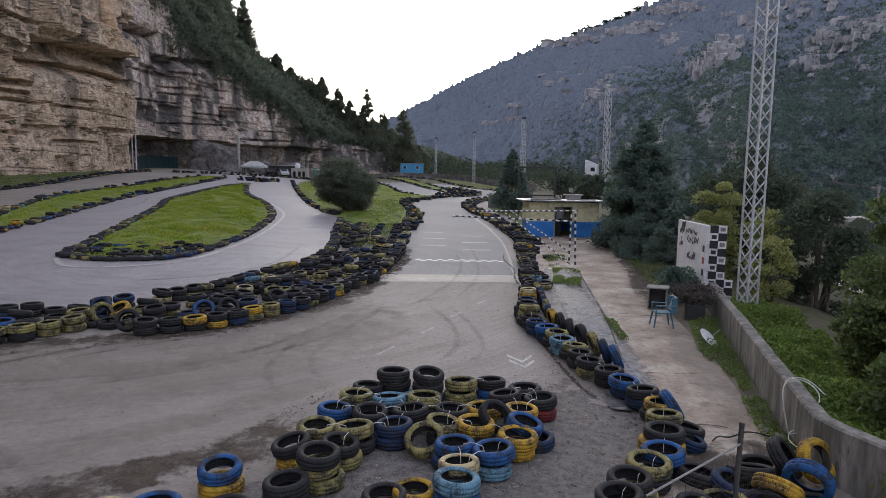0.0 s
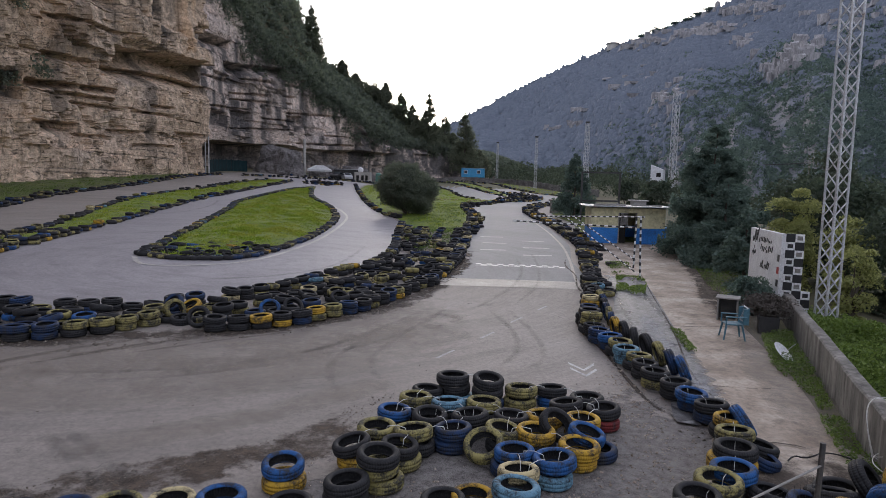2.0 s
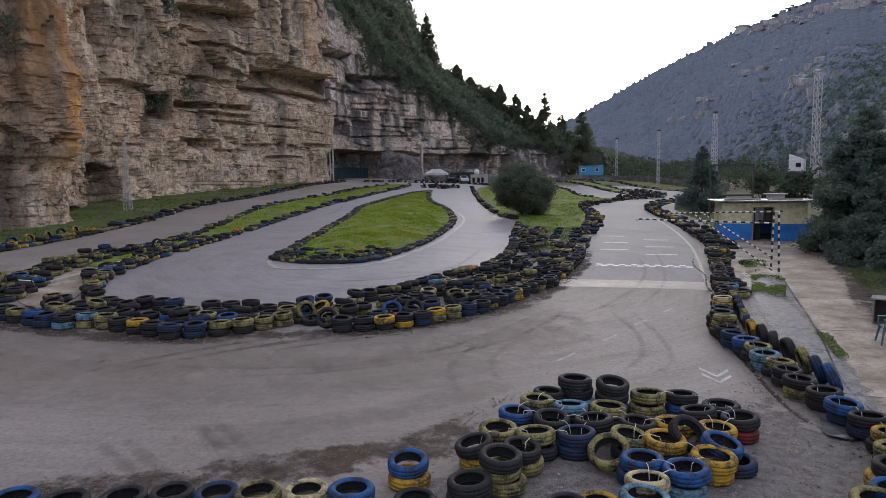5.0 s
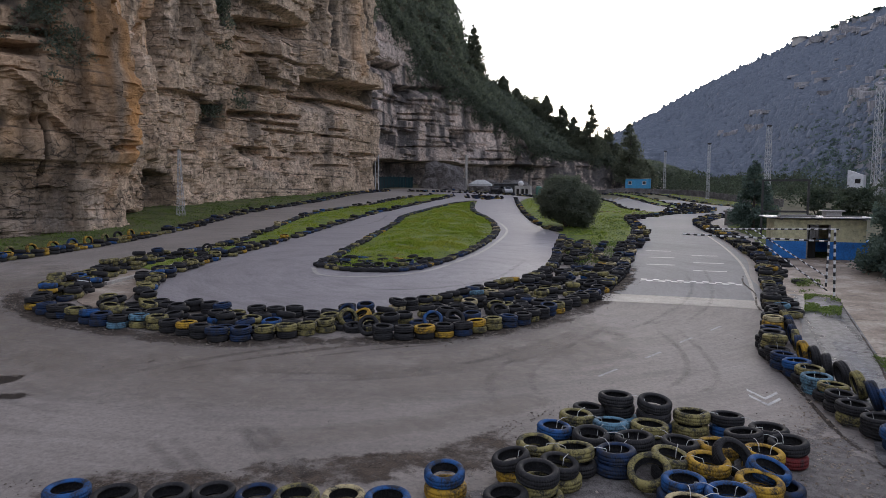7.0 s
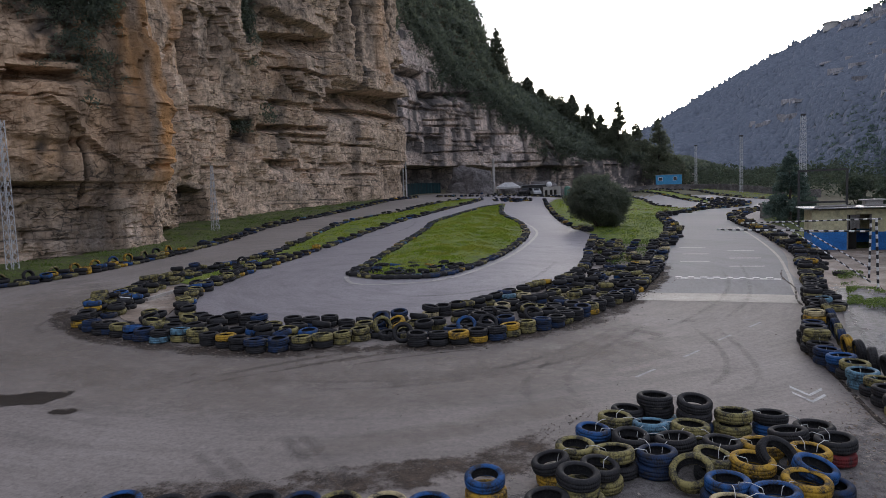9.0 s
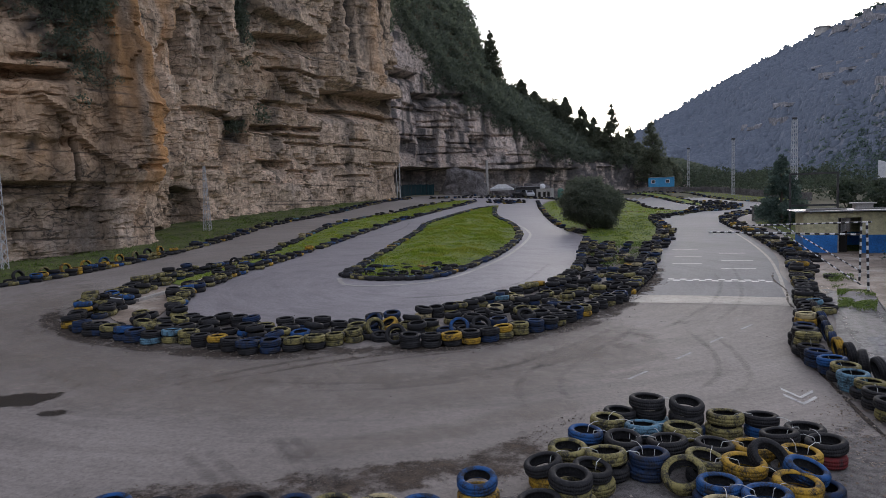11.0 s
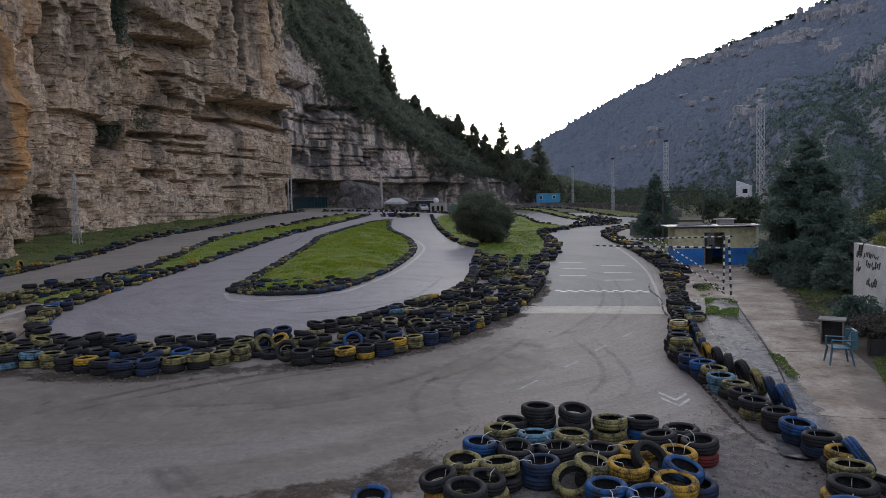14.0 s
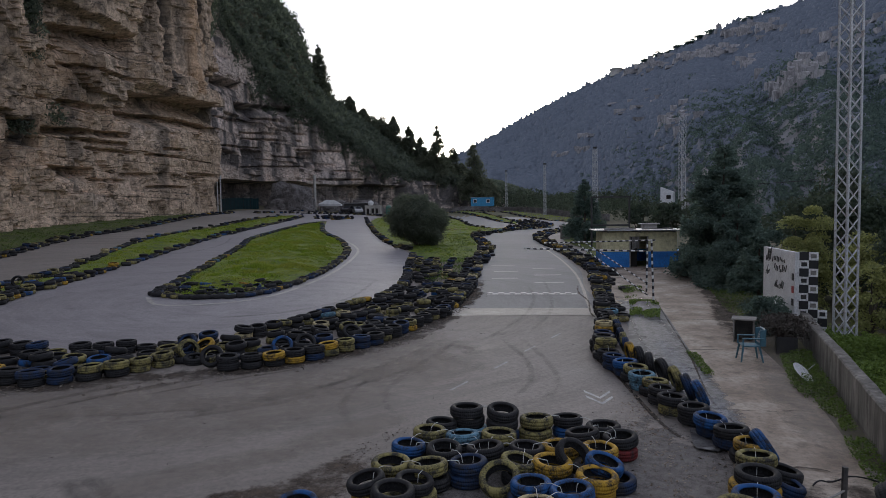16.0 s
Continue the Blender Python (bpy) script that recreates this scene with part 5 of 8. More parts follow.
for x, y, c, t, w in ((-7.95, 15.62, "black", 60, 12), (-8.6, 15.95, "black", 8, 0), (-8.25, 16.35, "faded", 14, 0), (-6.58, 17.1, "blue", 50, 20), (-6.05, 17.55, "black", 48, 30), (-8.95, 16.25, "faded", 70, 60), (-8.75, 16.75, "yellow", 30, -30), (-9.4, 17.0, "navy", 50, -20), (-5.1, 19.2, "black", 40, 30)):
    put_tyre(x, y, gz(x, y) + (0.30 if t > 20 else 0.12), c, 1, (t, 4), yaw=w)


def row_of(points, step, layers, pr=0.95, wob=0.09, paints=("",)):
    step *= 0.86
    for x, y in spline(points, False, step):
        if trng.random() < pr:
            stack(x + trng.gauss(0, wob), y + trng.gauss(0, wob), trng.choice(layers), trng.choice(paints), single=False, mess=1.8)


BRANCH_L = [(-20.1, 15.4), (-21.4, 16.6), (-21.9, 17.8), (-23.2, 20.4), (-24.0, 22.4), (-24.5, 25), (-25.6, 31.9), (-27.3, 37), (-31.6, 48.2), (-34.2, 58.6), (-35.1, 71.3), (-39, 101)]
BRANCH_R = [(-18.6, 18.3), (-20.1, 20.4), (-21.2, 23.4), (-22.2, 26.5), (-23.1, 31.3), (-25.0, 39.5), (-28.4, 54.1), (-30.6, 68.7), (-33.3, 89.7), (-36.8, 106)]
MOSSY = ("ff", "kk", "kf", "nk", "fk", "by", "kk", "f", "k")
row_of(BRANCH_L[:6], 0.56, [2, 2, 3], 1.0, 0.08, MOSSY)
row_of(BRANCH_L[5:], 0.58, [1, 1, 1, 2])
row_of([(x + 0.6, y + 0.35) for x, y in BRANCH_L[:7]], 0.60, [1, 2], 0.9, 0.12, MOSSY)
put_tyre(-23.75, 27.5, gz(-23.75, 27.5) + 0.32, "black", 0, (86, 0), False, yaw=20)
row_of(BRANCH_R[:5], 0.56, [2, 2, 1], 1.0, 0.08, MOSSY)
row_of(BRANCH_R[4:], 0.58, [1, 1, 1, 2])
row_of([(x - 0.6, y + 0.1) for x, y in BRANCH_R[:5]], 0.62, [1, 2], 0.7, 0.15)
row_of([(-19.4, 15.9), (-20.6, 17.0), (-20.9, 18.2)], 0.6, [1, 2, 2], 1.0, 0.15)
OUTER = [(-30.6, 8), (-30.1, 18.3), (-29.8, 20.8), (-30.3, 24.5), (-31.3, 29.4), (-33.5, 36.9), (-38.4, 50.3), (-40.5, 63.8), (-44.5, 84), (-47.5, 102)]
row_of(OUTER[:5], 0.58, [1, 2, 2], 1.0, 0.06, ("k", "ff", "yf", "kk", "yy", "bk", "fk", "k"))
for k in range(16):
    x, y = np.interp(11 + 1.3 * k + trng.uniform(-0.4, 0.4), [q[1] for q in OUTER], [q[0] for q in OUTER]) - 0.62, 11 + 1.3 * k
    put_tyre(x, y, gz(x, y) + 0.30, trng.choice(["black", "faded", "blue", "black", "yellow"]), 1, (78, 0), False, yaw=90 + trng.uniform(-15, 15))
row_of(OUTER[4:], 0.58, [1, 1, 2])
row_of([(x - 0.55, y) for x, y in OUTER], 0.6, [1, 1, 2], 0.55, 0.12)
ISLAND_ROW = [(-28.4, 92), (-28.5, 81), (-25.9, 60), (-23.8, 53.0), (-19.4, 37.5), (-17.3, 30), (-16.5, 27.2), (-15.0, 26.4), (-13.7, 26.7), (-12.2, 27.8), (-11.7, 31), (-11.9, 38.5), (-13.9, 51), (-17.8, 62.5), (-23.0, 73.5), (-28.2, 90)]
row_of(ISLAND_ROW, 0.56, [1], 1.0, 0.05)
row_of([(-16.4, 27.1), (-15.0, 26.4), (-13.7, 26.7), (-12.3, 27.7), (-11.8, 30)], 0.58, [1], 1.0, 0.05)
# tyres lie among weeds inside the island's near end
for row in range(5):
    for k in range(9):
        x, y = -16.2 + 0.52 * k + trng.gauss(0, 0.12) - 0.08 * row, 27.5 + 0.95 * row + 0.05 * k + trng.gauss(0, 0.15)
        if trng.random() < 0.72 and (row < 3 or 2 < k) and (k < 8 or row):
            put_tyre(x, y, gz(x, y) + trng.uniform(0.10, 0.2), any_colour(), 1, (trng.gauss(0, 11), trng.gauss(0, 11)), False)
row_of([(-27.2, 113), (-20.5, 88), (-16.0, 72.3), (-12.2, 61), (-9.2, 55)], 0.6, [1, 2])
row_of([(-2.8, 46), (-3.4, 63.6), (-5.4, 82), (-3.4, 85.7), (0.0, 97), (2.4, 99.2), (5.6, 104.5)], 0.6, [1, 2, 2])
row_of([(-2.2, 46), (-2.6, 60), (-4.5, 78), (-2.5, 88), (1.2, 99.5), (4.2, 102), (6, 108), (3.8, 116), (2.4, 120), (0.4, 117)], 0.7, [1, 2, 3], 0.8, 0.3)
row_of([(-0.1, 113.8), (-3.2, 122.4), (-6.6, 132.8), (-9.9, 142), (-15.5, 155)], 0.7, [1, 1, 2], 0.95, 0.2)
row_of([(0.1, 121.3), (-3.5, 136.2), (-7.5, 150.4), (-10.9, 156), (-15.9, 162)], 0.7, [1, 1, 2], 0.9, 0.2)
row_of([(-3.9, 100.8), (-6.6, 104.7), (-8.3, 110.2), (-10.4, 120), (-12.7, 126), (-16.6, 140)], 0.7, [1, 1, 2], 0.85, 0.25)
mound = np.array([(-1.2, 103), (0.6, 116.5), (2.4, 120), (3.6, 116.6), (5.9, 108), (5.4, 104), (2.7, 100)])
for _ in range(150):
    x, y = trng.uniform(-1.2, 5.9), trng.uniform(100, 120)
    if inside(mound, np.array([x]), np.array([y]))[0]:
        stack(x, y, trng.choice([1, 2, 3, 3]), single=False, mess=4.0)
row_of([(-47, 128), (-38, 131), (-30, 133), (-26, 128)], 0.7, [1, 2], 0.95, 0.2)
row_of([(-30, 155), (-25, 160.5), (-13, 166.5), (-6.5, 163.8), (-2.1, 156.5), (1.0, 141), (3.8, 131.6), (6.3, 125.3), (9.9, 120)], 0.8, [1, 2], 0.9, 0.2)
# a heap where the island's neck meets the far loop
for _ in range(55):
    x, y = trng.uniform(-33.4, -28.4), trng.uniform(101, 110)
    stack(x, y, trng.choice([1, 2, 2, 3]), single=False, mess=4.0)
row_of([(-46, 106), (-43.5, 113), (-40, 120), (-36, 127), (-31.4, 131), (-28.5, 136)], 0.7, [1, 2, 2], 0.95, 0.3)
# half-sunk arches of tyres
for x0, y0, x1, y1 in ((-9.8, 87.0, -6.9, 90.4), (-4.9, 90.6, -1.8, 93.4)):
    for k in range(5):
        x, y = x0 + (x1 - x0) * k / 4, y0 + (y1 - y0) * k / 4
        put_tyre(x, y, gz(x, y) + 0.16, "cream", 1, (88, 0), False, yaw=trng.uniform(-10, 10))
# loose ones by the mesh fence
for x, y, z, c, t in ((4.86, 8.40, 0.30, "black", (52, 0)), (5.22, 8.25, 0.34, "yellow", (60, 30)), (4.78, 7.68, 0.33, "blue", (66, 24)), (4.28, 8.16, 0.20, "black", (14, 8)), (4.36, 7.62, 0.24, "yellow", (34, 18)), (3.92, 7.86, 0.16, "navy", (6, 12)), (3.56, 8.14, 0.15, "black", (8, 6)), (4.52, 8.45, 0.12, "black", (6, 0)), (4.05, 7.35, 0.12, "black", (0, 8)), (3.6, 7.45, 0.12, "faded", (0, 6)), (3.25, 7.3, 0.12, "black", (4, 6)), (4.75, 7.4, 0.12, "black", (0, 6))):
    put_tyre(x, y, gz(x, y) + z, c, 1, t, group="loose tyres")

# everything farther off in one piece
keys = list(TYRE)
V, F, I, at_v = [], [], [], 0
for m, s, c in joined:
    v, f, mi = COARSE[s]
    mm = np.array(m)
    V.append(v @ mm[:3, :3].T + mm[:3, 3])
    F.append(f + at_v)
    I.append(np.where(mi == 1, keys.index("black"), keys.index(c)))
    at_v += len(v)
tagged(new("tyre_walls", mesh_of("tyre_walls", np.concatenate(V), np.concatenate(F), [TYRE[k] for k in keys], np.concatenate(I), True)), "long low walls of old black, blue and yellow tyres", "tyre wall", kind="stuff")


# ---- built things ----
def flat(name, colour, rough=0.6, metal=0.0, kind="object", wear=0.85):
    d = tuple(k * wear for k in colour)
    li = tuple(min(1, k * (2 - wear)) for k in colour)
    return surface(name, d, colour, li, 1.5, 22.0, rough, 0.15, 0.004, kind, None, metal)


M["cream"] = surface("cream_plaster", (0.52, 0.48, 0.29), (0.60, 0.56, 0.35), (0.66, 0.62, 0.40), 0.8, 5.0, 0.85, 0.2, 0.006, stain=(0.45, 0.41, 0.27))
M["blue_wall"] = surface("blue_plaster", (0.02, 0.13, 0.40), (0.03, 0.19, 0.55), (0.05, 0.24, 0.60), 0.8, 12.0, 0.7, 0.3, 0.01, stain=(0.04, 0.11, 0.26))
M["iron_sheet"] = surface("corrugated_sheet", (0.28, 0.29, 0.31), (0.38, 0.39, 0.41), (0.46, 0.47, 0.48), 0.9, 14.0, 0.5, 0.2, 0.006, metal=0.3, stain=(0.22, 0.16, 0.12))
M["white_sheet"] = flat("white_board", (0.72, 0.72, 0.72), 0.5)
M["black_ink"] = flat("black_paint", (0.02, 0.02, 0.022), 0.5)
M["white_ink"] = flat("white_paint", (0.75, 0.75, 0.74), 0.55)
M["red_ink"] = flat("red_paint", (0.35, 0.03, 0.03), 0.5)
# Near-black colour standing for unlit interiors; the kiosk's door leaf has it too.
M["dark_inside"] = flat("dark_interior", (0.02, 0.018, 0.016), 0.9)
M["rag"] = flat("grey_cloth", (0.35, 0.34, 0.33), 0.95)
M["teal_plastic"] = flat("faded_teal_plastic", (0.06, 0.145, 0.19), 0.5)
M["grey_wood"] = surface("weathered_wood", (0.16, 0.15, 0.14), (0.24, 0.23, 0.21), (0.31, 0.29, 0.27), 2.0, 18.0, 0.9, 0.4, 0.01, "object", (1, 6, 6))
M["container_blue"] = flat("blue_cabin_paint", (0.05, 0.28, 0.50), 0.5)
M["glass"] = flat("dark_glass", (0.03, 0.035, 0.04), 0.08)
M["cable"] = flat("white_cable", (0.62, 0.62, 0.60), 0.5)
M["tent"] = flat("white_canvas", (0.78, 0.78, 0.77), 0.7)


def kiosk():
    k = thing("kiosk", "small cream and blue plastered kiosk with an open dark doorway", "kiosk", pose(5.75, 42.1, gz(7.5, 42.1) - 0.05))
    w, h, d = 4.75, 2.4, 3.2
    for x0, x1 in ((0, 1.75), (2.95, w)):
        for z0, z1, m, n in ((0, 1.12, "blue_wall", "lower_wall"), (1.12, h, "cream", "upper_wall")):
            bm = bmesh.new()
            box(bm, x0, x1, 0, 0.18, z0, z1)
            part(n, bm, M[m], k)
    bm = bmesh.new()
    box(bm, 1.75, 2.95, 0.0, 0.18, 2.12, h)
    part("lintel", bm, M["cream"], k)
    for x0, x1, y0, y1 in ((0, 0.18, 0.18, d), (w - 0.18, w, 0.18, d), (0.18, w - 0.18, d - 0.18, d)):
        for z0, z1, m, n in ((0, 1.12, "blue_wall", "lower_wall"), (1.12, h, "cream", "upper_wall")):
            bm = bmesh.new()
            box(bm, x0, x1, y0, y1, z0, z1)
            part(n, bm, M[m], k)
    bm = bmesh.new()
    rim = []
    for i in range(93):
        x, z = -0.45 + i * 0.0625, h + 0.14 + (0.03 if i % 2 else 0.0)
        rim.append([bm.verts.new((x, y, zz)) for y in (-0.55, d + 0.3) for zz in (z, h + 0.10)])
    for a, b in zip(rim, rim[1:]):
        for i, j in ((0, 2), (2, 3), (3, 1), (1, 0)):
            bm.faces.new((a[i], b[i], b[j], a[j]))
    bm.faces.new([rim[0][i] for i in (0, 2, 3, 1)])
    bm.faces.new([rim[-1][i] for i in (1, 3, 2, 0)])
    bmesh.ops.recalc_face_normals(bm, faces=bm.faces[:])
    part("roof", bm, M["iron_sheet"], k, "corrugated grey roof sheets")
    # Capped box standing in for the small white hut behind the kiosk.
    bm = bmesh.new()
    box(bm, 3.0, 3.9, 1.9, 2.8, h + 0.165, h + 0.45, 0.02)
    box(bm, 2.85, 4.05, 1.75, 2.95, h + 0.45, h + 0.53, 0.02)
    part("roof_vent", bm, M["pale_slab"], k, "small white capped box on the roof")
    for x in (0.3, 2.3, 4.5):
        bm = bmesh.new()
        box(bm, x, x + 0.09, -0.5, d, h, h + 0.10)
        part("rafter", bm, M["grey_wood"], k)
    for x in (1.75, 2.88):
        bm = bmesh.new()
        box(bm, x, x + 0.07, -0.03, 0.2, 0, 2.12)
        part("door_jamb", bm, M["grey_wood"], k)
    bm = bmesh.new()
    box(bm, 1.80, 2.32, 0.5, 0.55, 0.02, 2.08)
    part("door_leaf", bm, M["dark_inside"], k, "dark half-open door leaf")
    bm = bmesh.new()
    n = 8
    rows = [[bm.verts.new((1.9 + 0.07 * i, 0.04 + 0.03 * math.sin(i * 1.9), z - 0.03 * abs(i - 4) * (z < 1.9))) for i in range(n)] for z in (2.1, 1.75, 1.35)]
    for a, b in zip(rows, rows[1:]):
        for i in range(n - 1):
            bm.faces.new((a[i], a[i + 1], b[i + 1], b[i]))
    bmesh.ops.solidify(bm, geom=bm.faces[:], thickness=0.02)
    part("curtain", bm, M["rag"], k, "torn grey cloth in the doorway")
    bm = bmesh.new()
    box(bm, w + 0.02, w + 1.05, 0.25, 2.2, 0, 1.15)
    part("annex", bm, M["blue_wall"], k, "low blue annex box")
    bm = bmesh.new()
    for a, b in (((0.1, -0.25, h + 0.2), (1.8, 0.6, h + 0.25)), ((0.4, 0.3, h + 0.2), (2.2, 0.1, h + 0.22)), ((2.6, 0.2, h + 0.2), (4.6, 0.5, h + 0.2))):
        rod(bm, a, b, 0.05)
    box(bm, 0.2, 1.1, -0.2, 0.5, h + 0.18, h + 0.26)
    part("roof_clutter", bm, M["grey_wood"], k, "planks and pipes lying on the roof")


def lattice_mast(name, x, y, z, height, width, label, r=0.035, bay=None, taper=0.0, lamp=False, near=False):
    m = thing(name, label, "mast", pose(x, y, z, 0, 0, 20), group="lattice masts")
    bay = bay or width * 1.05
    n = int(height / bay)
    cor = [(-1, -1), (1, -1), (1, 1), (-1, 1)]
    half = lambda t: width / 2 * (1 - taper * t)
    for a, b in cor:
        bm = bmesh.new()
        rod(bm, (a * half(0), b * half(0), 0), (a * half(1), b * half(1), height), r, None, 6)
        part("leg", bm, M["galvanised"], m)
    for f in range(4):
        (a, b), (c, d) = cor[f], cor[(f + 1) % 4]
        bm = bmesh.new()
        for i in range(n):
            t0, t1 = i / n, (i + 1) / n
            h0, h1 = half(t0), half(t1)
            p0, p1 = (a * h0, b * h0, t0 * height), (c * h1, d * h1, t1 * height)
            q0, q1 = (c * h0, d * h0, t0 * height), (a * h1, b * h1, t1 * height)
            for u, w in ((p0, p1), (q0, q1)):
                rod(bm, u, w, r * 0.55, None, 4)
                if near:
                    part("brace", bm, M["galvanised"], m)
                    bm = bmesh.new()
        if near:
            bm.free()
        else:
            part("bracing", bm, M["galvanised"], m)["kind"] = "stuff"
    if lamp:
        bm = bmesh.new()
        box(bm, -0.35, 0.35, -0.18, 0.18, height, height + 0.32, 0.05)
        part("floodlight", bm, M["dark_steel"], m)
    return m


def chequer_board():
    b = thing("sign_board", "white hoarding with dark illegible lettering and a chequered end panel", "sign", pose(9.05, 20.45, gz(9, 20.5)))
    # white panel runs away along the wall
    a0, a1 = Vector((-0.24, 0.20, 0)), Vector((0.08, 3.55, 0))
    d = (a1 - a0).normalized()
    nrm = Vector((-d.y, d.x, 0))

    def slab_between(p, q, z0, z1, th):
        bm = bmesh.new()
        vs = [bm.verts.new(Vector((c.x, c.y, z)) + nrm * s) for s in (th / 2, -th / 2) for c, z in ((p, z0), (q, z0), (q, z1), (p, z1))]
        for f in ((0, 1, 2, 3), (7, 6, 5, 4), (0, 4, 5, 1), (1, 5, 6, 2), (2, 6, 7, 3), (3, 7, 4, 0)):
            bm.faces.new([vs[i] for i in f])
        return bm

    part("panel", slab_between(a0, a1, 0.45, 2.70, 0.12), M["white_sheet"], b, "white painted sheet panel")
    lr = random.Random(3)
    for z, n, hh, t_a, t_b in ((2.28, 9, 0.20, 0.30, 0.72), (1.98, 8, 0.24, 0.26, 0.66), (2.25, 5, 0.5, 0.76, 0.93), (1.75, 4, 0.36, 0.80, 0.94), (1.42, 7, 0.26, 0.34, 0.62)):
        for i in range(n):
            t0 = t_a + (t_b - t_a) * i / n
            p, q = a0.lerp(a1, t0), a0.lerp(a1, t0 + (t_b - t_a) / n * lr.uniform(0.25, 0.7))
            zz = z + lr.uniform(-0.05, 0.05)
            bm = slab_between(p + nrm * 0.065, q + nrm * 0.065, zz, zz + hh * lr.uniform(0.35, 1.0), 0.01)
            for v in bm.verts:
                v.co += (a1 - a0).normalized() * (-(v.co.z - z) * 0.45)
            part("lettering_bar", bm, M["black_ink"], b)
    for i in range(3):
        p, q = a0.lerp(a1, 0.03), a0.lerp(a1, 0.085)
        part("badge", slab_between(p + nrm * 0.065, q + nrm * 0.065, 1.0 + 0.4 * i, 1.22 + 0.4 * i, 0.01), M["red_ink"] if i == 1 else M["black_ink"], b)
    # chequered end panel set across the near end
    e0, ex, ey = Vector((-0.20, 0.15, 0)), Vector((0.915, -0.40, 0)), Vector((0.40, 0.915, 0))

    def angled(name, x0, x1, y0, y1, z0, z1, mat):
        bm = bmesh.new()
        box(bm, x0, x1, y0, y1, z0, z1)
        for v in bm.verts:
            v.co = e0 + ex * v.co.x + ey * v.co.y + Vector((0, 0, v.co.z))
        part(name, bm, mat, b)

    s, foot = 0.255, 0.42
    angled("end_panel", 0, 2 * s, 0, 0.06, foot, foot + 9 * s, M["white_ink"])
    angled("end_panel", 2 * s + 0.002, 3 * s, 0, 0.06, foot, foot + 2 * s, M["white_ink"])
    angled("plinth", 0.1, 3 * s, 0.01, 0.05, -0.1, foot - 0.002, M["white_sheet"])
    for i in range(9):
        for j in range(3 if i < 2 else 2):
            if (i + j) % 2 == 0:
                angled("black_square", j * s, (j + 1) * s, -0.012, 0, foot + i * s, foot + (i + 1) * s, M["black_ink"])
            elif (i * 3 + j) % 4:
                angled("badge", (j + 0.2) * s, (j + 0.8) * s, -0.008, 0, foot + (i + 0.25) * s, foot + (i + 0.75) * s, M["dark_steel"] if i % 2 else M["grey_wood"])
    for x, y in ((-0.18, 0.3), (0.0, 1.9), (0.12, 3.4)):
        bm = bmesh.new()
        box(bm, x + 0.06, x + 0.14, y, y + 0.08, -0.2, 2.6)
        part("post", bm, M["galvanised"], b)


def boundary_wall():
    pts = [(9.2, 21.6), (8.2, 18.3), (7.15, 14.7), (6.35, 12.0), (5.82, 10.2), (5.50, 9.1), (5.34, 8.5), (5.62, 7.7), (5.95, 6.6), (6.3, 5.0), (7.5, 1.0), (9, -4)]
    w = thing("wall_boundary", "rough stained low concrete boundary wall", "wall", kind="structure")
    c = np.r_[spline(pts[:7], False, 0.25), spline(pts[6:], False, 0.25)[1:]]
    t = np.gradient(c, axis=0)
    t /= np.linalg.norm(t, axis=1)[:, None]
    nr = np.stack([-t[:, 1], t[:, 0]], 1)
    z0 = terrain(c[:, 0], c[:, 1]) - 0.6
    top = terrain(c[:, 0], c[:, 1]) + 0.80 + 0.03 * fbm(c[:, 1] * 0.8, c[:, 0], 3, 61)
    jag = 0.02 * fbm(c[:, 1] * 3, c[:, 0], 3, 62)
    prof = [(0.0, 0), (0.0, 1), (0.03, 1.02), (0.22, 1.02), (0.25, 1.0), (0.25, 0)]
    v = np.stack([np.c_[c + nr * (o + jag[:, None] * (0 < k < 1.01)), z0 + (top - z0) * k] for o, k in prof], 1).reshape(-1, 3)
    me = mesh_of("wall_body", v, grid_faces(len(c), len(prof)), M["wall"])
    ob = new("wall_body", me)
    ob.parent = w


def chair():
    c = thing("garden_chair", "faded teal plastic garden chair with arms", "chair", pose(6.27, 17.45, gz(6.27, 17.45) + 0.035, 0, 0, -95))
    m = M["teal_plastic"]
    bm = bmesh.new()
    box(bm, -0.23, 0.23, -0.22, 0.22, 0.40, 0.435, 0.012)
    part("seat", bm, m, c)
    for x, y, lx, ly in ((-0.2, -0.2, -0.07, -0.06), (0.2, -0.2, 0.07, -0.06), (-0.2, 0.2, -0.07, 0.08), (0.2, 0.2, 0.07, 0.08)):
        bm = bmesh.new()
        rod(bm, (x + lx, y + ly, 0), (x, y, 0.41), 0.02, 0.03, 8)
        part("leg", bm, m, c)
    bm = bmesh.new()
    for i in range(7):
        x = -0.19 + i * 0.063
        rod(bm, (x, 0.21, 0.43), (x * 1.1, 0.33, 0.84), 0.017, None, 6)
    box(bm, -0.25, 0.25, 0.31, 0.36, 0.82, 0.89, 0.02)
    pale = bmesh.new()
    for i in range(5):
        for j in range(6):
            box(pale, -0.165 + i * 0.07, -0.115 + i * 0.07, 0.215 + j * 0.018, 0.235 + j * 0.018, 0.50 + j * 0.055, 0.54 + j * 0.055)
    part("back_lattice", pale, M["rag"], c, "pale lattice of the backrest")
    box(bm, -0.25, -0.2, 0.20, 0.35, 0.43, 0.86, 0.01)
    box(bm, 0.2, 0.25, 0.20, 0.35, 0.43, 0.86, 0.01)
    part("backrest", bm, m, c, "slatted plastic backrest")
    for s in (-1, 1):
        bm = bmesh.new()
        box(bm, s * 0.27 - 0.03, s * 0.27 + 0.03, -0.24, 0.3, 0.62, 0.65, 0.01)
        rod(bm, (s * 0.27, -0.22, 0.41), (s * 0.27, -0.22, 0.63), 0.02)
        part("armrest", bm, m, c)


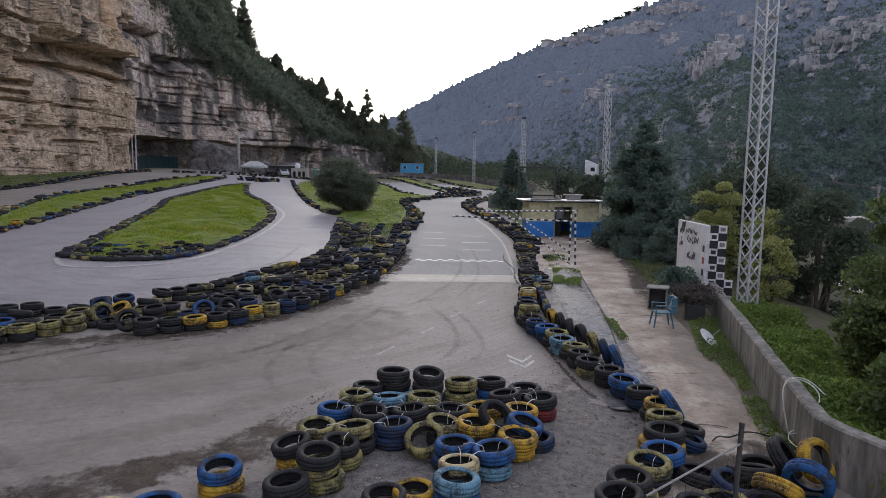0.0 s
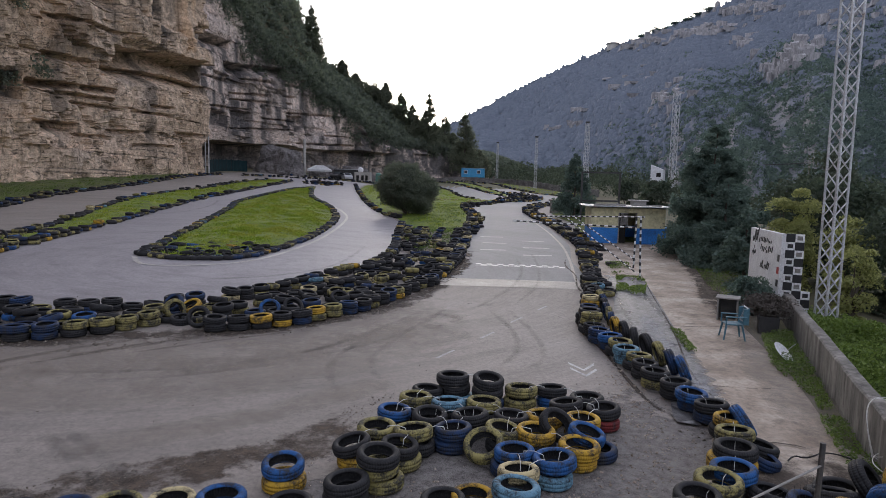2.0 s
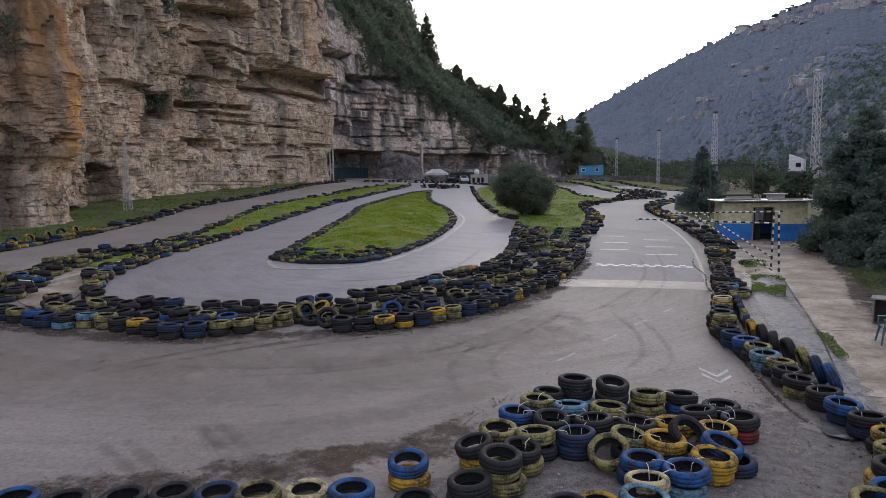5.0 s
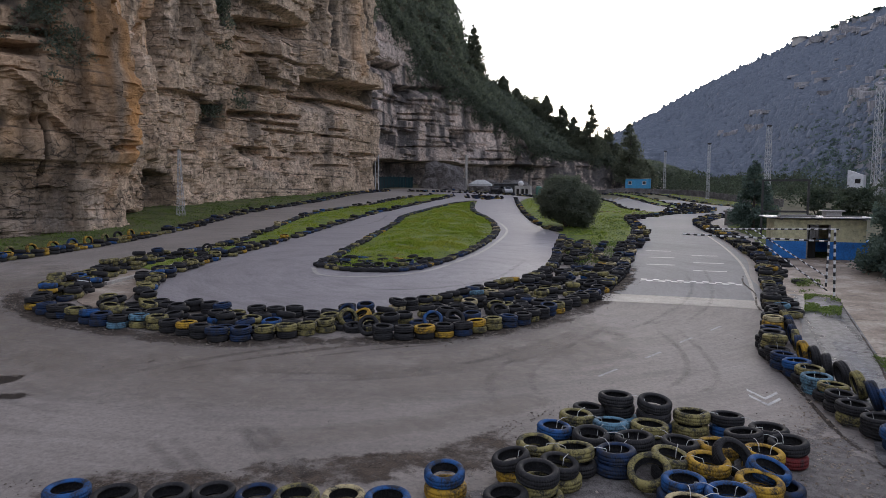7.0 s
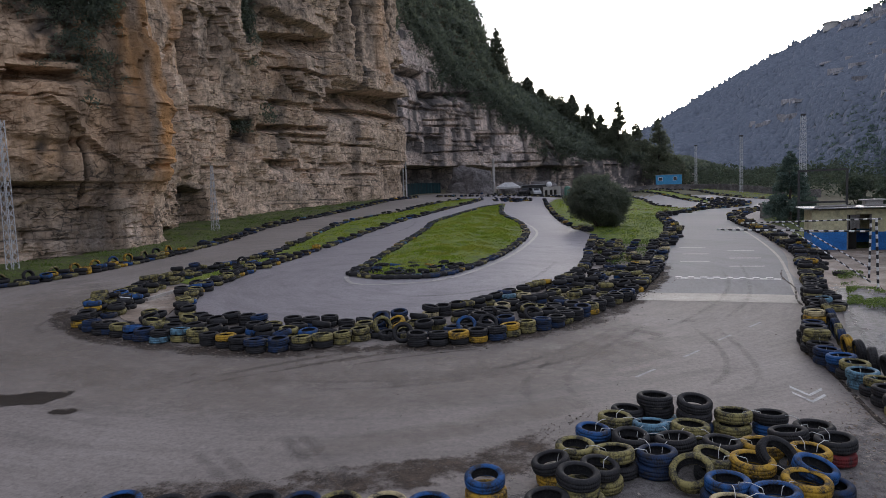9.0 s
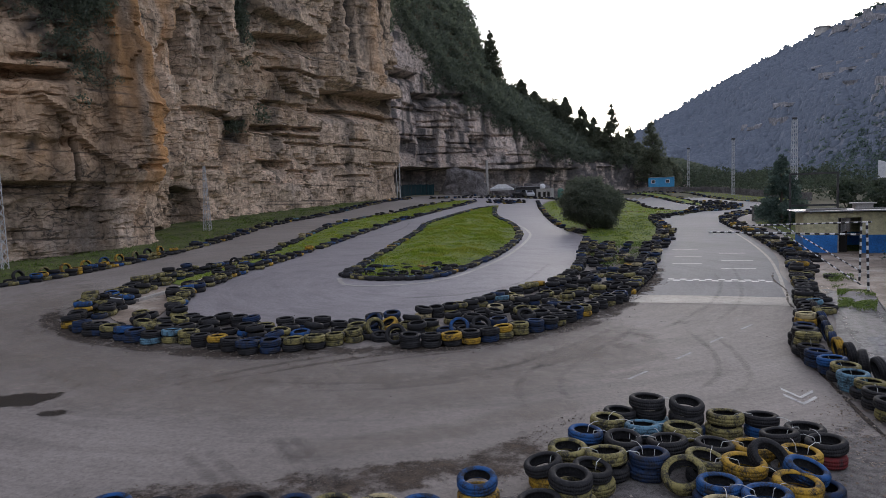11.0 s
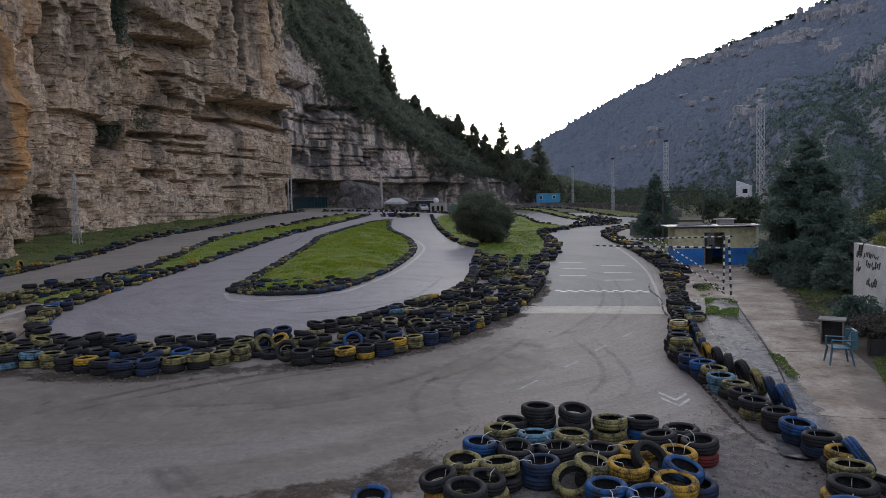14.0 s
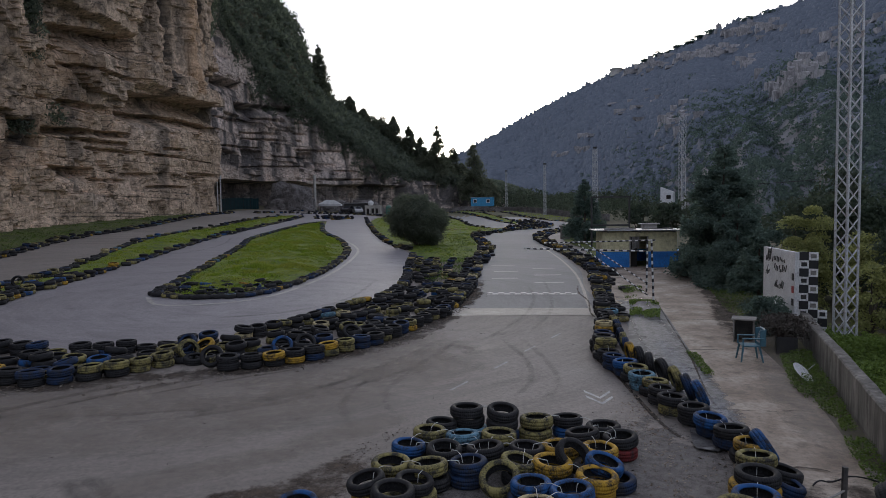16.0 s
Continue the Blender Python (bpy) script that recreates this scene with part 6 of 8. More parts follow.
def side_table():
    t = thing("side_table", "weathered grey box table with a closed dark body", "table", pose(7.0, 19.95, gz(7.0, 19.95) + 0.03, 0, 0, -22))
    bm = bmesh.new()
    box(bm, -0.34, 0.34, -0.30, 0.30, 0.68, 0.73, 0.01)
    part("top", bm, M["grey_wood"], t)
    for x in (-0.29, 0.25):
        bm = bmesh.new()
        box(bm, x, x + 0.04, -0.26, 0.26, 0, 0.68)
        part("side_panel", bm, M["grey_wood"], t)
    bm = bmesh.new()
    box(bm, -0.25, 0.25, 0.20, 0.24, 0, 0.68)
    part("back_panel", bm, M["dark_steel"], t)


def dish():
    d = thing("satellite_dish", "fallen white satellite dish lying in weeds", "satellite dish", Matrix.Translation((6.72, 15.4, gz(6.72, 15.4) + 0.22)) @ Vector((0.535, -0.46, 0.70)).to_track_quat("Z", "Y").to_matrix().to_4x4())
    bm = bmesh.new()
    rings = [(0.0, 0.0), (0.1, 0.006), (0.19, 0.022), (0.27, 0.05), (0.28, 0.045), (0.19, 0.012), (0.0, -0.01)]
    bmesh.ops.spin(bm, geom=[e for e in [bm.edges.new((a, b)) for a, b in zip(*(lambda q: (q, q[1:]))([bm.verts.new((r, 0, z)) for r, z in rings]))]], cent=(0, 0, 0), axis=(0, 0, 1), steps=28, angle=2 * math.pi)
    bmesh.ops.remove_doubles(bm, verts=bm.verts[:], dist=1e-4)
    bmesh.ops.recalc_face_normals(bm, faces=bm.faces[:])
    part("reflector", bm, M["white_sheet"], d)
    bm = bars([((0.3, 0, 0.06), (0.05, 0, 0.36))], 0.012)
    part("feed_arm", bm, M["galvanised"], d)


def gate():
    g = thing("barrier", "striped black and white boom barrier with tapes", "barrier", pose(0, 0, 0))

    def striped(name, a, b, r, n):
        a, b = Vector(a), Vector(b)
        bm = bmesh.new()
        rod(bm, a, b, r, None, 6)
        whole = part(name, bm, M["white_ink"], g)
        for i in range(0, n, 2):
            bm = bmesh.new()
            rod(bm, a.lerp(b, i / n), a.lerp(b, (i + 1) / n), r * 1.08, None, 6)
            part("black_stripe", bm, M["black_ink"], whole)

    z = gz(5.7, 27.5)
    striped("post", (5.95, 27.6, z), (5.85, 27.6, z + 2.75), 0.04, 18)
    striped("post", (5.65, 27.6, z + 0.5), (5.68, 27.6, z + 2.7), 0.035, 15)
    striped("boom", (6.0, 27.6, z + 2.72), (1.6, 33.5, z + 2.35), 0.03, 40)
    striped("boom", (5.7, 27.6, z + 2.25), (0.5, 31.5, z + 2.18), 0.035, 34)
    striped("tape", (5.7, 27.6, z + 0.35), (3.3, 33.0, z + 2.3), 0.028, 30)
    striped("tape", (5.7, 27.6, z + 0.85), (3.7, 33.0, z + 2.35), 0.028, 30)


def gantry():
    g = thing("billboard_frame", "empty black steel billboard frame on two posts", "frame", pose(7.2, 60, gz(9, 60)))
    for x in (0, 3.45):
        bm = bmesh.new()
        box(bm, x - 0.08, x + 0.08, -0.08, 0.08, -0.2, 4.8)
        part("post", bm, M["dark_steel"], g)
    for z in (2.1, 4.74):
        bm = bmesh.new()
        box(bm, -0.08, 3.53, -0.06, 0.06, z - 0.08, z + 0.08)
        part("crossbar", bm, M["dark_steel"], g)


def cabin():
    c = thing("site_cabin", "blue site cabin with a white window on a bank", "cabin", pose(-8.9, 176, 5.85))
    bm = bmesh.new()
    box(bm, -3.2, 3.2, -1.2, 1.2, 0.0, 2.5, 0.05)
    part("body", bm, M["container_blue"], c)
    for x in (-2.0, 1.6):
        bm = bmesh.new()
        box(bm, x - 0.5, x + 0.5, -1.26, -1.2, 1.0, 1.95)
        w = part("window", bm, M["white_ink"], c)
        bm = bmesh.new()
        box(bm, x - 0.4, x + 0.4, -1.28, -1.26, 1.08, 1.87)
        part("pane", bm, M["glass"], w)
    bm = bmesh.new()
    box(bm, 0.1, 0.9, -1.25, -1.2, 0.1, 2.1)
    part("door", bm, M["container_blue"], c)
    bm = bmesh.new()
    box(bm, -3.3, 3.3, -1.3, 1.3, 2.5, 2.6)
    part("roof", bm, M["iron_sheet"], c)


kiosk()
boundary_wall()
chequer_board()
chair()
side_table()
dish()
gate()
gantry()
cabin()
lattice_mast("lattice_mast", 9.50, 19.15, gz(9, 18.9) - 0.5, 18.0, 0.40, "tall galvanised lattice mast behind the wall", 0.035, near=True)
lattice_mast("lattice_mast", 28.4, 111, 4.0, 16.0, 0.8, "far galvanised lattice mast on the bank", 0.045, 1.1)
lattice_mast("lattice_mast", 15.1, 121, 1.5, 14.3, 0.9, "far floodlight mast on the circuit", 0.045, 1.3, 0.35, True)
lattice_mast("lattice_mast", 6.7, 141, 2.5, 12.0, 0.5, "slender far floodlight mast", 0.032, 1.2, 0.2, True)
lattice_mast("lattice_mast", -2.2, 171, 4.5, 10.6, 0.5, "slender far floodlight mast", 0.032, 1.2, 0.2, True)


def stone_house():
    h = thing("stone_house", "low grey stone farm building with a flat pale roof", "house", pose(36.5, 60, -1.2, 0, 0, -28))
    bm = bmesh.new()
    box(bm, -3.6, 3.6, -2, 2, -3.5, 2.0)
    part("wall", bm, M["wall"], h)
    bm = bmesh.new()
    box(bm, -3.9, 3.9, -2.3, 2.3, 2.0, 2.35)
    part("roof", bm, M["pale_slab"], h)
    bm = bmesh.new()
    box(bm, -0.8, 0.1, -2.03, -1.9, 0.1, 1.7)
    part("window", bm, M["dark_inside"], h)


def power_line():
    tops = []
    for x, y, z in ((41, 90, 8.2), (40.5, 58.5, 4.2), (30, 118, 9.5)):
        p = thing("power_pole", "weathered wooden power pole in the valley", "pole", pose(x, y, z))
        part("shaft", bars([((0, 0, -11), (0, 0, 0))], 0.12, 8), M["grey_wood"], p)
        bm = bmesh.new()
        box(bm, -0.7, 0.7, -0.05, 0.05, -0.35, -0.25)
        part("crossarm", bm, M["grey_wood"], p)
        tops.append((x, y, z))
    for (a, b) in ((tops[2], tops[0]), (tops[0], tops[1])):
        for k in (-0.6, 0.0, 0.6):
            pts = []
            for i in range(9):
                t = i / 8
                pts.append((a[0] + (b[0] - a[0]) * t + k, a[1] + (b[1] - a[1]) * t, a[2] + (b[2] - a[2]) * t - 0.3 - 1.2 * 4 * t * (1 - t) * 0.5))
            bm = bars(list(zip(pts, pts[1:])), 0.02, 4)
            me = bpy.data.meshes.new("power_cable")
            bm.to_mesh(me)
            bm.free()
            me.materials.append(M["dark_steel"])
            tagged(new("power_cable", me), "thin sagging power cable over the valley", "cable", "power cables")


def field_wall():
    c = spline([(-24, 174), (-12, 173), (-2, 170), (3.8, 159), (7.8, 146.5), (12.4, 131), (18, 119)], False, 2.4)
    w = thing("field_wall", "long low wall of grey weathered concrete panels", "wall", pose(0, 0, 0))
    for k, (p, q) in enumerate(zip(c, c[1:])):
        d = Vector(tuple(q - p))
        m = pose(p[0], p[1], min(gz(*p), gz(*q)) - 0.2, 0, 0, math.degrees(math.atan2(d.y, d.x)))
        bm = bmesh.new()
        box(bm, 0.01, d.length - 0.01, -0.08, 0.08, -0.8, 1.55 + 0.05 * math.sin(2.3 * k), 0.02)
        bm.transform(m)
        part("panel", bm, M["dark_rock"], w)


def concrete_block():
    z = gz(7, 74)
    w = thing("concrete_hut", "low grey concrete hut beside the fir", "hut", pose(7.3, 74.4, z, 0, 0, -8))
    bm = bmesh.new()
    box(bm, -1.9, 1.9, -1.0, 1.0, -0.2, 1.45, 0.03)
    part("walls", bm, M["wall"], w)
    bm = bmesh.new()
    box(bm, -2.05, 2.05, -1.15, 1.15, 1.45, 1.58, 0.02)
    part("roof", bm, M["wall"], w)


concrete_block()
field_wall()
stone_house()
power_line()


# ---- trees and plants ----
def ground_at(x, y):
    return float(ground_z(np.float64(x), np.float64(y)))


def trunk_mesh(path, r0, r1, seg=8):
    """A tapered trunk along a bent path."""
    bm = bmesh.new()
    rings = []
    for k, p in enumerate(path):
        r = r0 + (r1 - r0) * k / (len(path) - 1)
        rings.append([bm.verts.new(Vector(p) + Vector((math.cos(a) * r, math.sin(a) * r, 0))) for a in (i * 2 * math.pi / seg for i in range(seg))])
    for a, b in zip(rings, rings[1:]):
        for i in range(seg):
            bm.faces.new((a[i], a[(i + 1) % seg], b[(i + 1) % seg], b[i]))
    return bm


def conifer_parts(h, r, n, leaf, seed, sparse=0.0, bare=0.06, fluff=0.05):
    g = np.random.default_rng(seed)
    nb = int(50 + h * 10)
    bt = bare + (1 - bare) * np.sort(g.uniform(0, 1, nb)) ** 0.9
    ba = g.uniform(0, 6.283, nb)
    bl = r * (1 - bt) ** 0.75 * g.uniform(0.55, 1.15, nb) + 0.05 * r
    if sparse:
        bl *= np.where(g.uniform(0, 1, nb) < sparse, 0.25, 1.0)
    w = bl ** 1.3
    i = g.choice(nb, n, p=w / w.sum())
    s = g.uniform(0.08, 1, n) ** 0.65
    L = bl[i] * s
    side = g.normal(0, 0.13, n) * (0.3 + L)
    x = np.cos(ba[i]) * L - np.sin(ba[i]) * side
    y = np.sin(ba[i]) * L + np.cos(ba[i]) * side
    z = bt[i] * h - 0.16 * L + 0.10 * L * s ** 2 + g.normal(0, fluff, n) * (0.4 + L)
    p = np.stack([x, y, np.clip(z, 0.05, h * 1.02)], 1)
    return leaf_quads(p, leaf, g, 0.45)


def conifer(name, x, y, h, r, n, leaf, seed, label, z=None, mat="pine", sparse=0.0, bare=0.06, group="", fluff=0.05):
    z = ground_at(x, y) if z is None else z
    t = thing(name, label, "tree", pose(x, y, z - 0.1), group)
    g = random.Random(seed)
    path = [(g.gauss(0, 0.01) * h * k / 6, g.gauss(0, 0.01) * h * k / 6, h * 0.97 * k / 6) for k in range(7)]
    part("trunk", trunk_mesh(path, 0.022 * h + 0.03, 0.012, 7), M["bark"], t, shade=True)
    v, f = conifer_parts(h, r, n, leaf, seed, sparse, bare, fluff)
    ob = new("crown", mesh_of("crown", v, f, M[mat]))
    ob.parent = t
    return t


def broadleaf(name, x, y, h, w, n, leaf, seed, label, mat="shrub", z=None, category="shrub", lean=(0, 0), low=-0.22, clump=0.36, stems=3, group=""):
    """Stems that fork from the foot, and leaves in many uneven clumps."""
    z = ground_at(x, y) if z is None else z
    t = thing(name, label, category, pose(x, y, z - 0.1), group)
    g = np.random.default_rng(seed)
    nc = 34
    d = g.normal(size=(nc, 3))
    d /= np.linalg.norm(d, axis=1)[:, None]
    rad = g.uniform(0.25, 0.80, nc) ** 0.6
    c = d * rad[:, None] * np.array([w / 2, w / 2, h * (1 - low) / 2]) * 0.85
    c[:, 2] += h * (1 + low) / 2
    c[:, 0] += lean[0] * c[:, 2] / h
    c[:, 1] += lean[1] * c[:, 2] / h
    bm = bmesh.new()
    for k in g.choice(nc, min(nc, 5 + stems * 2), False):
        a = Vector((g.normal(0, 0.05 * w), g.normal(0, 0.05 * w), 0))
        m = Vector((c[k, 0] * 0.35, c[k, 1] * 0.35, c[k, 2] * 0.55))
        rod(bm, a, m, 0.010 * h + 0.012, 0.007 * h + 0.006, 6)
        rod(bm, m, tuple(c[k]), 0.007 * h + 0.006, 0.004, 5)
    part("stem", bm, M["bark"], t)
    cr = clump * w * g.uniform(0.55, 1.15, nc) * 0.62
    v, f = clumps(c, cr, max(3, n // nc), leaf, g, 0.8)
    ob = new("crown", mesh_of("crown", v, f, M[mat]))
    ob.parent = t
    return t


def weeds(name, outline, number, height, label, seed, mat="weed", surf=None, gaps=-0.35):
    """Leafy low weeds over a plan outline, one sheet of many small leaves."""
    g = np.random.default_rng(seed)
    o = np.asarray(outline, float)
    xy = g.uniform(o.min(0), o.max(0), (number * 4, 2))
    xy = xy[inside(o, xy[:, 0], xy[:, 1])]
    xy = xy[(fbm(xy[:, 0] * 1.3, xy[:, 1] * 1.3, 4, seed, 0.65) > gaps)][:number]
    zz = (surf or ground_z)(xy[:, 0], xy[:, 1])
    hh = height * (0.25 + 0.75 * np.clip(0.5 + fbm(xy[:, 0] * 0.9, xy[:, 1] * 0.9, 3, seed + 1), 0, 1.2))
    p = np.c_[xy, zz + 0.02 + hh * g.uniform(0, 1, len(xy)) ** 0.7]
    v, f = leaf_quads(p, np.clip(height * 0.2, 0.05, 0.08), g, 0.3)
    return tagged(new(name, mesh_of(name, v, f, M[mat])), label, "weeds", kind="stuff")


# conifers between the apron and the valley
conifer("cedar_tree", 11.3, 35.5, 7.4, 3.3, 80000, 0.15, 101, "dark green conifer with drooping tiers by the apron", gz(11.3, 35.5), group="apron conifers", fluff=0.075)
conifer("cedar_tree", 12.1, 38.8, 6.7, 2.8, 60000, 0.15, 102, "dark green conifer with drooping tiers by the apron", gz(12.1, 38.8), group="apron conifers", fluff=0.075)
conifer("cedar_tree", 11.0, 32.4, 4.6, 2.2, 46000, 0.13, 103, "smaller dark conifer by the apron", gz(10.4, 29), group="apron conifers", fluff=0.075)
conifer("cedar_tree", 12.6, 41.0, 5.2, 2.2, 34000, 0.15, 104, "dark conifer leaning over the kiosk", gz(10.8, 40), group="apron conifers", fluff=0.075)
conifer("cedar_tree", 9.9, 26.6, 3.4, 1.5, 12000, 0.14, 105, "young dark conifer behind the white hoarding", gz(10.9, 25.2), group="apron conifers", fluff=0.075)
broadleaf("shrub", 8.05, 21.2, 1.45, 1.5, 9000, 0.10, 106, "dense dark evergreen shrub before the hoarding", "pine", gz(8.9, 21.6))
conifer("fir_tree", 7.2, 66.0, 6.7, 2.5, 30000, 0.18, 107, "dark pointed fir beside the tyre wall", gz(7.2, 66), fluff=0.10)
broadleaf("round_tree", 14.5, 76, 5.2, 3.6, 5000, 0.28, 108, "broad dark evergreen tree beyond the billboard frame", "scrub", gz(14.5, 76), "tree")
broadleaf("round_tree", 22, 92, 5.6, 5.5, 6000, 0.4, 109, "broad dark evergreen tree beyond the billboard frame", "scrub", gz(20, 92) - 1, "tree")
def leaning_bush():
    t = thing("leaning_bush", "large dense dark bush leaning over the track", "bush", pose(-9.0, 58.8, gz(-9.0, 58.8) - 0.1))
    g = np.random.default_rng(110)
    n = 100000
    d = g.normal(size=(n, 3))
    d /= np.linalg.norm(d, axis=1)[:, None]
    lump = 1 + 0.30 * fbm(d[:, 0] * 1.9 + 5, d[:, 2] * 1.9 + d[:, 1] * 1.3, 3, 310) + 0.22 * fbm(d[:, 0] * 5 + 9, d[:, 2] * 5 + d[:, 1] * 4, 3, 311)
    deep = fbm(d[:, 0] * 3.4 + 2, d[:, 2] * 3.4 - d[:, 1] * 2.6, 3, 312)
    r = (1.0 + 0.06 * g.normal(size=n) - (0.40 - 0.2 * smooth(-0.1, 0.3, deep)) * g.uniform(0, 1, n)) * lump
    p = d * r[:, None] * np.array([2.65, 2.6, 2.15])
    p[:, 2] += 2.75
    p[:, 0] += -0.15 - 0.9 * smooth(1.0, 5.0, p[:, 2]) * 0.5 + 0.5 * smooth(2.5, 0, p[:, 2])
    p = p[p[:, 2] > 0.15]
    bm = bmesh.new()
    for k in range(9):
        a = 0.7 * k
        rod(bm, (0.25 * math.cos(a), 0.25 * math.sin(a), 0), (0.9 * math.cos(a), 0.9 * math.sin(a), 1.6), 0.07, 0.045, 6)
        rod(bm, (0.9 * math.cos(a), 0.9 * math.sin(a), 1.6), (1.7 * math.cos(a + 0.2) - 0.4, 1.6 * math.sin(a + 0.2), 3.4), 0.045, 0.015, 5)
    part("stem", bm, M["bark"], t)
    v, f = leaf_quads(p, 0.155, g)
    ob = new("crown", mesh_of("crown", v, f, M["bush_leaf"]))
    ob.parent = t


leaning_bush()
# shrubs past the boundary wall
for k, (x, y, h, w, n, lf, mt, lab) in enumerate((
        (10.4, 13.2, 5.2, 3.2, 19000, 0.14, "shrub", "leafy shrub with yellowing leaf tips"),
        (9.3, 10.6, 3.9, 2.4, 14000, 0.12, "shrub", "leafy shrub with yellowing leaf tips"),
        (8.7, 12.0, 2.6, 1.9, 10000, 0.11, "shrub", "dark leafy shrub close behind the wall"),
        (7.3, 9.4, 2.2, 1.6, 6000, 0.12, "shrub", "dark leafy shrub close behind the wall"),
        (12.7, 16.2, 4.6, 3.0, 14000, 0.14, "shrub", "leafy shrub with yellowing leaf tips"),
        (8.3, 7.6, 3.6, 2.4, 8000, 0.15, "shrub", "leafy shrub with yellowing leaf tips"),
        (11.5, 26.4, 5.0, 2.4, 15000, 0.10, "yellow_leaf", "pale yellow-green shrub beside the hoarding"),
        (12.5, 24.0, 3.8, 2.0, 12000, 0.10, "yellow_leaf", "pale yellow-green shrub beside the hoarding"),
        (11.4, 21.4, 3.4, 1.8, 4200, 0.10, "yellow_leaf", "pale yellow-green shrub below the wall"),
        (13.6, 22.4, 5.4, 3.6, 12000, 0.15, "scrub", "dark evergreen tree below the wall"),
        (14.0, 28.0, 6.4, 4.8, 12000, 0.19, "scrub", "dark evergreen tree below the wall"),
        (19.2, 22.6, 5.6, 4.4, 12000, 0.18, "scrub", "dark evergreen tree below the wall"),
        (16.4, 33.0, 5.6, 5.0, 10000, 0.22, "scrub", "dark evergreen tree in the valley"),
        (18.0, 38.0, 7.0, 5.5, 10000, 0.24, "scrub", "dark evergreen tree in the valley"))):
    broadleaf("shrub" if mt != "scrub" else "valley_tree", x, y, h, w, n, lf, 120 + k, lab, mt, None, "shrub" if mt != "scrub" else "tree")
broadleaf("thorn_bush", 7.75, 18.8, 0.7, 1.5, 3500, 0.08, 140, "dry leafless thorn bush in a planter at the wall's end", "dry_twig", gz(7.9, 18.9) + 0.5, clump=0.4)


def planter():
    p = thing("planter", "dark rectangular planter box holding a thorn bush", "planter", pose(7.75, 18.8, gz(7.75, 18.8), 0, 0, 70))
    bm = bmesh.new()
    for x0, x1, y0, y1 in ((-0.6, 0.6, -0.27, -0.23), (-0.6, 0.6, 0.23, 0.27), (-0.6, -0.56, -0.23, 0.23), (0.56, 0.6, -0.23, 0.23)):
        box(bm, x0, x1, y0, y1, 0, 0.5, 0.008)
    part("sides", bm, M["dark_steel"], p)
    bm = bmesh.new()
    box(bm, -0.56, 0.56, -0.23, 0.23, 0.0, 0.42)
    part("soil", bm, M["dirt"], p, "dry brown soil")


planter()

# the trees of the cliff end and the skyline
for k, (a, d, el, h, r) in enumerate(((-17.45, 190, 10.6, 14.5, 2.4), (-14.75, 200, 9.0, 5.5, 1.8), (-12.74, 200, 7.0, 7.5, 4.2), (-10.92, 198, 6.4, 8.5, 2.2), (-9.56, 198, 5.2, 9.5, 2.3), (-8.5, 196, 4.6, 8.0, 2.0), (-13.6, 200, 8.2, 4.5, 1.8), (-11.7, 200, 7.0, 5.5, 2.4),
                                      (-7.0, 186, 2.6, 17.5, 2.6), (-5.55, 197, 2.2, 13.0, 3.2), (-3.7, 184, 0.9, 17.5, 3.6), (-4.8, 198, 2.0, 9, 3.4), (-6.4, 192, 2.4, 10, 3.6), (-2.4, 190, 0.4, 9, 3.2), (-8.0, 190, 3.0, 10, 3.4), (-7.5, 192, 2.6, 8, 3.2))):
    x, y = d * math.sin(radians(a)), d * math.cos(radians(a))
    if k in (2, 7):
        broadleaf("round_pine", x, y, h, r * 2.0, 4200, 0.5, 160 + k, "round-topped dark pine on the skyline above the cliff", "sky_pine", EYE + d * math.tan(radians(el)), "tree", (r * 0.4, 0), -0.25, 0.34, group="skyline pines")
        continue
    conifer("pine_tree", x, y, h, r * 1.6, 11000, 0.52, 160 + k, "tall dark pine on the skyline above the cliff" if el > 2.5 else "tall dark pine at the cliff's end", EYE + d * math.tan(radians(el)), "sky_pine", 0.35, 0.06, "skyline pines", 0.16)

# flat-topped pines and a round tower on the far crest
for k, (a, h) in enumerate(((11.4, 5.5), (12.6, 6.0), (13.2, 5.0), (14.1, 6.5), (14.9, 6.0), (15.8, 6.5), (16.7, 6.0), (19.5, 5), (20.8, 5))):
    x, y, z = slope_point(np.interp(radians(a), az, np.arange(NA)), 0.985)
    t = thing("umbrella_pine", "flat-topped dark umbrella pine on the far crest", "tree", pose(x, y, z - 3.2), "crest pines")
    part("trunk", trunk_mesh([(0, 0, 0), (0.3, 0, h * 0.4), (0.1, 0, h * 0.8)], 0.45, 0.25, 6), M["bark"], t)
    gg = np.random.default_rng(300 + k)
    cc = np.c_[gg.normal(0, 2.8, 11), gg.normal(0, 1.8, 11), h * 0.8 + gg.uniform(-0.5, 0.5, 11)]
    v, f = clumps(cc, np.full(11, 2.3), 90, 0.9, gg, 0.5)
    ob = new("crown", mesh_of("crown", v, f, M["near_scrub"]))
    ob.parent = t


def crest_tower():
    x, y, z = slope_point(np.interp(radians(8.9), az, np.arange(NA)), 0.97)
    t = thing("water_tower", "round pale tower house on the far crest", "tower", pose(x, y, z - 1))
    bm = bmesh.new()
    bmesh.ops.create_cone(bm, cap_ends=True, segments=20, radius1=5.2, radius2=5.2, depth=6.0, matrix=pose(0, 0, 3.0))
    part("wall", bm, M["pale_slab"], t)
    bm = bmesh.new()
    bmesh.ops.create_cone(bm, cap_ends=True, segments=20, radius1=6.2, radius2=5.8, depth=0.8, matrix=pose(0, 0, 6.4))
    part("roof", bm, M["pale_slab"], t)


crest_tower()


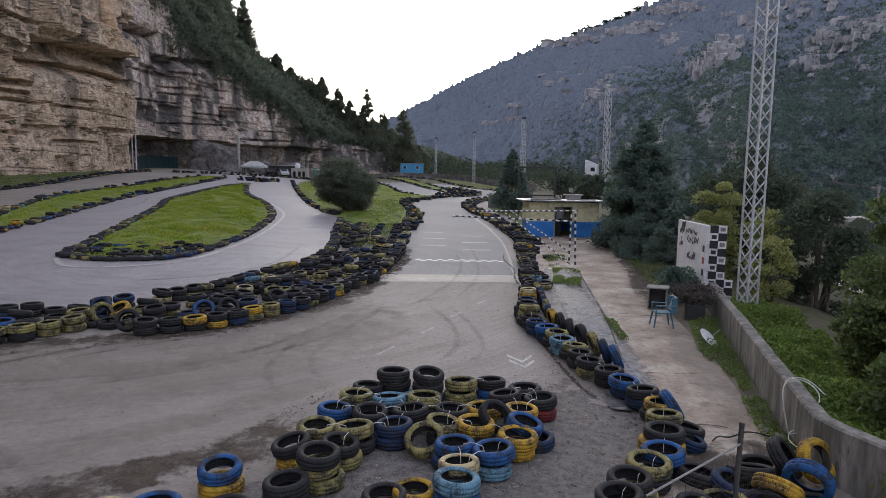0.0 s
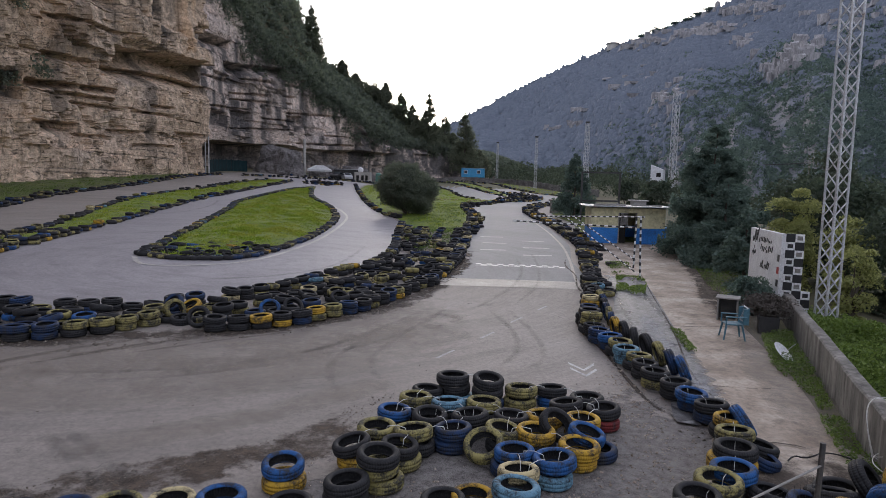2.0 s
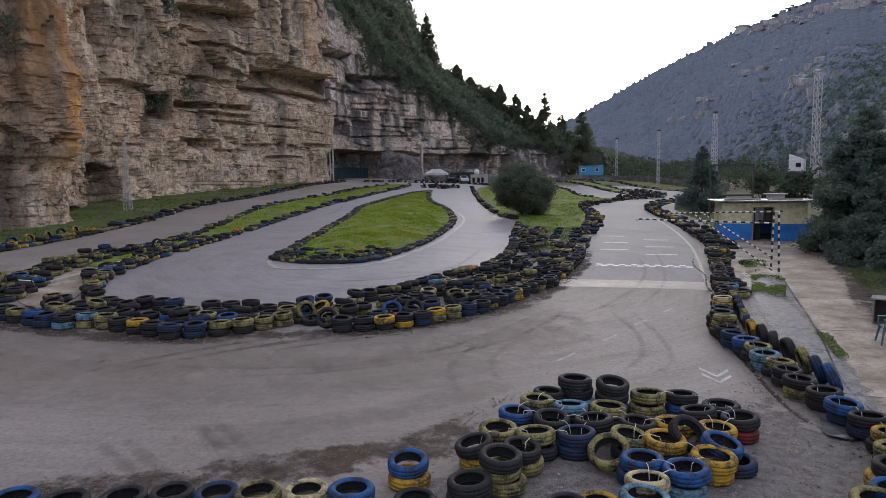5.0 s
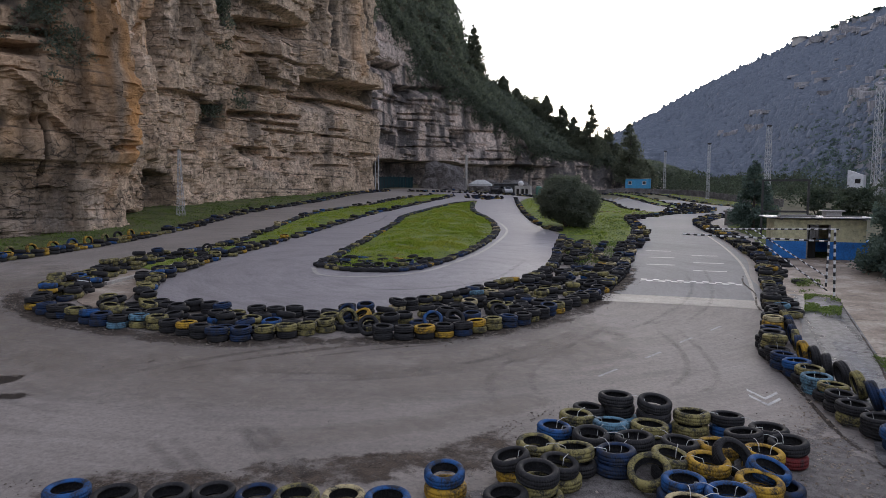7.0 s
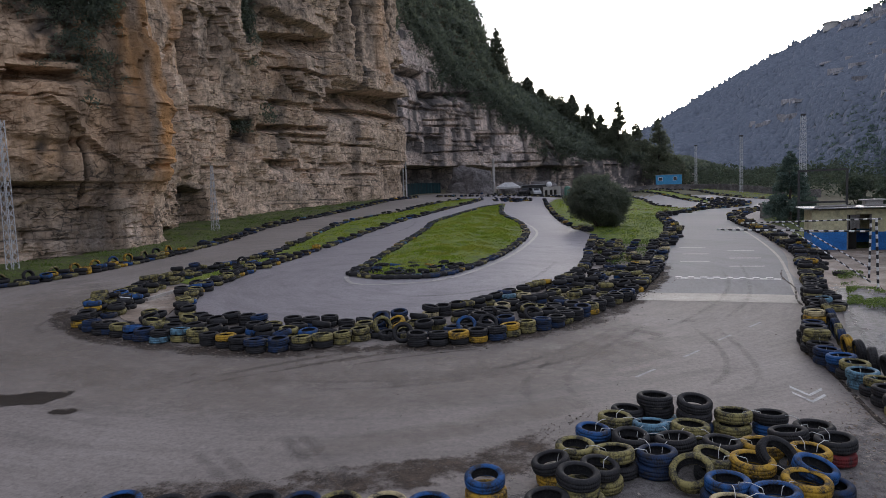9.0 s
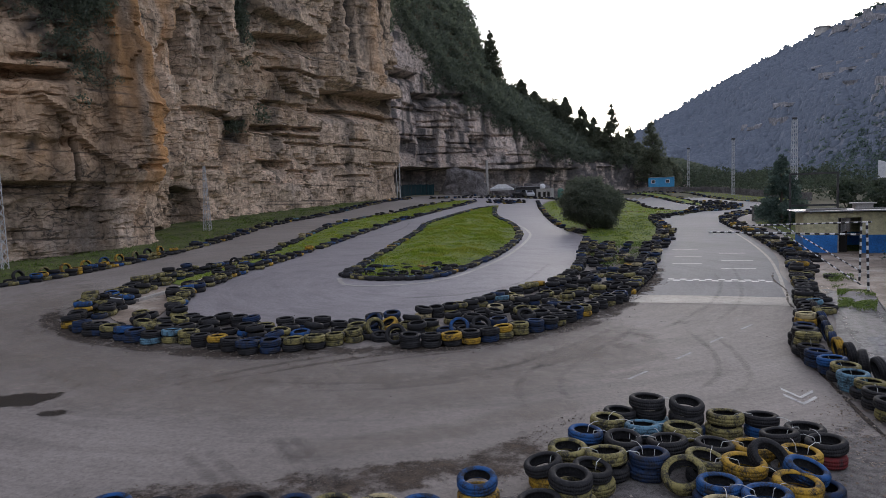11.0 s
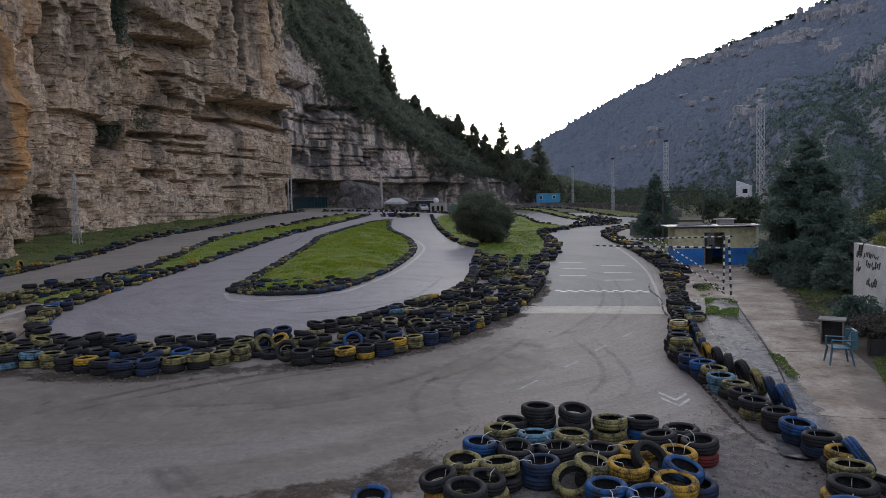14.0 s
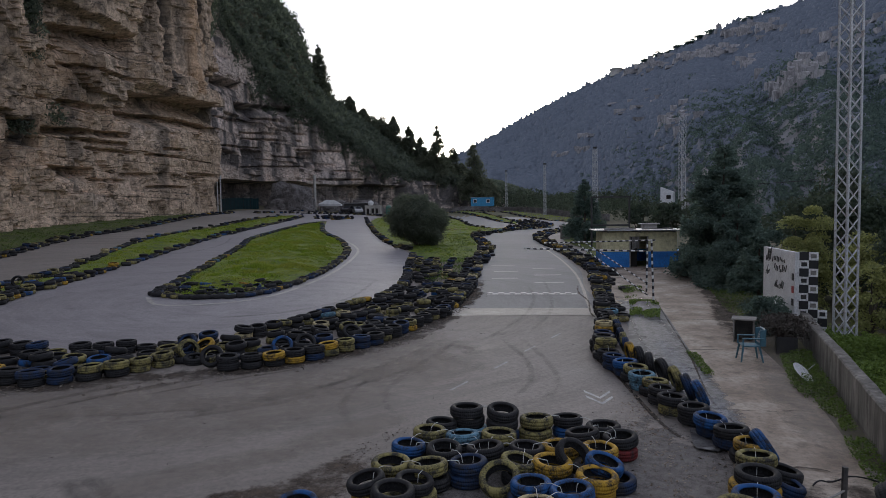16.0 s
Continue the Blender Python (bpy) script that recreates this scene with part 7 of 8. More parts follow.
def valley_house():
    d = 190
    x, y = d * math.sin(radians(13.2)), d * math.cos(radians(13.2))
    h = thing("white_house", "small white house with a sloping roof across the valley", "house", pose(x, y, EYE + d * math.tan(radians(0.9)), 0, 0, -20))
    bm = bmesh.new()
    vs = [[bm.verts.new((px, py, pz)) for px, pz in ((-1.7, -2), (1.7, -2), (1.7, 2.2), (-1.7, 3.6))] for py in (-2.5, 2.5)]
    bm.faces.new(vs[0])
    bm.faces.new(vs[1][::-1])
    for i in range(4):
        bm.faces.new((vs[0][i], vs[1][i], vs[1][(i + 1) % 4], vs[0][(i + 1) % 4]))
    bmesh.ops.recalc_face_normals(bm, faces=bm.faces[:])
    part("wall", bm, M["white_sheet"], h)
    bm = bmesh.new()
    box(bm, -0.1, 1.1, -2.56, -2.5, 0.2, 1.3)
    part("window", bm, M["dark_inside"], h)


valley_house()

# scrub in the valley and round the far end of the circuit
g = np.random.default_rng(77)


def wood(name, area, number, lo, hi, per, label, seed, mat="scrub"):
    g = np.random.default_rng(seed)
    o = np.asarray(area, float)
    xy = g.uniform(o.min(0), o.max(0), (number * 3, 2))
    xy = xy[inside(o, xy[:, 0], xy[:, 1]) & ~inside(np.array([(16.2, 31), (33.5, 58.5), (42, 56), (21.5, 29)]), xy[:, 0], xy[:, 1])][:number]
    rad = g.uniform(lo, hi, len(xy))
    c = np.c_[xy, ground_z(xy[:, 0], xy[:, 1]) + rad * g.uniform(0.2, 1.6, len(xy))]
    v, f = clumps(c, rad, per, rad * 0.34, g, 0.9)
    return tagged(new(name, mesh_of(name, v, f, M[mat])), label, "scrub", kind="stuff")


wood("valley_scrub", [(16, 10), (14, 24), (20, 44), (27, 70), (27, 118), (60, 200), (160, 260), (170, 60), (60, -20), (24, -20)], 1700, 0.9, 2.6, 60, "dark tangled scrub filling the valley", 201)
wood("far_scrub_belt", [(-10, 187), (4, 188), (30, 164), (34, 128), (70, 200), (60, 330), (0, 360), (-6, 240)], 640, 1.2, 3.0, 50, "belt of dark trees behind the far bend", 202, "scrub")
wood("bank_scrub", [(11.5, 134), (19, 120), (34, 122), (62, 190), (12, 190), (4, 172)], 300, 0.8, 1.7, 50, "rough scrub behind the far wall", 209, "scrub")
weeds("wall_weeds", [(5.6, 8.7), (6.0, 10.2), (6.5, 12.0), (7.3, 14.7), (8.4, 18.3), (9.4, 21), (10.8, 19), (9.9, 15.5), (8.6, 12), (8.0, 9), (7.6, 5), (5.7, 5)], 70000, 0.62, "tall green weeds and grass outside the wall", 203, "wild_grass")
weeds("apron_weeds", [(5.55, 9.2), (5.75, 10.2), (6.25, 12.0), (7.05, 14.7), (8.05, 18.0), (7.1, 17.6), (6.3, 15.0), (6.1, 13.6), (6.15, 12.6), (5.55, 11.0), (5.1, 9.2)], 10000, 0.24, "low green weeds along the inner side of the wall", 204, "weed", lambda x, y: terrain(x, y) + 0.03, -0.2)
weeds("apron_weeds", [(8.4, 22), (8.2, 25), (9.2, 31), (10.0, 36), (11.4, 40), (13, 40), (12, 30), (10.5, 22)], 14000, 0.2, "low green weeds under the conifers", 205, "weed", lambda x, y: terrain(x, y) + 0.03)
weeds("crack_weeds", [(4.2, 23.3), (5.3, 23.5), (5.9, 26.0), (6.1, 28.0), (5.0, 28.0)], 4200, 0.24, "grass growing through the broken apron", 206, "wild_grass", lambda x, y: terrain(x, y) + 0.05, -0.02)
weeds("crack_weeds", [(4.8, 28.0), (5.2, 32.4), (6.4, 32.6), (5.8, 28.0)], 1800, 0.14, "sparse dull weeds in the broken apron", 214, "weed", lambda x, y: terrain(x, y) + 0.05, 0.0)
weeds("crack_weeds", [(4.6, 15.6), (4.85, 18.3), (5.1, 18.2), (4.85, 15.7)], 900, 0.14, "grass growing in a crack of the apron", 207, "weed", lambda x, y: terrain(x, y) + 0.03)
weeds("island_weeds", ISLAND, 15000, 0.26, "darker clover and weeds in the turf island", 211, "weed", lambda x, y: terrain(x, y) + 0.22, 0.12)
weeds("strip_weeds", STRIP, 4000, 0.2, "darker weeds in the turf strip", 212, "weed", lambda x, y: terrain(x, y) + 0.15, 0.1)
weeds("median_edge_weeds", [(-3.3, 47), (-3.9, 63), (-5.8, 80), (-12, 72), (-9, 56), (-7.4, 49)], 9000, 0.35, "rough weeds and clover behind the tyres", 213, "weed", lambda x, y: terrain(x, y) + 0.18, -0.05)
weeds("median_weeds", [(-3.2, 36), (-3.4, 48), (-7.4, 48), (-6.0, 38), (-4.5, 33)], 9000, 0.32, "rough weeds among the tyres", 208, "weed", lambda x, y: terrain(x, y) + 0.03, -0.2)
weeds("verge_weeds", [(-31.5, 12), (-31.2, 24), (-32.5, 30), (-35, 37), (-39.5, 50), (-44, 60), (-44.5, 46), (-40, 38), (-35.5, 34), (-36, 24), (-37, 12)], 12000, 0.3, "rough weeds at the foot of the cliff", 209, "wild_grass", lambda x, y: terrain(x, y) + 0.1)
# ivy and bushes that cling to the cliff
IV = []
for yb, zc, wy, wz, num in ((26.6, 18.0, 1.6, 1.6, 60), (28.6, 17.4, 2.0, 1.8, 130), (27.6, 15.0, 0.8, 2.2, 22), (29.2, 12.6, 0.9, 1.0, 12), (27, 18, 2.2, 5, 50), (57.0, 26.5, 1.2, 4.5, 110), (56.4, 12.9, 1.2, 0.8, 12), (61, 14.0, 1.5, 0.5, 5), (84, 38, 1.5, 5, 12), (99, 38, 3, 8, 40), (106, 44, 5, 8, 90), (116, 46, 6, 7, 90), (124, 49, 6, 5, 70), (131, 42, 6, 5, 50), (138, 39, 7, 6, 90), (144, 34.5, 6, 5, 80), (150, 30.5, 6, 5, 80), (156, 26, 5, 5, 70), (161, 22, 5, 4, 80), (167, 17, 6, 5, 80), (176, 14.5, 8, 2, 40), (186, 13, 8, 2, 30), (200, 12, 12, 4, 40), (142, 30, 7, 3, 20), (96, 46, 5, 6, 40), (86, 50, 8, 4, 30)):
    for _ in range(num):
        i = int(np.argmin(np.abs(CY - g.normal(yb, wy / 2))))
        j = int(np.clip(np.searchsorted(Z[i], g.normal(zc, wz / 2)), 3, NV - 2))
        IV.append((cx[i, j] + out_n[i, 0] * 0.25, cy[i, j] + out_n[i, 1] * 0.25, Z[i, j]))
IV = np.array(IV)
rad = np.clip(np.hypot(IV[:, 0], IV[:, 1]) * 0.0125, 0.45, 1.7) * g.uniform(0.6, 1.3, len(IV))
v, f = clumps(IV, rad, 70, rad * 0.32, g, 1.1)
tagged(new("cliff_ivy", mesh_of("cliff_ivy", v, f, M["slope_scrub"])), "dark ivy and bushes clinging to the cliff", "ivy", kind="stuff")

# the lane through the valley
c = spline([(12.6, 32.0), (17.4, 30.2), (22, 28.2), (30, 25)], False, 0.8)
t = np.gradient(c, axis=0)
t /= np.linalg.norm(t, axis=1)[:, None]
e = np.stack([c + np.stack([t[:, 1], -t[:, 0]], 1) * k for k in (-1.0, 0, 1.0)], 1)
tagged(new("lane", mesh_of("lane", np.concatenate([e, (ground_z(e[..., 0], e[..., 1]) + 0.12)[..., None]], -1).reshape(-1, 3), grid_faces(len(c), 3), M["pale_slab"])), "pale lane between the trees below the wall", "road", kind="structure")


# ---- marks, dirt and small things ----
def loose_layer(name, dark, light, scale, cut, strength=1.0, rough=0.9, soft=0.3, relief=0.012):
    """A thin uneven deposit with a ragged outline; it thins out to nothing at its edges."""
    m, n, l, b = nodes_of(name, rough, 0.0, 0.3)
    v = coords(n, l)
    f1, f2, f4 = noise_node(n, l, v, scale, 8, 0.7), noise_node(n, l, v, scale * 24, 6, 0.8), noise_node(n, l, v, scale * 3.0, 6, 0.7)
    c = mix(n, l, ramp(n, l, mix(n, l, 0.5, f2, f4), [(0.42, 0.0), (0.58, 1.0)]), dark, light)
    l.new(c, b.inputs["Base Color"])
    bump(n, l, b, mix(n, l, 0.5, f2, f4), 0.6, relief)
    at = n.new("ShaderNodeAttribute")
    at.attribute_name = "fade"
    f3 = noise_node(n, l, v, scale * 4.5, 8, 0.8)
    s1 = n.new("ShaderNodeMath")
    s1.operation = "MULTIPLY_ADD"
    l.new(f1, s1.inputs[0])
    s1.inputs[1].default_value = 3.2
    l.new(at.outputs["Fac"], s1.inputs[2])
    s2 = n.new("ShaderNodeMath")
    s2.operation = "MULTIPLY_ADD"
    l.new(f3, s2.inputs[0])
    s2.inputs[1].default_value = 2.0
    l.new(s1.outputs[0], s2.inputs[2])
    s3 = n.new("ShaderNodeMath")
    s3.operation = "MULTIPLY"
    s3.inputs[1].default_value = 0.16
    l.new(s2.outputs[0], s3.inputs[0])
    k = ramp(n, l, s3.outputs[0], [((2.6 + cut - soft * 0.5) * 0.16, 0.0), ((2.6 + cut + soft) * 0.16, strength)])
    l.new(k, b.inputs["Alpha"])
    return m


M["dark_dirt"] = loose_layer("damp_dirt", (0.034, 0.026, 0.020), (0.088, 0.068, 0.052), 0.9, 0.62, 0.9, soft=0.35)
M["heap_dirt"] = loose_layer("crumbled_dirt", (0.040, 0.029, 0.021), (0.125, 0.094, 0.070), 1.3, 0.66, 0.85, soft=0.40, relief=0.03)
M["dust"] = loose_layer("brown_dust", (0.225, 0.192, 0.158), (0.30, 0.262, 0.222), 0.5, 0.50, 0.6, 0.72, soft=0.9)
M["skid"] = loose_layer("tyre_rubber_mark", (0.03, 0.03, 0.03), (0.07, 0.065, 0.06), 1.2, 0.72, 0.26, soft=0.7)
M["rough_asphalt"] = loose_layer("broken_asphalt", (0.10, 0.09, 0.082), (0.27, 0.25, 0.234), 2.2, 0.45, 0.75, soft=0.15, relief=0.02)
M["wet_grit"] = loose_layer("wet_broken_asphalt", (0.024, 0.025, 0.029), (0.21, 0.21, 0.225), 1.5, 0.15, 0.85, 0.38, soft=0.25, relief=0.03)
M["damp"] = loose_layer("wet_stain", (0.03, 0.027, 0.024), (0.05, 0.045, 0.04), 1.6, 0.35, 0.95, 0.3, soft=0.12)


def band_layer(name, points, width, lift, material, label, category="dirt"):
    c = spline(points, False, 0.3)
    t = np.gradient(c, axis=0)
    t /= np.linalg.norm(t, axis=1)[:, None]
    nr = np.stack([t[:, 1], -t[:, 0]], 1)
    prof = np.array([-0.5, -0.3, 0.0, 0.3, 0.5])
    fade = np.array([0.0, 0.7, 1.0, 0.7, 0.0])
    ends = smooth(0, 0.12, np.linspace(0, 1, len(c))) * (1 - smooth(0.88, 1, np.linspace(0, 1, len(c))))
    e = c[:, None] + nr[:, None] * (prof * width)[None, :, None]
    v = np.concatenate([e, (terrain(e[..., 0], e[..., 1]) + lift)[..., None]], -1).reshape(-1, 3)
    me = mesh_of(name, v, grid_faces(len(c), 5), material)
    me.attributes.new("fade", "FLOAT", "POINT").data.foreach_set("value", (ends[:, None] * fade[None]).astype(np.float32).ravel())
    return tagged(new(name, me), label, category, kind="structure")


band_layer("dirt_by_wall", [(-23.4, 17.6), (-21.6, 15.4), (-19.6, 14.1), (-17.4, 13.3), (-15.4, 13.0), (-13.0, 13.0), (-10.8, 13.4), (-8.9, 14.6), (-6.9, 15.4), (-5.2, 17.0), (-4.0, 18.9), (-2.9, 21.9), (-2.1, 27.9), (-1.9, 36)], 1.15, 0.006, M["dark_dirt"], "dark damp dirt along the foot of the tyre wall")
band_layer("mud_by_wall", [(-2.7, 24.0), (-2.2, 27), (-1.95, 31), (-2.0, 36)], 0.9, 0.008, M["dark_dirt"], "ragged brown mud at the edge of the straight")
band_layer("dust_by_wall", [(-27.6, 22), (-24.4, 17.5), (-21.2, 13.8), (-17.6, 12.3), (-13.0, 11.7), (-8.0, 13.4), (-4.4, 16.6), (-2.2, 22)], 4.4, 0.004, M["dust"], "brown dust swept along the tyre wall")
band_layer("dirt_by_heap", [(-8.4, 5.5), (-7.0, 6.3), (-6.0, 6.8), (-5.3, 7.35), (-4.6, 7.85), (-4.0, 8.2), (-3.2, 8.7), (-2.6, 9.6), (-2.2, 10.6)], 1.3, 0.008, M["heap_dirt"], "crumbled brown dirt round the tyre heap")
band_layer("dust_sweep", [(-19, 9.6), (-14, 9.8), (-9.5, 10.4), (-5.6, 12.2), (-3.0, 15), (-1.0, 19)], 3.4, 0.0035, M["dust"], "broad film of brown dust across the bend")
band_layer("dirt_by_heap", [(-6.4, 8.2), (-5.0, 9.3), (-4.0, 10.2), (-3.0, 11.4), (-2.2, 12.6)], 1.0, 0.0075, M["dust"], "pale dust round the tyre heap")
ol = spline([(-2.2, 9.6), (-1.0, 11.8), (1.2, 12.0), (2.2, 12.6), (2.6, 15.6), (3.0, 13.6), (3.2, 11.8), (4.0, 11), (3.8, 8.5), (2.6, 4.5), (-1.0, 4.5), (-3.0, 6.8)], True, 0.4)
tagged(patch("broken_asphalt", ol, M["rough_asphalt"], 0.005, 0.4, fade=0.8), "rough broken asphalt and grit under the heap", "asphalt", kind="structure")
ol = spline([(-14.6, 8.3), (-13.6, 9.1), (-13.02, 9.35), (-12.75, 8.9), (-12.6, 8.35), (-13.2, 8.15), (-14.2, 7.7)], True, 0.15)
tagged(patch("puddle_stain", ol, M["damp"], 0.008, 0.15, fade=0.3), "dark wet stain on the asphalt", "stain", kind="structure")
ol = spline([(-12.35, 8.15), (-12.0, 8.48), (-11.45, 8.42), (-11.7, 8.1)], True, 0.15)
tagged(patch("puddle_stain", ol, M["damp"], 0.008, 0.15, fade=0.25), "dark wet stain on the asphalt", "stain", kind="structure")
M["streak"] = loose_layer("dirt_streak", (0.06, 0.047, 0.037), (0.11, 0.09, 0.072), 1.6, 0.62, 0.45, soft=0.9)
for k, (pts, wide) in enumerate((([(-5.9, 16.1), (-6.6, 15.45), (-7.6, 14.65), (-8.45, 13.7), (-9.25, 12.75), (-9.8, 12.0)], 0.34), ([(-5.4, 15.9), (-6.76, 14.7), (-7.63, 13.8), (-8.55, 12.75)], 0.16), ([(-8.6, 14.7), (-9.14, 13.8), (-9.8, 12.95), (-10.4, 11.9), (-10.95, 10.9), (-11.2, 10.0)], 0.26), ([(-8.4, 14.0), (-8.83, 13.3), (-9.54, 12.2), (-10.2, 11.3), (-10.56, 10.5)], 0.14),
                                 ([(-22.8, 18.0), (-22.0, 16.0), (-21.0, 14.3), (-20.3, 13.45), (-19.2, 13.0)], 0.22))):
    band_layer("dirt_streak", pts, wide, 0.0065 + 0.0005 * k, M["streak"], "long curved streak of dirt swept off the wall's foot")
SKIDS = [[(-7.0, 11.6), (-5.7, 12.9), (-4.5, 14.2), (-3.5, 16.2), (-2.4, 19.5)], [(-8.6, 10.9), (-6.2, 12.0), (-4.2, 13.8), (-2.6, 16.4), (-1.6, 20.5)], [(-10.5, 11.2), (-7.5, 11.9), (-5.0, 13.4), (-3.0, 16.8)],
         [(-2.6, 16.2), (-2.9, 13.8), (-2.3, 12.1)], [(-3.4, 16.0), (-3.7, 13.2), (-2.9, 11.2)], [(0.2, 20.2), (0.9, 17.1), (1.05, 14.8), (0.5, 13.4)], [(-0.5, 20.2), (0.3, 17.4), (0.4, 15), (-0.2, 13.4)]]
SKIDS += [[(0.6, 34), (0.9, 29), (0.3, 24), (-1.2, 19)], [(1.6, 36), (1.7, 30), (1.4, 25), (0.2, 20)], [(-8.0, 7.7), (-6.9, 7.1), (-5.7, 6.5)], [(-7.8, 7.95), (-6.7, 7.35), (-5.5, 6.7)],
         [(-7.0, 8.75), (-5.8, 7.9), (-4.7, 7.1)], [(-6.7, 8.95), (-5.5, 8.05), (-4.5, 7.3)], [(-26.5, 40), (-24.9, 46), (-25.7, 53), (-28.2, 60)], [(-15.5, 66), (-15.2, 75), (-18.6, 82)], [(-6.0, 52), (-8.5, 45), (-12, 40)], [(-12, 22), (-9.2, 24), (-7.6, 28), (-7.9, 36)]]
for k, s in enumerate(SKIDS):
    band_layer("skid_mark", s, 0.24 if k < 9 else 0.34, 0.010 + 0.0006 * k, M["skid"], "dark curved tyre mark on the asphalt", "skid mark")


def paint(name, corners, label, lift=0.009, mat="white_paint"):
    v = [(x, y, gz(x, y) + lift) for x, y in corners]
    return tagged(new(name, mesh_of(name, v, [list(range(len(v)))], M[mat])), label, "road marking", kind="structure")


for x, y in ((0.47, 18.65), (-0.34, 16.62), (-1.28, 14.55), (1.35, 20.6)):
    d = Vector((0.40, 0.90)).normalized()
    s = Vector((d.y, -d.x)) * 0.035
    a, b = Vector((x, y)) - d * 0.42, Vector((x, y)) + d * 0.42
    paint("lane_dash", [a - s, a + s, b + s, b - s], "short worn white lane dash", mat="faint_paint")
for k in (0.0, 0.40):
    for sgn in (-1, 1):
        paint("chevron_mark", [(1.875, 13.36 + k), (1.875, 13.50 + k), (1.875 + sgn * 0.29, 14.02 + k), (1.875 + sgn * 0.29, 13.86 + k)][::sgn], "white chevron painted on the track", mat="worn_paint")
paint("start_line", [(-1.3, 29.95), (3.0, 30.15), (3.0, 30.87), (-1.3, 30.67)], "white start line across the straight")
for j in range(2):
    for i in range(16):
        if (i + j) % 2 == 0:
            x = -1.3 + i * 0.26875
            y = 29.97 + j * 0.34 + i * 0.0125
            tagged(new("start_square", mesh_of("start_square", [(p, q, gz(p, q) + 0.014) for p, q in ((x, y), (x + 0.26, y), (x + 0.26, y + 0.34), (x, y + 0.34))], [[0, 1, 2, 3]], M["straight_asphalt"])), "dark square of the start line", "road marking", kind="structure")
for x0, x1, y in ((-1.6, 0.0, 43.6), (-1.3, 0.2, 39.8), (-1.3, 0.2, 36.2), (1.2, 2.7, 41.7), (1.2, 2.8, 37.9), (1.1, 2.7, 34.4)):
    paint("grid_line", [(x0, y), (x1, y + 0.15), (x1, y + 0.40), (x0, y + 0.25)], "white starting grid line", mat="worn_paint")
# slab joints and breaks of the apron, and cracks of the straight
for k, pts in enumerate(([(4.3, 10.4), (4.15, 12.9), (4.3, 14.6), (4.9, 18.2), (5.6, 23.8), (6.4, 30)], [(3.7, 13.2), (5.0, 13.0), (6.0, 13.2)], [(4.0, 18.8), (5.4, 18.6), (7.0, 18.9)], [(4.4, 23.6), (6, 23.4), (7.7, 23.7)], [(3.2, 9.4), (4.4, 10.2), (5.2, 9.8)])):
    band_layer("slab_joint", pts, 0.07, 0.056, M["dark_dirt"], "open joint in the concrete apron", "joint")
STRIP_A = [(3.1, 10.9), (3.9, 11.2), (4.25, 12.7), (4.42, 14.0), (4.62, 15.3), (4.9, 17.6), (5.28, 20.6), (5.78, 24.8), (5.9, 27.5), (4.5, 27.2), (3.9, 22), (3.4, 19), (3.2, 16), (3.5, 13.4)]
tagged(patch("broken_apron", spline(STRIP_A, True, 0.4), M["grey_apron"], 0.050, 0.4, rough=0.03), "broken dark grey concrete strip along the tyre wall", "pavement", kind="structure")
band_layer("wet_patch", [(3.75, 11.6), (3.95, 13.4), (4.2, 16.2), (4.5, 20), (4.8, 24), (5.2, 29)], 1.25, 0.054, M["wet_grit"], "wet broken strip of the apron along the tyres", "stain")
M["lime"] = loose_layer("pale_lime_crust", (0.36, 0.36, 0.37), (0.50, 0.50, 0.51), 2.2, 0.78, 0.55, soft=0.4)
band_layer("lime_crust", [(3.95, 11.4), (4.1, 13.0), (4.2, 15.2), (4.3, 17.5), (4.5, 20.5)], 0.75, 0.0585, M["lime"], "pale lime crust on the wet apron", "stain")
band_layer("apron_dirt", [(3.3, 8.2), (4.0, 8.7), (4.7, 9.1), (5.3, 9.8)], 1.5, 0.057, M["dark_dirt"], "dark soil at the apron's near corner", "dirt")
band_layer("apron_dirt", [(6.9, 20.0), (7.5, 22.8), (8.3, 26), (9.1, 30), (9.8, 34)], 1.2, 0.059, M["dark_dirt"], "damp brown soil washed onto the apron", "dirt")
band_layer("apron_dirt", [(5.5, 9.6), (5.9, 12.6), (6.4, 15.4), (7.4, 18.6), (8.2, 22), (8.8, 28)], 1.5, 0.053, M["dust"], "brown earth washed over the apron's edge", "dirt")
band_layer("track_edge_crack", [(2.25, 19.2), (2.3, 17.2), (2.55, 15.8), (2.7, 13.6), (2.9, 11.8), (3.3, 11.1), (3.7, 10.95)], 0.14, 0.012, M["dark_dirt"], "crack between track and apron", "joint")
band_layer("straight_crack", [(3.2, 22), (3.0, 25), (3.25, 28), (3.1, 31), (3.4, 34)], 0.12, 0.016, M["dark_dirt"], "crack at the straight's edge", "joint")



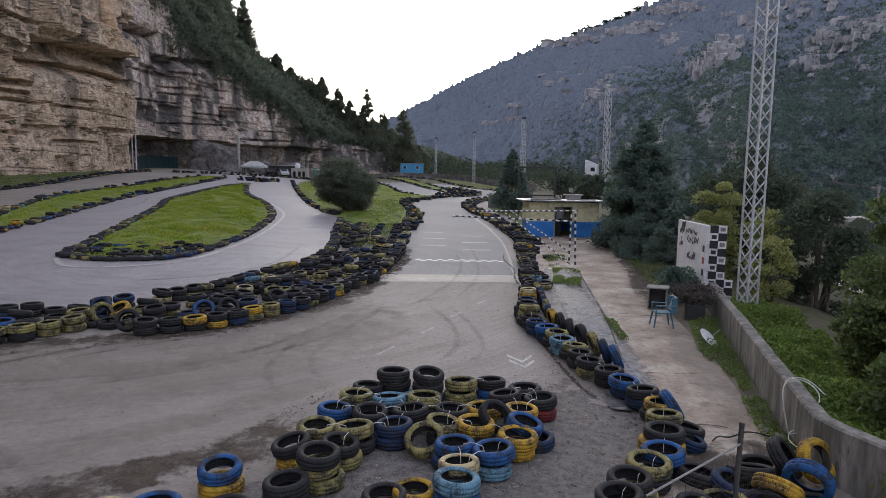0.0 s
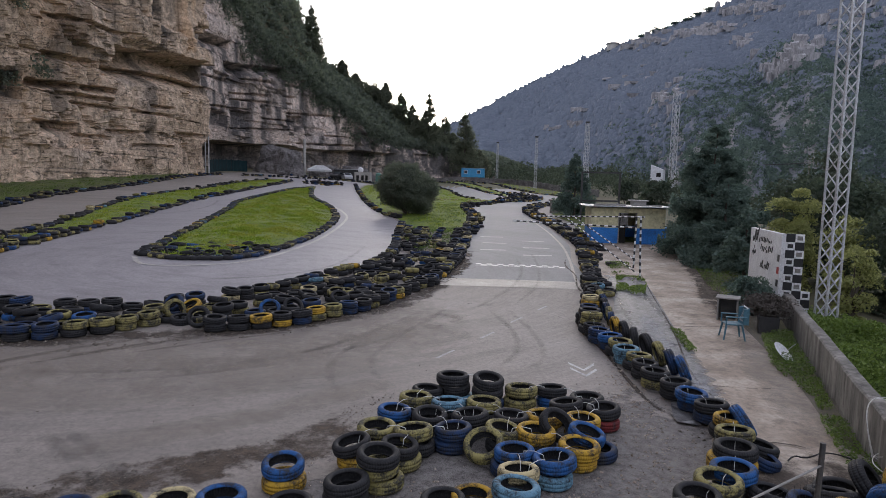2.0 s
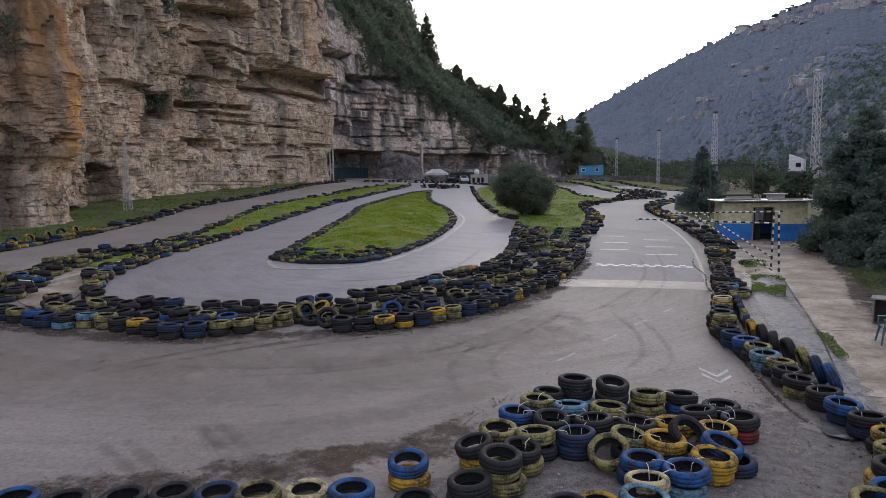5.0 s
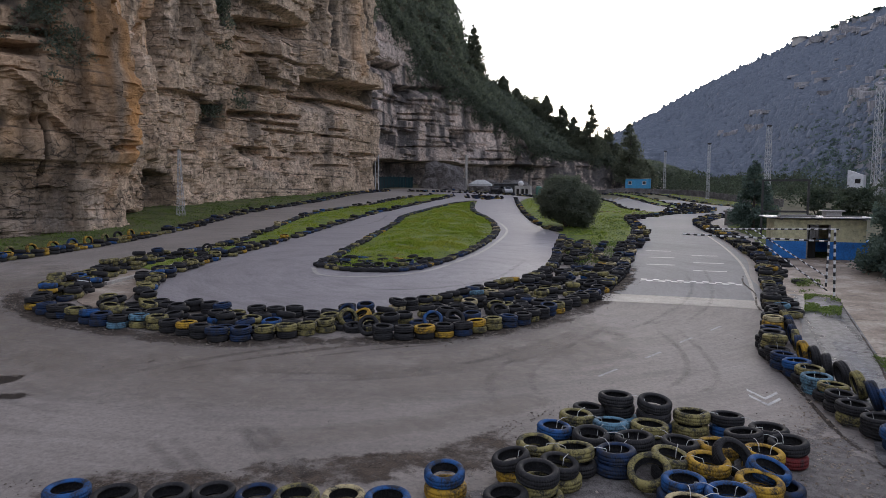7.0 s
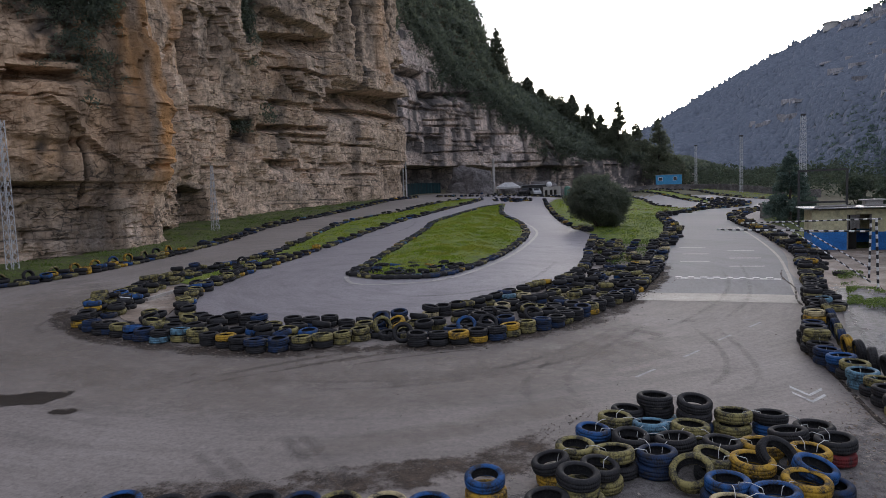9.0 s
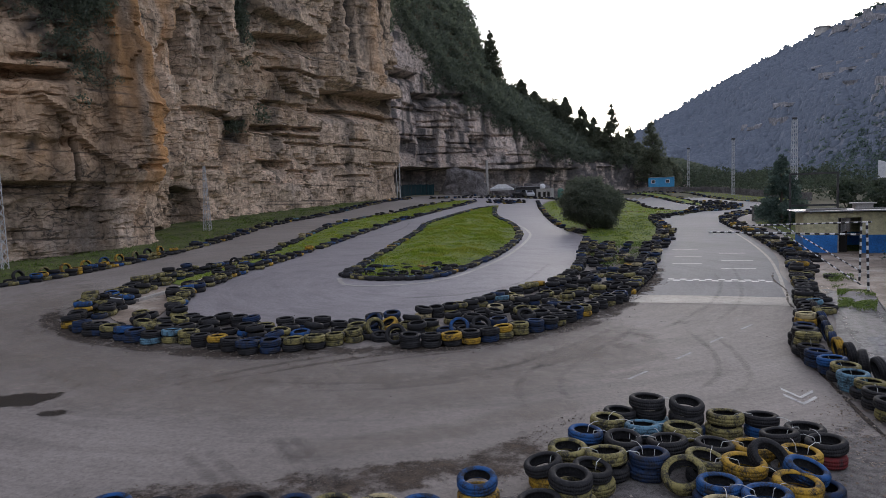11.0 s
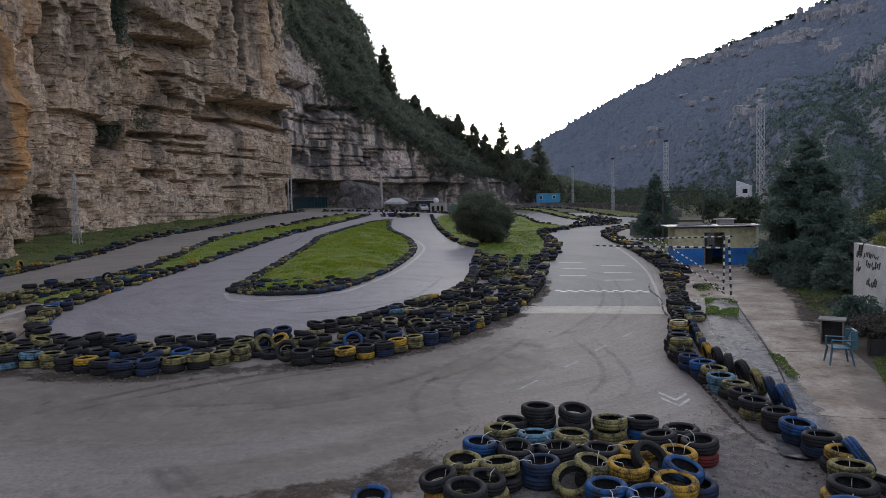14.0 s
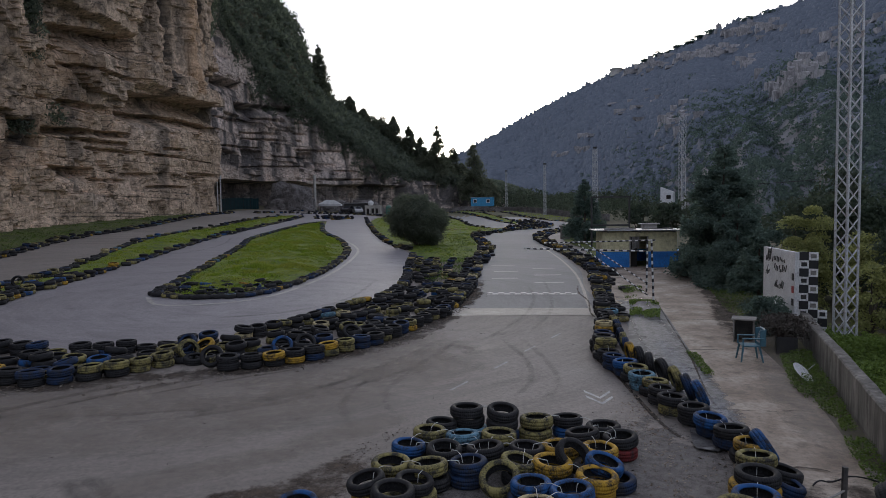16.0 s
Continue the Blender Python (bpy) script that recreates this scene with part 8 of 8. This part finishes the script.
def gravel(name, points, spread, count, lo, hi, material, label, seed):
    """Loose angular chips along a plan line."""
    g = np.random.default_rng(seed)
    c = spline(points, False, 0.05)
    k = g.integers(0, len(c), count)
    p = c[k] + g.normal(0, spread, (count, 2)) * g.uniform(0.2, 1, (count, 1))
    r = lo + (hi - lo) * g.uniform(0, 1, count) ** 4
    base = np.array([(1, 0, 0), (-1, 0, 0), (0, 1, 0), (0, -1, 0), (0, 0, 1), (0, 0, -0.6)], float)
    faces = np.array([(0, 2, 4), (2, 1, 4), (1, 3, 4), (3, 0, 4), (2, 0, 5), (1, 2, 5), (3, 1, 5), (0, 3, 5)])
    v = base[None] * g.uniform(0.5, 1.3, (count, 6, 1)) + g.normal(0, 0.15, (count, 6, 3))
    a = g.uniform(0, 6.28, count)
    x, y = v[..., 0] * np.cos(a)[:, None] - v[..., 1] * np.sin(a)[:, None], v[..., 0] * np.sin(a)[:, None] + v[..., 1] * np.cos(a)[:, None]
    v = np.stack([x, y, 0.6 * v[..., 2]], -1) * r[:, None, None]
    v += np.c_[p, terrain(p[:, 0], p[:, 1]) + 0.01 + 0.15 * r][:, None]
    f = (faces[None] + 6 * np.arange(count)[:, None, None]).reshape(-1, 3)
    tagged(new(name, mesh_of(name, v.reshape(-1, 3), f, M[material])), label, "gravel", kind="stuff")


gravel("grit_by_heap", [(-8.4, 5.6), (-7.0, 6.4), (-5.3, 7.4), (-4.3, 8.1), (-3.3, 8.9), (-2.6, 10.1), (-2.05, 11.4), (-0.6, 12.0)], 0.30, 1800, 0.005, 0.026, "dirt", "loose grit and asphalt crumbs round the heap", 3)
gravel("grit_under_heap", [(-2.2, 8.0), (-0.5, 7.2), (1.2, 7.6), (2.4, 9.4), (2.5, 11.5), (2.7, 14)], 0.7, 2600, 0.005, 0.035, "slab", "pale grit among the stacked tyres", 4)
gravel("grit_by_wall", [(-22, 15.6), (-19.4, 13.6), (-15.4, 12.8), (-10.8, 13.1), (-6.9, 15.1), (-4.0, 18.6), (-2.6, 23), (-1.9, 30)], 0.45, 2600, 0.008, 0.05, "dirt", "loose grit along the tyre wall", 5)
gravel("grit_on_apron", [(3.2, 9.5), (4.2, 12), (4.4, 16), (5.2, 21), (6, 28)], 0.9, 2200, 0.005, 0.04, "dirt", "loose grit on the broken apron", 6)

# cable ties over the tyres
def tie(a, b, z):
    a, b = Vector((*a, z)), Vector((*b, z))
    m = (a + b) / 2
    d = (b - a).normalized()
    bm = bmesh.new()
    pts = [m - d * 0.17 + Vector((0, 0, -0.10)), m - d * 0.14 + Vector((0, 0, 0.005)), m + Vector((0.01, 0.01, 0.03)), m + d * 0.14 + Vector((0, 0, 0.005)), m + d * 0.17 + Vector((0, 0, -0.10))]
    for p, q in zip(pts, pts[1:]):
        rod(bm, p, q, 0.005, None, 5)
    me = bpy.data.meshes.new("cable_tie")
    bm.to_mesh(me)
    bm.free()
    me.materials.append(M["cable"])
    tagged(new("cable_tie", me), "white plastic tie holding two tyres together", "cable tie", "cable ties")


spots = [q for q in HEAP_BACK + HEAP_FRONT + HEAP_ROW]
done = 0
for i, p in enumerate(spots):
    for q in spots[i + 1:]:
        if p[2] == q[2] and 0.4 < math.hypot(p[0] - q[0], p[1] - q[1]) < 0.70 and done < 34:
            tie(p[:2], q[:2], gz(*p[:2]) + 0.183 * p[2])
            done += 1
for p, q in zip(RIGHT_NEAR, RIGHT_NEAR[1:]):
    tie(p[:2], q[:2], gz(*p[:2]) + 0.183 * min(p[2], q[2]) + (0.09 if p[2] != q[2] else 0))


# mesh fence by the camera's platform
def fence():
    f = thing("mesh_fence", "bent wire mesh fence with a dark steel post", "fence", pose(0, 0, 0))
    g0 = gz(3.2, 6.3)
    bm = bars([((3.10, 6.20, g0), (3.17, 6.27, 1.53))], 0.028, 8)
    part("post", bm, M["dark_steel"], f, "dark steel post")
    bm = bars([((3.16, 6.25, 1.31), (1.89, 5.33, 1.205))], 0.011, 8)
    part("rail", bm, M["grey_wood"], f, "loose thin diagonal rail")
    bm = bmesh.new()
    a, b = Vector((3.15, 6.24, 1.25)), Vector((1.95, 5.38, 1.1))
    c, d = Vector((3.12, 6.3, g0 + 0.35)), Vector((2.2, 5.6, g0 + 0.25))
    for i in range(15):
        t = i / 14
        rod(bm, a.lerp(b, t), c.lerp(d, t), 0.0016, None, 4)
    for j in range(9):
        t = j / 8
        rod(bm, a.lerp(c, t), b.lerp(d, t), 0.0016, None, 4)
    part("mesh", bm, M["dark_steel"], f, "thin square wire mesh")
    bm = bmesh.new()
    a, b = Vector((3.16, 6.3, 1.0)), Vector((3.9, 7.0, 0.7))
    c, d = Vector((3.14, 6.34, g0 + 0.1)), Vector((4.1, 7.1, g0 + 0.15))
    for i in range(19):
        t = i / 18
        rod(bm, a.lerp(b, t), c.lerp(d, t), 0.0016, None, 4)
    for j in range(11):
        t = j / 10
        rod(bm, a.lerp(c, t), b.lerp(d, t), 0.0016, None, 4)
    part("mesh", bm, M["dark_steel"], f, "slack torn wire mesh")


def tube(name, pts, r, mat, label, category):
    c = bpy.data.curves.new(name, "CURVE")
    c.dimensions, c.bevel_depth, c.bevel_resolution = "3D", r, 2
    s = c.splines.new("NURBS")
    s.points.add(len(pts) - 1)
    for p, q in zip(s.points, pts):
        p.co = (*q, 1)
    s.use_endpoint_u, s.order_u = True, 3
    c.materials.append(mat)
    return tagged(new(name, c), label, category)


fence()
zw = gz(5.9, 10) + 0.8
tube("white_hose", [(5.70, 9.75, zw - 0.75), (5.62, 9.85, zw - 0.35), (5.68, 10.05, zw + 0.02), (5.8, 10.0, zw + 0.16), (5.95, 9.75, zw + 0.16), (6.0, 9.5, zw + 0.03), (5.9, 9.4, zw - 0.05)], 0.008, M["cable"], "white hose looped over the wall", "hose")
tube("white_hose", [(5.66, 9.70, zw - 0.78), (5.58, 9.8, zw - 0.3), (5.66, 10.0, zw + 0.05), (5.8, 9.95, zw + 0.2), (5.96, 9.7, zw + 0.2), (6.02, 9.45, zw + 0.06)], 0.007, M["cable"], "white hose looped over the wall", "hose")
tube("white_hose", [(5.72, 9.6, 0.0), (5.5, 9.5, 0.1), (5.55, 9.3, 0.18), (5.75, 9.4, 0.2), (5.6, 9.6, 0.12), (5.4, 9.3, 0.05), (5.5, 9.1, 0.02)], 0.007, M["cable"], "white hose coiled at the wall", "hose")
tube("black_cable", [(4.3, 9.4, 0.0), (4.45, 9.6, 0.02), (4.6, 9.5, 0.0), (5.1, 9.9, 0.0), (5.3, 9.6, 0.0)], 0.012, M["rubber"], "thin black cable on the apron", "cable")
# twigs and small litter on the track
lr = random.Random(17)
for k in range(60):
    x, y = lr.uniform(-14, 2), lr.uniform(6.5, 22)
    bm = bmesh.new()
    ln, a = lr.uniform(0.04, 0.28) if k % 9 == 0 else lr.uniform(0.02, 0.07), lr.uniform(0, 3.14)
    z = gz(x, y) + 0.014
    rod(bm, (x, y, z), (x + ln * math.cos(a), y + ln * math.sin(a), z + 0.004), 0.008, 0.006, 5)
    me = bpy.data.meshes.new("twig")
    bm.to_mesh(me)
    bm.free()
    me.materials.append(M["bark"])
    tagged(new("twig", me), "dry twig or chip lying on the asphalt", "litter", "track litter")

# ---- the cave end ----
M["net"] = flat("teal_netting", (0.016, 0.052, 0.06), 0.9)
M["car_paint"] = flat("pale_grey_car_paint", (0.45, 0.46, 0.47), 0.3)
M["green_tank"] = flat("green_tank_paint", (0.10, 0.22, 0.17), 0.5)


def pole(name, x, y, h, r, label, mat="galvanised"):
    p = thing(name, label, "pole", pose(x, y, gz(x, y) - 0.1))
    bm = bars([((0, 0, 0), (0, 0, h))], r, 8)
    part("shaft", bm, M[mat], p)
    bm = bmesh.new()
    box(bm, -r * 2, r * 2, -r * 2, r * 2, 0, 0.25)
    part("base", bm, M["wall"], p)


pole("steel_pole", -48.0, 98.5, 7.4, 0.11, "pale steel pole at the cave's corner")
pole("steel_pole", -48.9, 99.2, 7.0, 0.10, "pale steel pole at the cave's corner")
pole("concrete_pillar", -43.6, 134, 8.0, 0.32, "pale concrete pillar before the cliff", "pale_slab")
lattice_mast("lamp_mast", -39.0, 42.1, gz(-39, 42.1) - 0.1, 5.9, 0.55, "thin lattice lamp mast on the verge", 0.022, 0.6, 0.75)
lattice_mast("lamp_mast", -34.0, 21.6, gz(-34, 21.6) - 0.1, 8.2, 0.42, "tall thin lattice lamp mast by the cliff", 0.022, 0.5, 0.3)


def boulder(x, y, w, d, h, seed, label):
    bm = bmesh.new()
    bmesh.ops.create_icosphere(bm, subdivisions=5, radius=1.0)
    for v in bm.verts:
        n = v.co.normalized()
        k = 1 + 0.28 * noise.noise(n * 1.7 + Vector((seed, 0, 0))) + 0.14 * noise.noise(n * 4 + Vector((seed, 3, 0))) + 0.06 * noise.noise(n * 11)
        k = round(k * 9 + 0.6 * noise.noise(n * 3)) / 9 * 0.6 + 0.4 * k + 0.03 * noise.noise(n * 23)
        v.co = Vector((n.x * k * w / 2, n.y * k * d / 2, n.z * k * h))
    me = bpy.data.meshes.new("boulder")
    bm.to_mesh(me)
    bm.free()
    me.materials.append(M["dark_rock"])
    ob = new("boulder", me)
    ob.matrix_world = pose(x, y, gz(x, y) - 0.5)
    tagged(ob, label, "boulder")


def upturned_chair(x, y):
    c = thing("upturned_chair", "black plastic chair tipped over among the tyres", "chair", pose(x, y, gz(x, y) + 0.25, 65, 10, 40))
    for sx in (-0.2, 0.2):
        for sy in (-0.2, 0.2):
            part("leg", bars([((sx, sy, 0), (sx * 1.25, sy * 1.25, 0.42))], 0.022, 6), M["dark_steel"], c)
    bm = bmesh.new()
    box(bm, -0.24, 0.24, -0.24, 0.24, -0.03, 0.0, 0.01)
    part("seat", bm, M["dark_steel"], c)
    bm = bmesh.new()
    box(bm, -0.24, 0.24, 0.22, 0.26, -0.5, 0.0, 0.01)
    part("backrest", bm, M["white_sheet"], c, "scuffed white backrest")


upturned_chair(-20.0, 16.6)
boulder(-48.2, 131, 10.8, 6, 6.6, 2, "huge grey boulder fallen at the cave mouth")
boulder(-41.0, 141, 8, 5, 3.0, 5, "grey boulder below the cliff")
boulder(-36.0, 150, 9, 5, 3.4, 8, "grey boulder below the cliff")


def net_fence():
    f = thing("net_fence", "dark teal netting fence across the cave mouth", "fence", pose(0, 0, 0))
    pts = spline([(-50.5, 104), (-53, 112), (-54, 120), (-52, 127)], False, 2.4)
    for p, q in zip(pts, pts[1:]):
        z = gz(*p) - 0.05
        part("post", bars([((*p, z), (*p, z + 2.5))], 0.05, 6), M["dark_steel"], f)
        bm = bmesh.new()
        rows = []
        for k in range(7):
            t = k / 6
            c = p + (q - p) * t
            rows.append([bm.verts.new((c[0] + 0.1 * math.sin(k * 2.1), c[1], gz(*c) + h)) for h in (0.02, 1.2, 2.3 - 0.12 * math.sin(t * 3.14))])
        for a, b in zip(rows, rows[1:]):
            for j in range(2):
                bm.faces.new((a[j], b[j], b[j + 1], a[j + 1]))
        bmesh.ops.solidify(bm, geom=bm.faces[:], thickness=0.02)
        part("netting", bm, M["net"], f)


def canopy():
    z = gz(-40, 134)
    c = thing("canopy_tent", "white canopy tent on thin legs", "tent", pose(-40.2, 134, z, 0, 0, 12))
    for x in (-2.3, 2.3):
        for y in (-1.8, 1.8):
            part("leg", bars([((x, y, 0), (x, y, 1.75))], 0.05, 6), M["dark_steel"], c)
    bm = bmesh.new()
    top = [bm.verts.new((x, 0, 2.75)) for x in (-0.9, 0.9)]
    lowv = [bm.verts.new(p) for p in ((-2.5, -2, 1.8), (2.5, -2, 1.75), (2.5, 2, 1.8), (-2.5, 2, 1.8))]
    hem = [bm.verts.new((v.co.x, v.co.y, v.co.z - 0.4)) for v in lowv]
    for f in ((lowv[0], lowv[1], top[1], top[0]), (lowv[1], lowv[2], top[1]), (lowv[2], lowv[3], top[0], top[1]), (lowv[3], lowv[0], top[0])):
        bm.faces.new(f)
    for i in range(4):
        bm.faces.new((hem[i], hem[(i + 1) % 4], lowv[(i + 1) % 4], lowv[i]))
    bmesh.ops.solidify(bm, geom=bm.faces[:], thickness=0.02)
    part("canvas", bm, M["tent"], c)


def parked_car(x, y, turn, mat, label):
    c = thing("parked_car", label, "car", pose(x, y, gz(x, y), 0, 0, turn))
    bm = bmesh.new()
    prof = [(-2.1, 0.35), (-2.15, 0.75), (-1.95, 1.0), (-1.7, 1.05), (-1.2, 1.55), (0.5, 1.6), (1.15, 1.05), (1.95, 0.92), (2.15, 0.7), (2.12, 0.35)]
    sides = [[bm.verts.new((s * (0.86 if z < 1.1 else 0.68), xx, z)) for xx, z in prof] for s in (-1, 1)]
    n = len(prof)
    for i in range(n):
        j = (i + 1) % n
        bm.faces.new((sides[0][i], sides[0][j], sides[1][j], sides[1][i]))
    bm.faces.new(sides[0][::-1])
    bm.faces.new(sides[1])
    part("body", bm, mat, c)
    for s in (-1, 1):
        bm = bmesh.new()
        vs = [bm.verts.new((s * (0.88 if z < 1.12 else 0.71), xx, z)) for xx, z in ((-1.45, 1.1), (-1.05, 1.48), (0.4, 1.5), (0.9, 1.1))]
        bm.faces.new(vs)
        bmesh.ops.solidify(bm, geom=bm.faces[:], thickness=0.02)
        part("side_window", bm, M["glass"], c)
        for yy in (-1.35, 1.35):
            bm = bmesh.new()
            bmesh.ops.create_cone(bm, cap_ends=True, segments=18, radius1=0.33, radius2=0.33, depth=0.22, matrix=pose(s * 0.78, yy, 0.33, 0, 90, 0))
            part("wheel", bm, M["rubber"], c)
    for a, b in (((0.55, 1.57), (1.12, 1.1)), ((-1.22, 1.52), (-1.66, 1.1))):
        bm = bmesh.new()
        vs = [bm.verts.new((x, *q)) for q in (a, b) for x in (-0.62, 0.62)]
        bm.faces.new((vs[0], vs[1], vs[3], vs[2]))
        bmesh.ops.solidify(bm, geom=bm.faces[:], thickness=0.05)
        part("windscreen", bm, M["glass"], c)


def tank_hut():
    z = gz(-31, 137)
    h = thing("tank_house", "low pale walled shed with a round white tank on top", "shed", pose(-31.2, 137, z))
    bm = bmesh.new()
    box(bm, -1.7, 1.7, -1.2, 1.2, -0.2, 2.1)
    part("walls", bm, M["pale_slab"], h)
    bm = bmesh.new()
    bmesh.ops.create_uvsphere(bm, u_segments=18, v_segments=10, radius=0.62, matrix=pose(-0.6, 0, 2.6))
    part("round_tank", bm, M["white_sheet"], h, "round white water tank", True)
    # Dark plates on the wall stand for the shade inside openings.
    for x in (-1.0, 0.1, 1.0):
        bm = bmesh.new()
        box(bm, x - 0.28, x + 0.28, -1.24, -1.2, 0.3, 1.4)
        part("opening", bm, M["dark_inside"], h)
    t = thing("green_tank", "upright green water tank", "tank", pose(-27.9, 137.5, z - 0.1))
    bm = bmesh.new()
    bmesh.ops.create_cone(bm, cap_ends=True, segments=20, radius1=0.65, radius2=0.65, depth=1.9, matrix=pose(0, 0, 0.95))
    part("shell", bm, M["green_tank"], t, shade=False)
    bm = bmesh.new()
    bmesh.ops.create_cone(bm, cap_ends=True, segments=20, radius1=0.65, radius2=0.2, depth=0.25, matrix=pose(0, 0, 2.03))
    part("lid", bm, M["green_tank"], t)


def store_shed():
    z = gz(-35, 140)
    h = thing("store_shed", "low dark corrugated shed behind the parked cars", "shed", pose(-35.4, 140.5, z, 0, 0, 6))
    bm = bmesh.new()
    box(bm, -3.2, 3.2, -1.2, 1.2, -0.2, 2.3, 0.03)
    part("body", bm, M["dark_steel"], h)
    bm = bmesh.new()
    box(bm, -3.35, 3.35, -1.4, 1.35, 2.3, 2.4, 0.02)
    part("roof", bm, M["galvanised"], h)
    bm = bmesh.new()
    for i in range(24):
        box(bm, -3.1 + i * 0.265, -3.0 + i * 0.265, -1.24, -1.2, 0, 2.25)
    part("ribs", bm, M["dark_steel"], h)


store_shed()
net_fence()
canopy()
parked_car(-34.6, 136, 205, M["car_paint"], "pale grey parked car below the cliff")
parked_car(-37.2, 138, 170, M["dark_steel"], "dark parked car below the cliff")
tank_hut()

# broken stones and scraps before the kiosk
for k, (x, y, r) in enumerate(((9.2, 39.6, 0.22), (9.9, 39.2, 0.3), (10.3, 40.0, 0.26), (8.8, 40.6, 0.16), (8.1, 40.9, 0.12), (10.8, 38.6, 0.2), (9.6, 38.4, 0.14), (7.2, 40.7, 0.10), (9.0, 38.0, 0.11))):
    bm = bmesh.new()
    bmesh.ops.create_icosphere(bm, subdivisions=2, radius=r)
    for v in bm.verts:
        v.co *= 1 + 0.5 * noise.noise(v.co * (2 / r) + Vector((k, 0, 0)))
        v.co.z *= 0.55
    me = bpy.data.meshes.new("rubble_stone")
    bm.to_mesh(me)
    bm.free()
    me.materials.append(M["slab"])
    ob = new("rubble_stone", me)
    ob.matrix_world = pose(x, y, gz(x, y) + 0.3 * r)
    tagged(ob, "broken grey stone lying before the kiosk", "stone", "rubble stones")
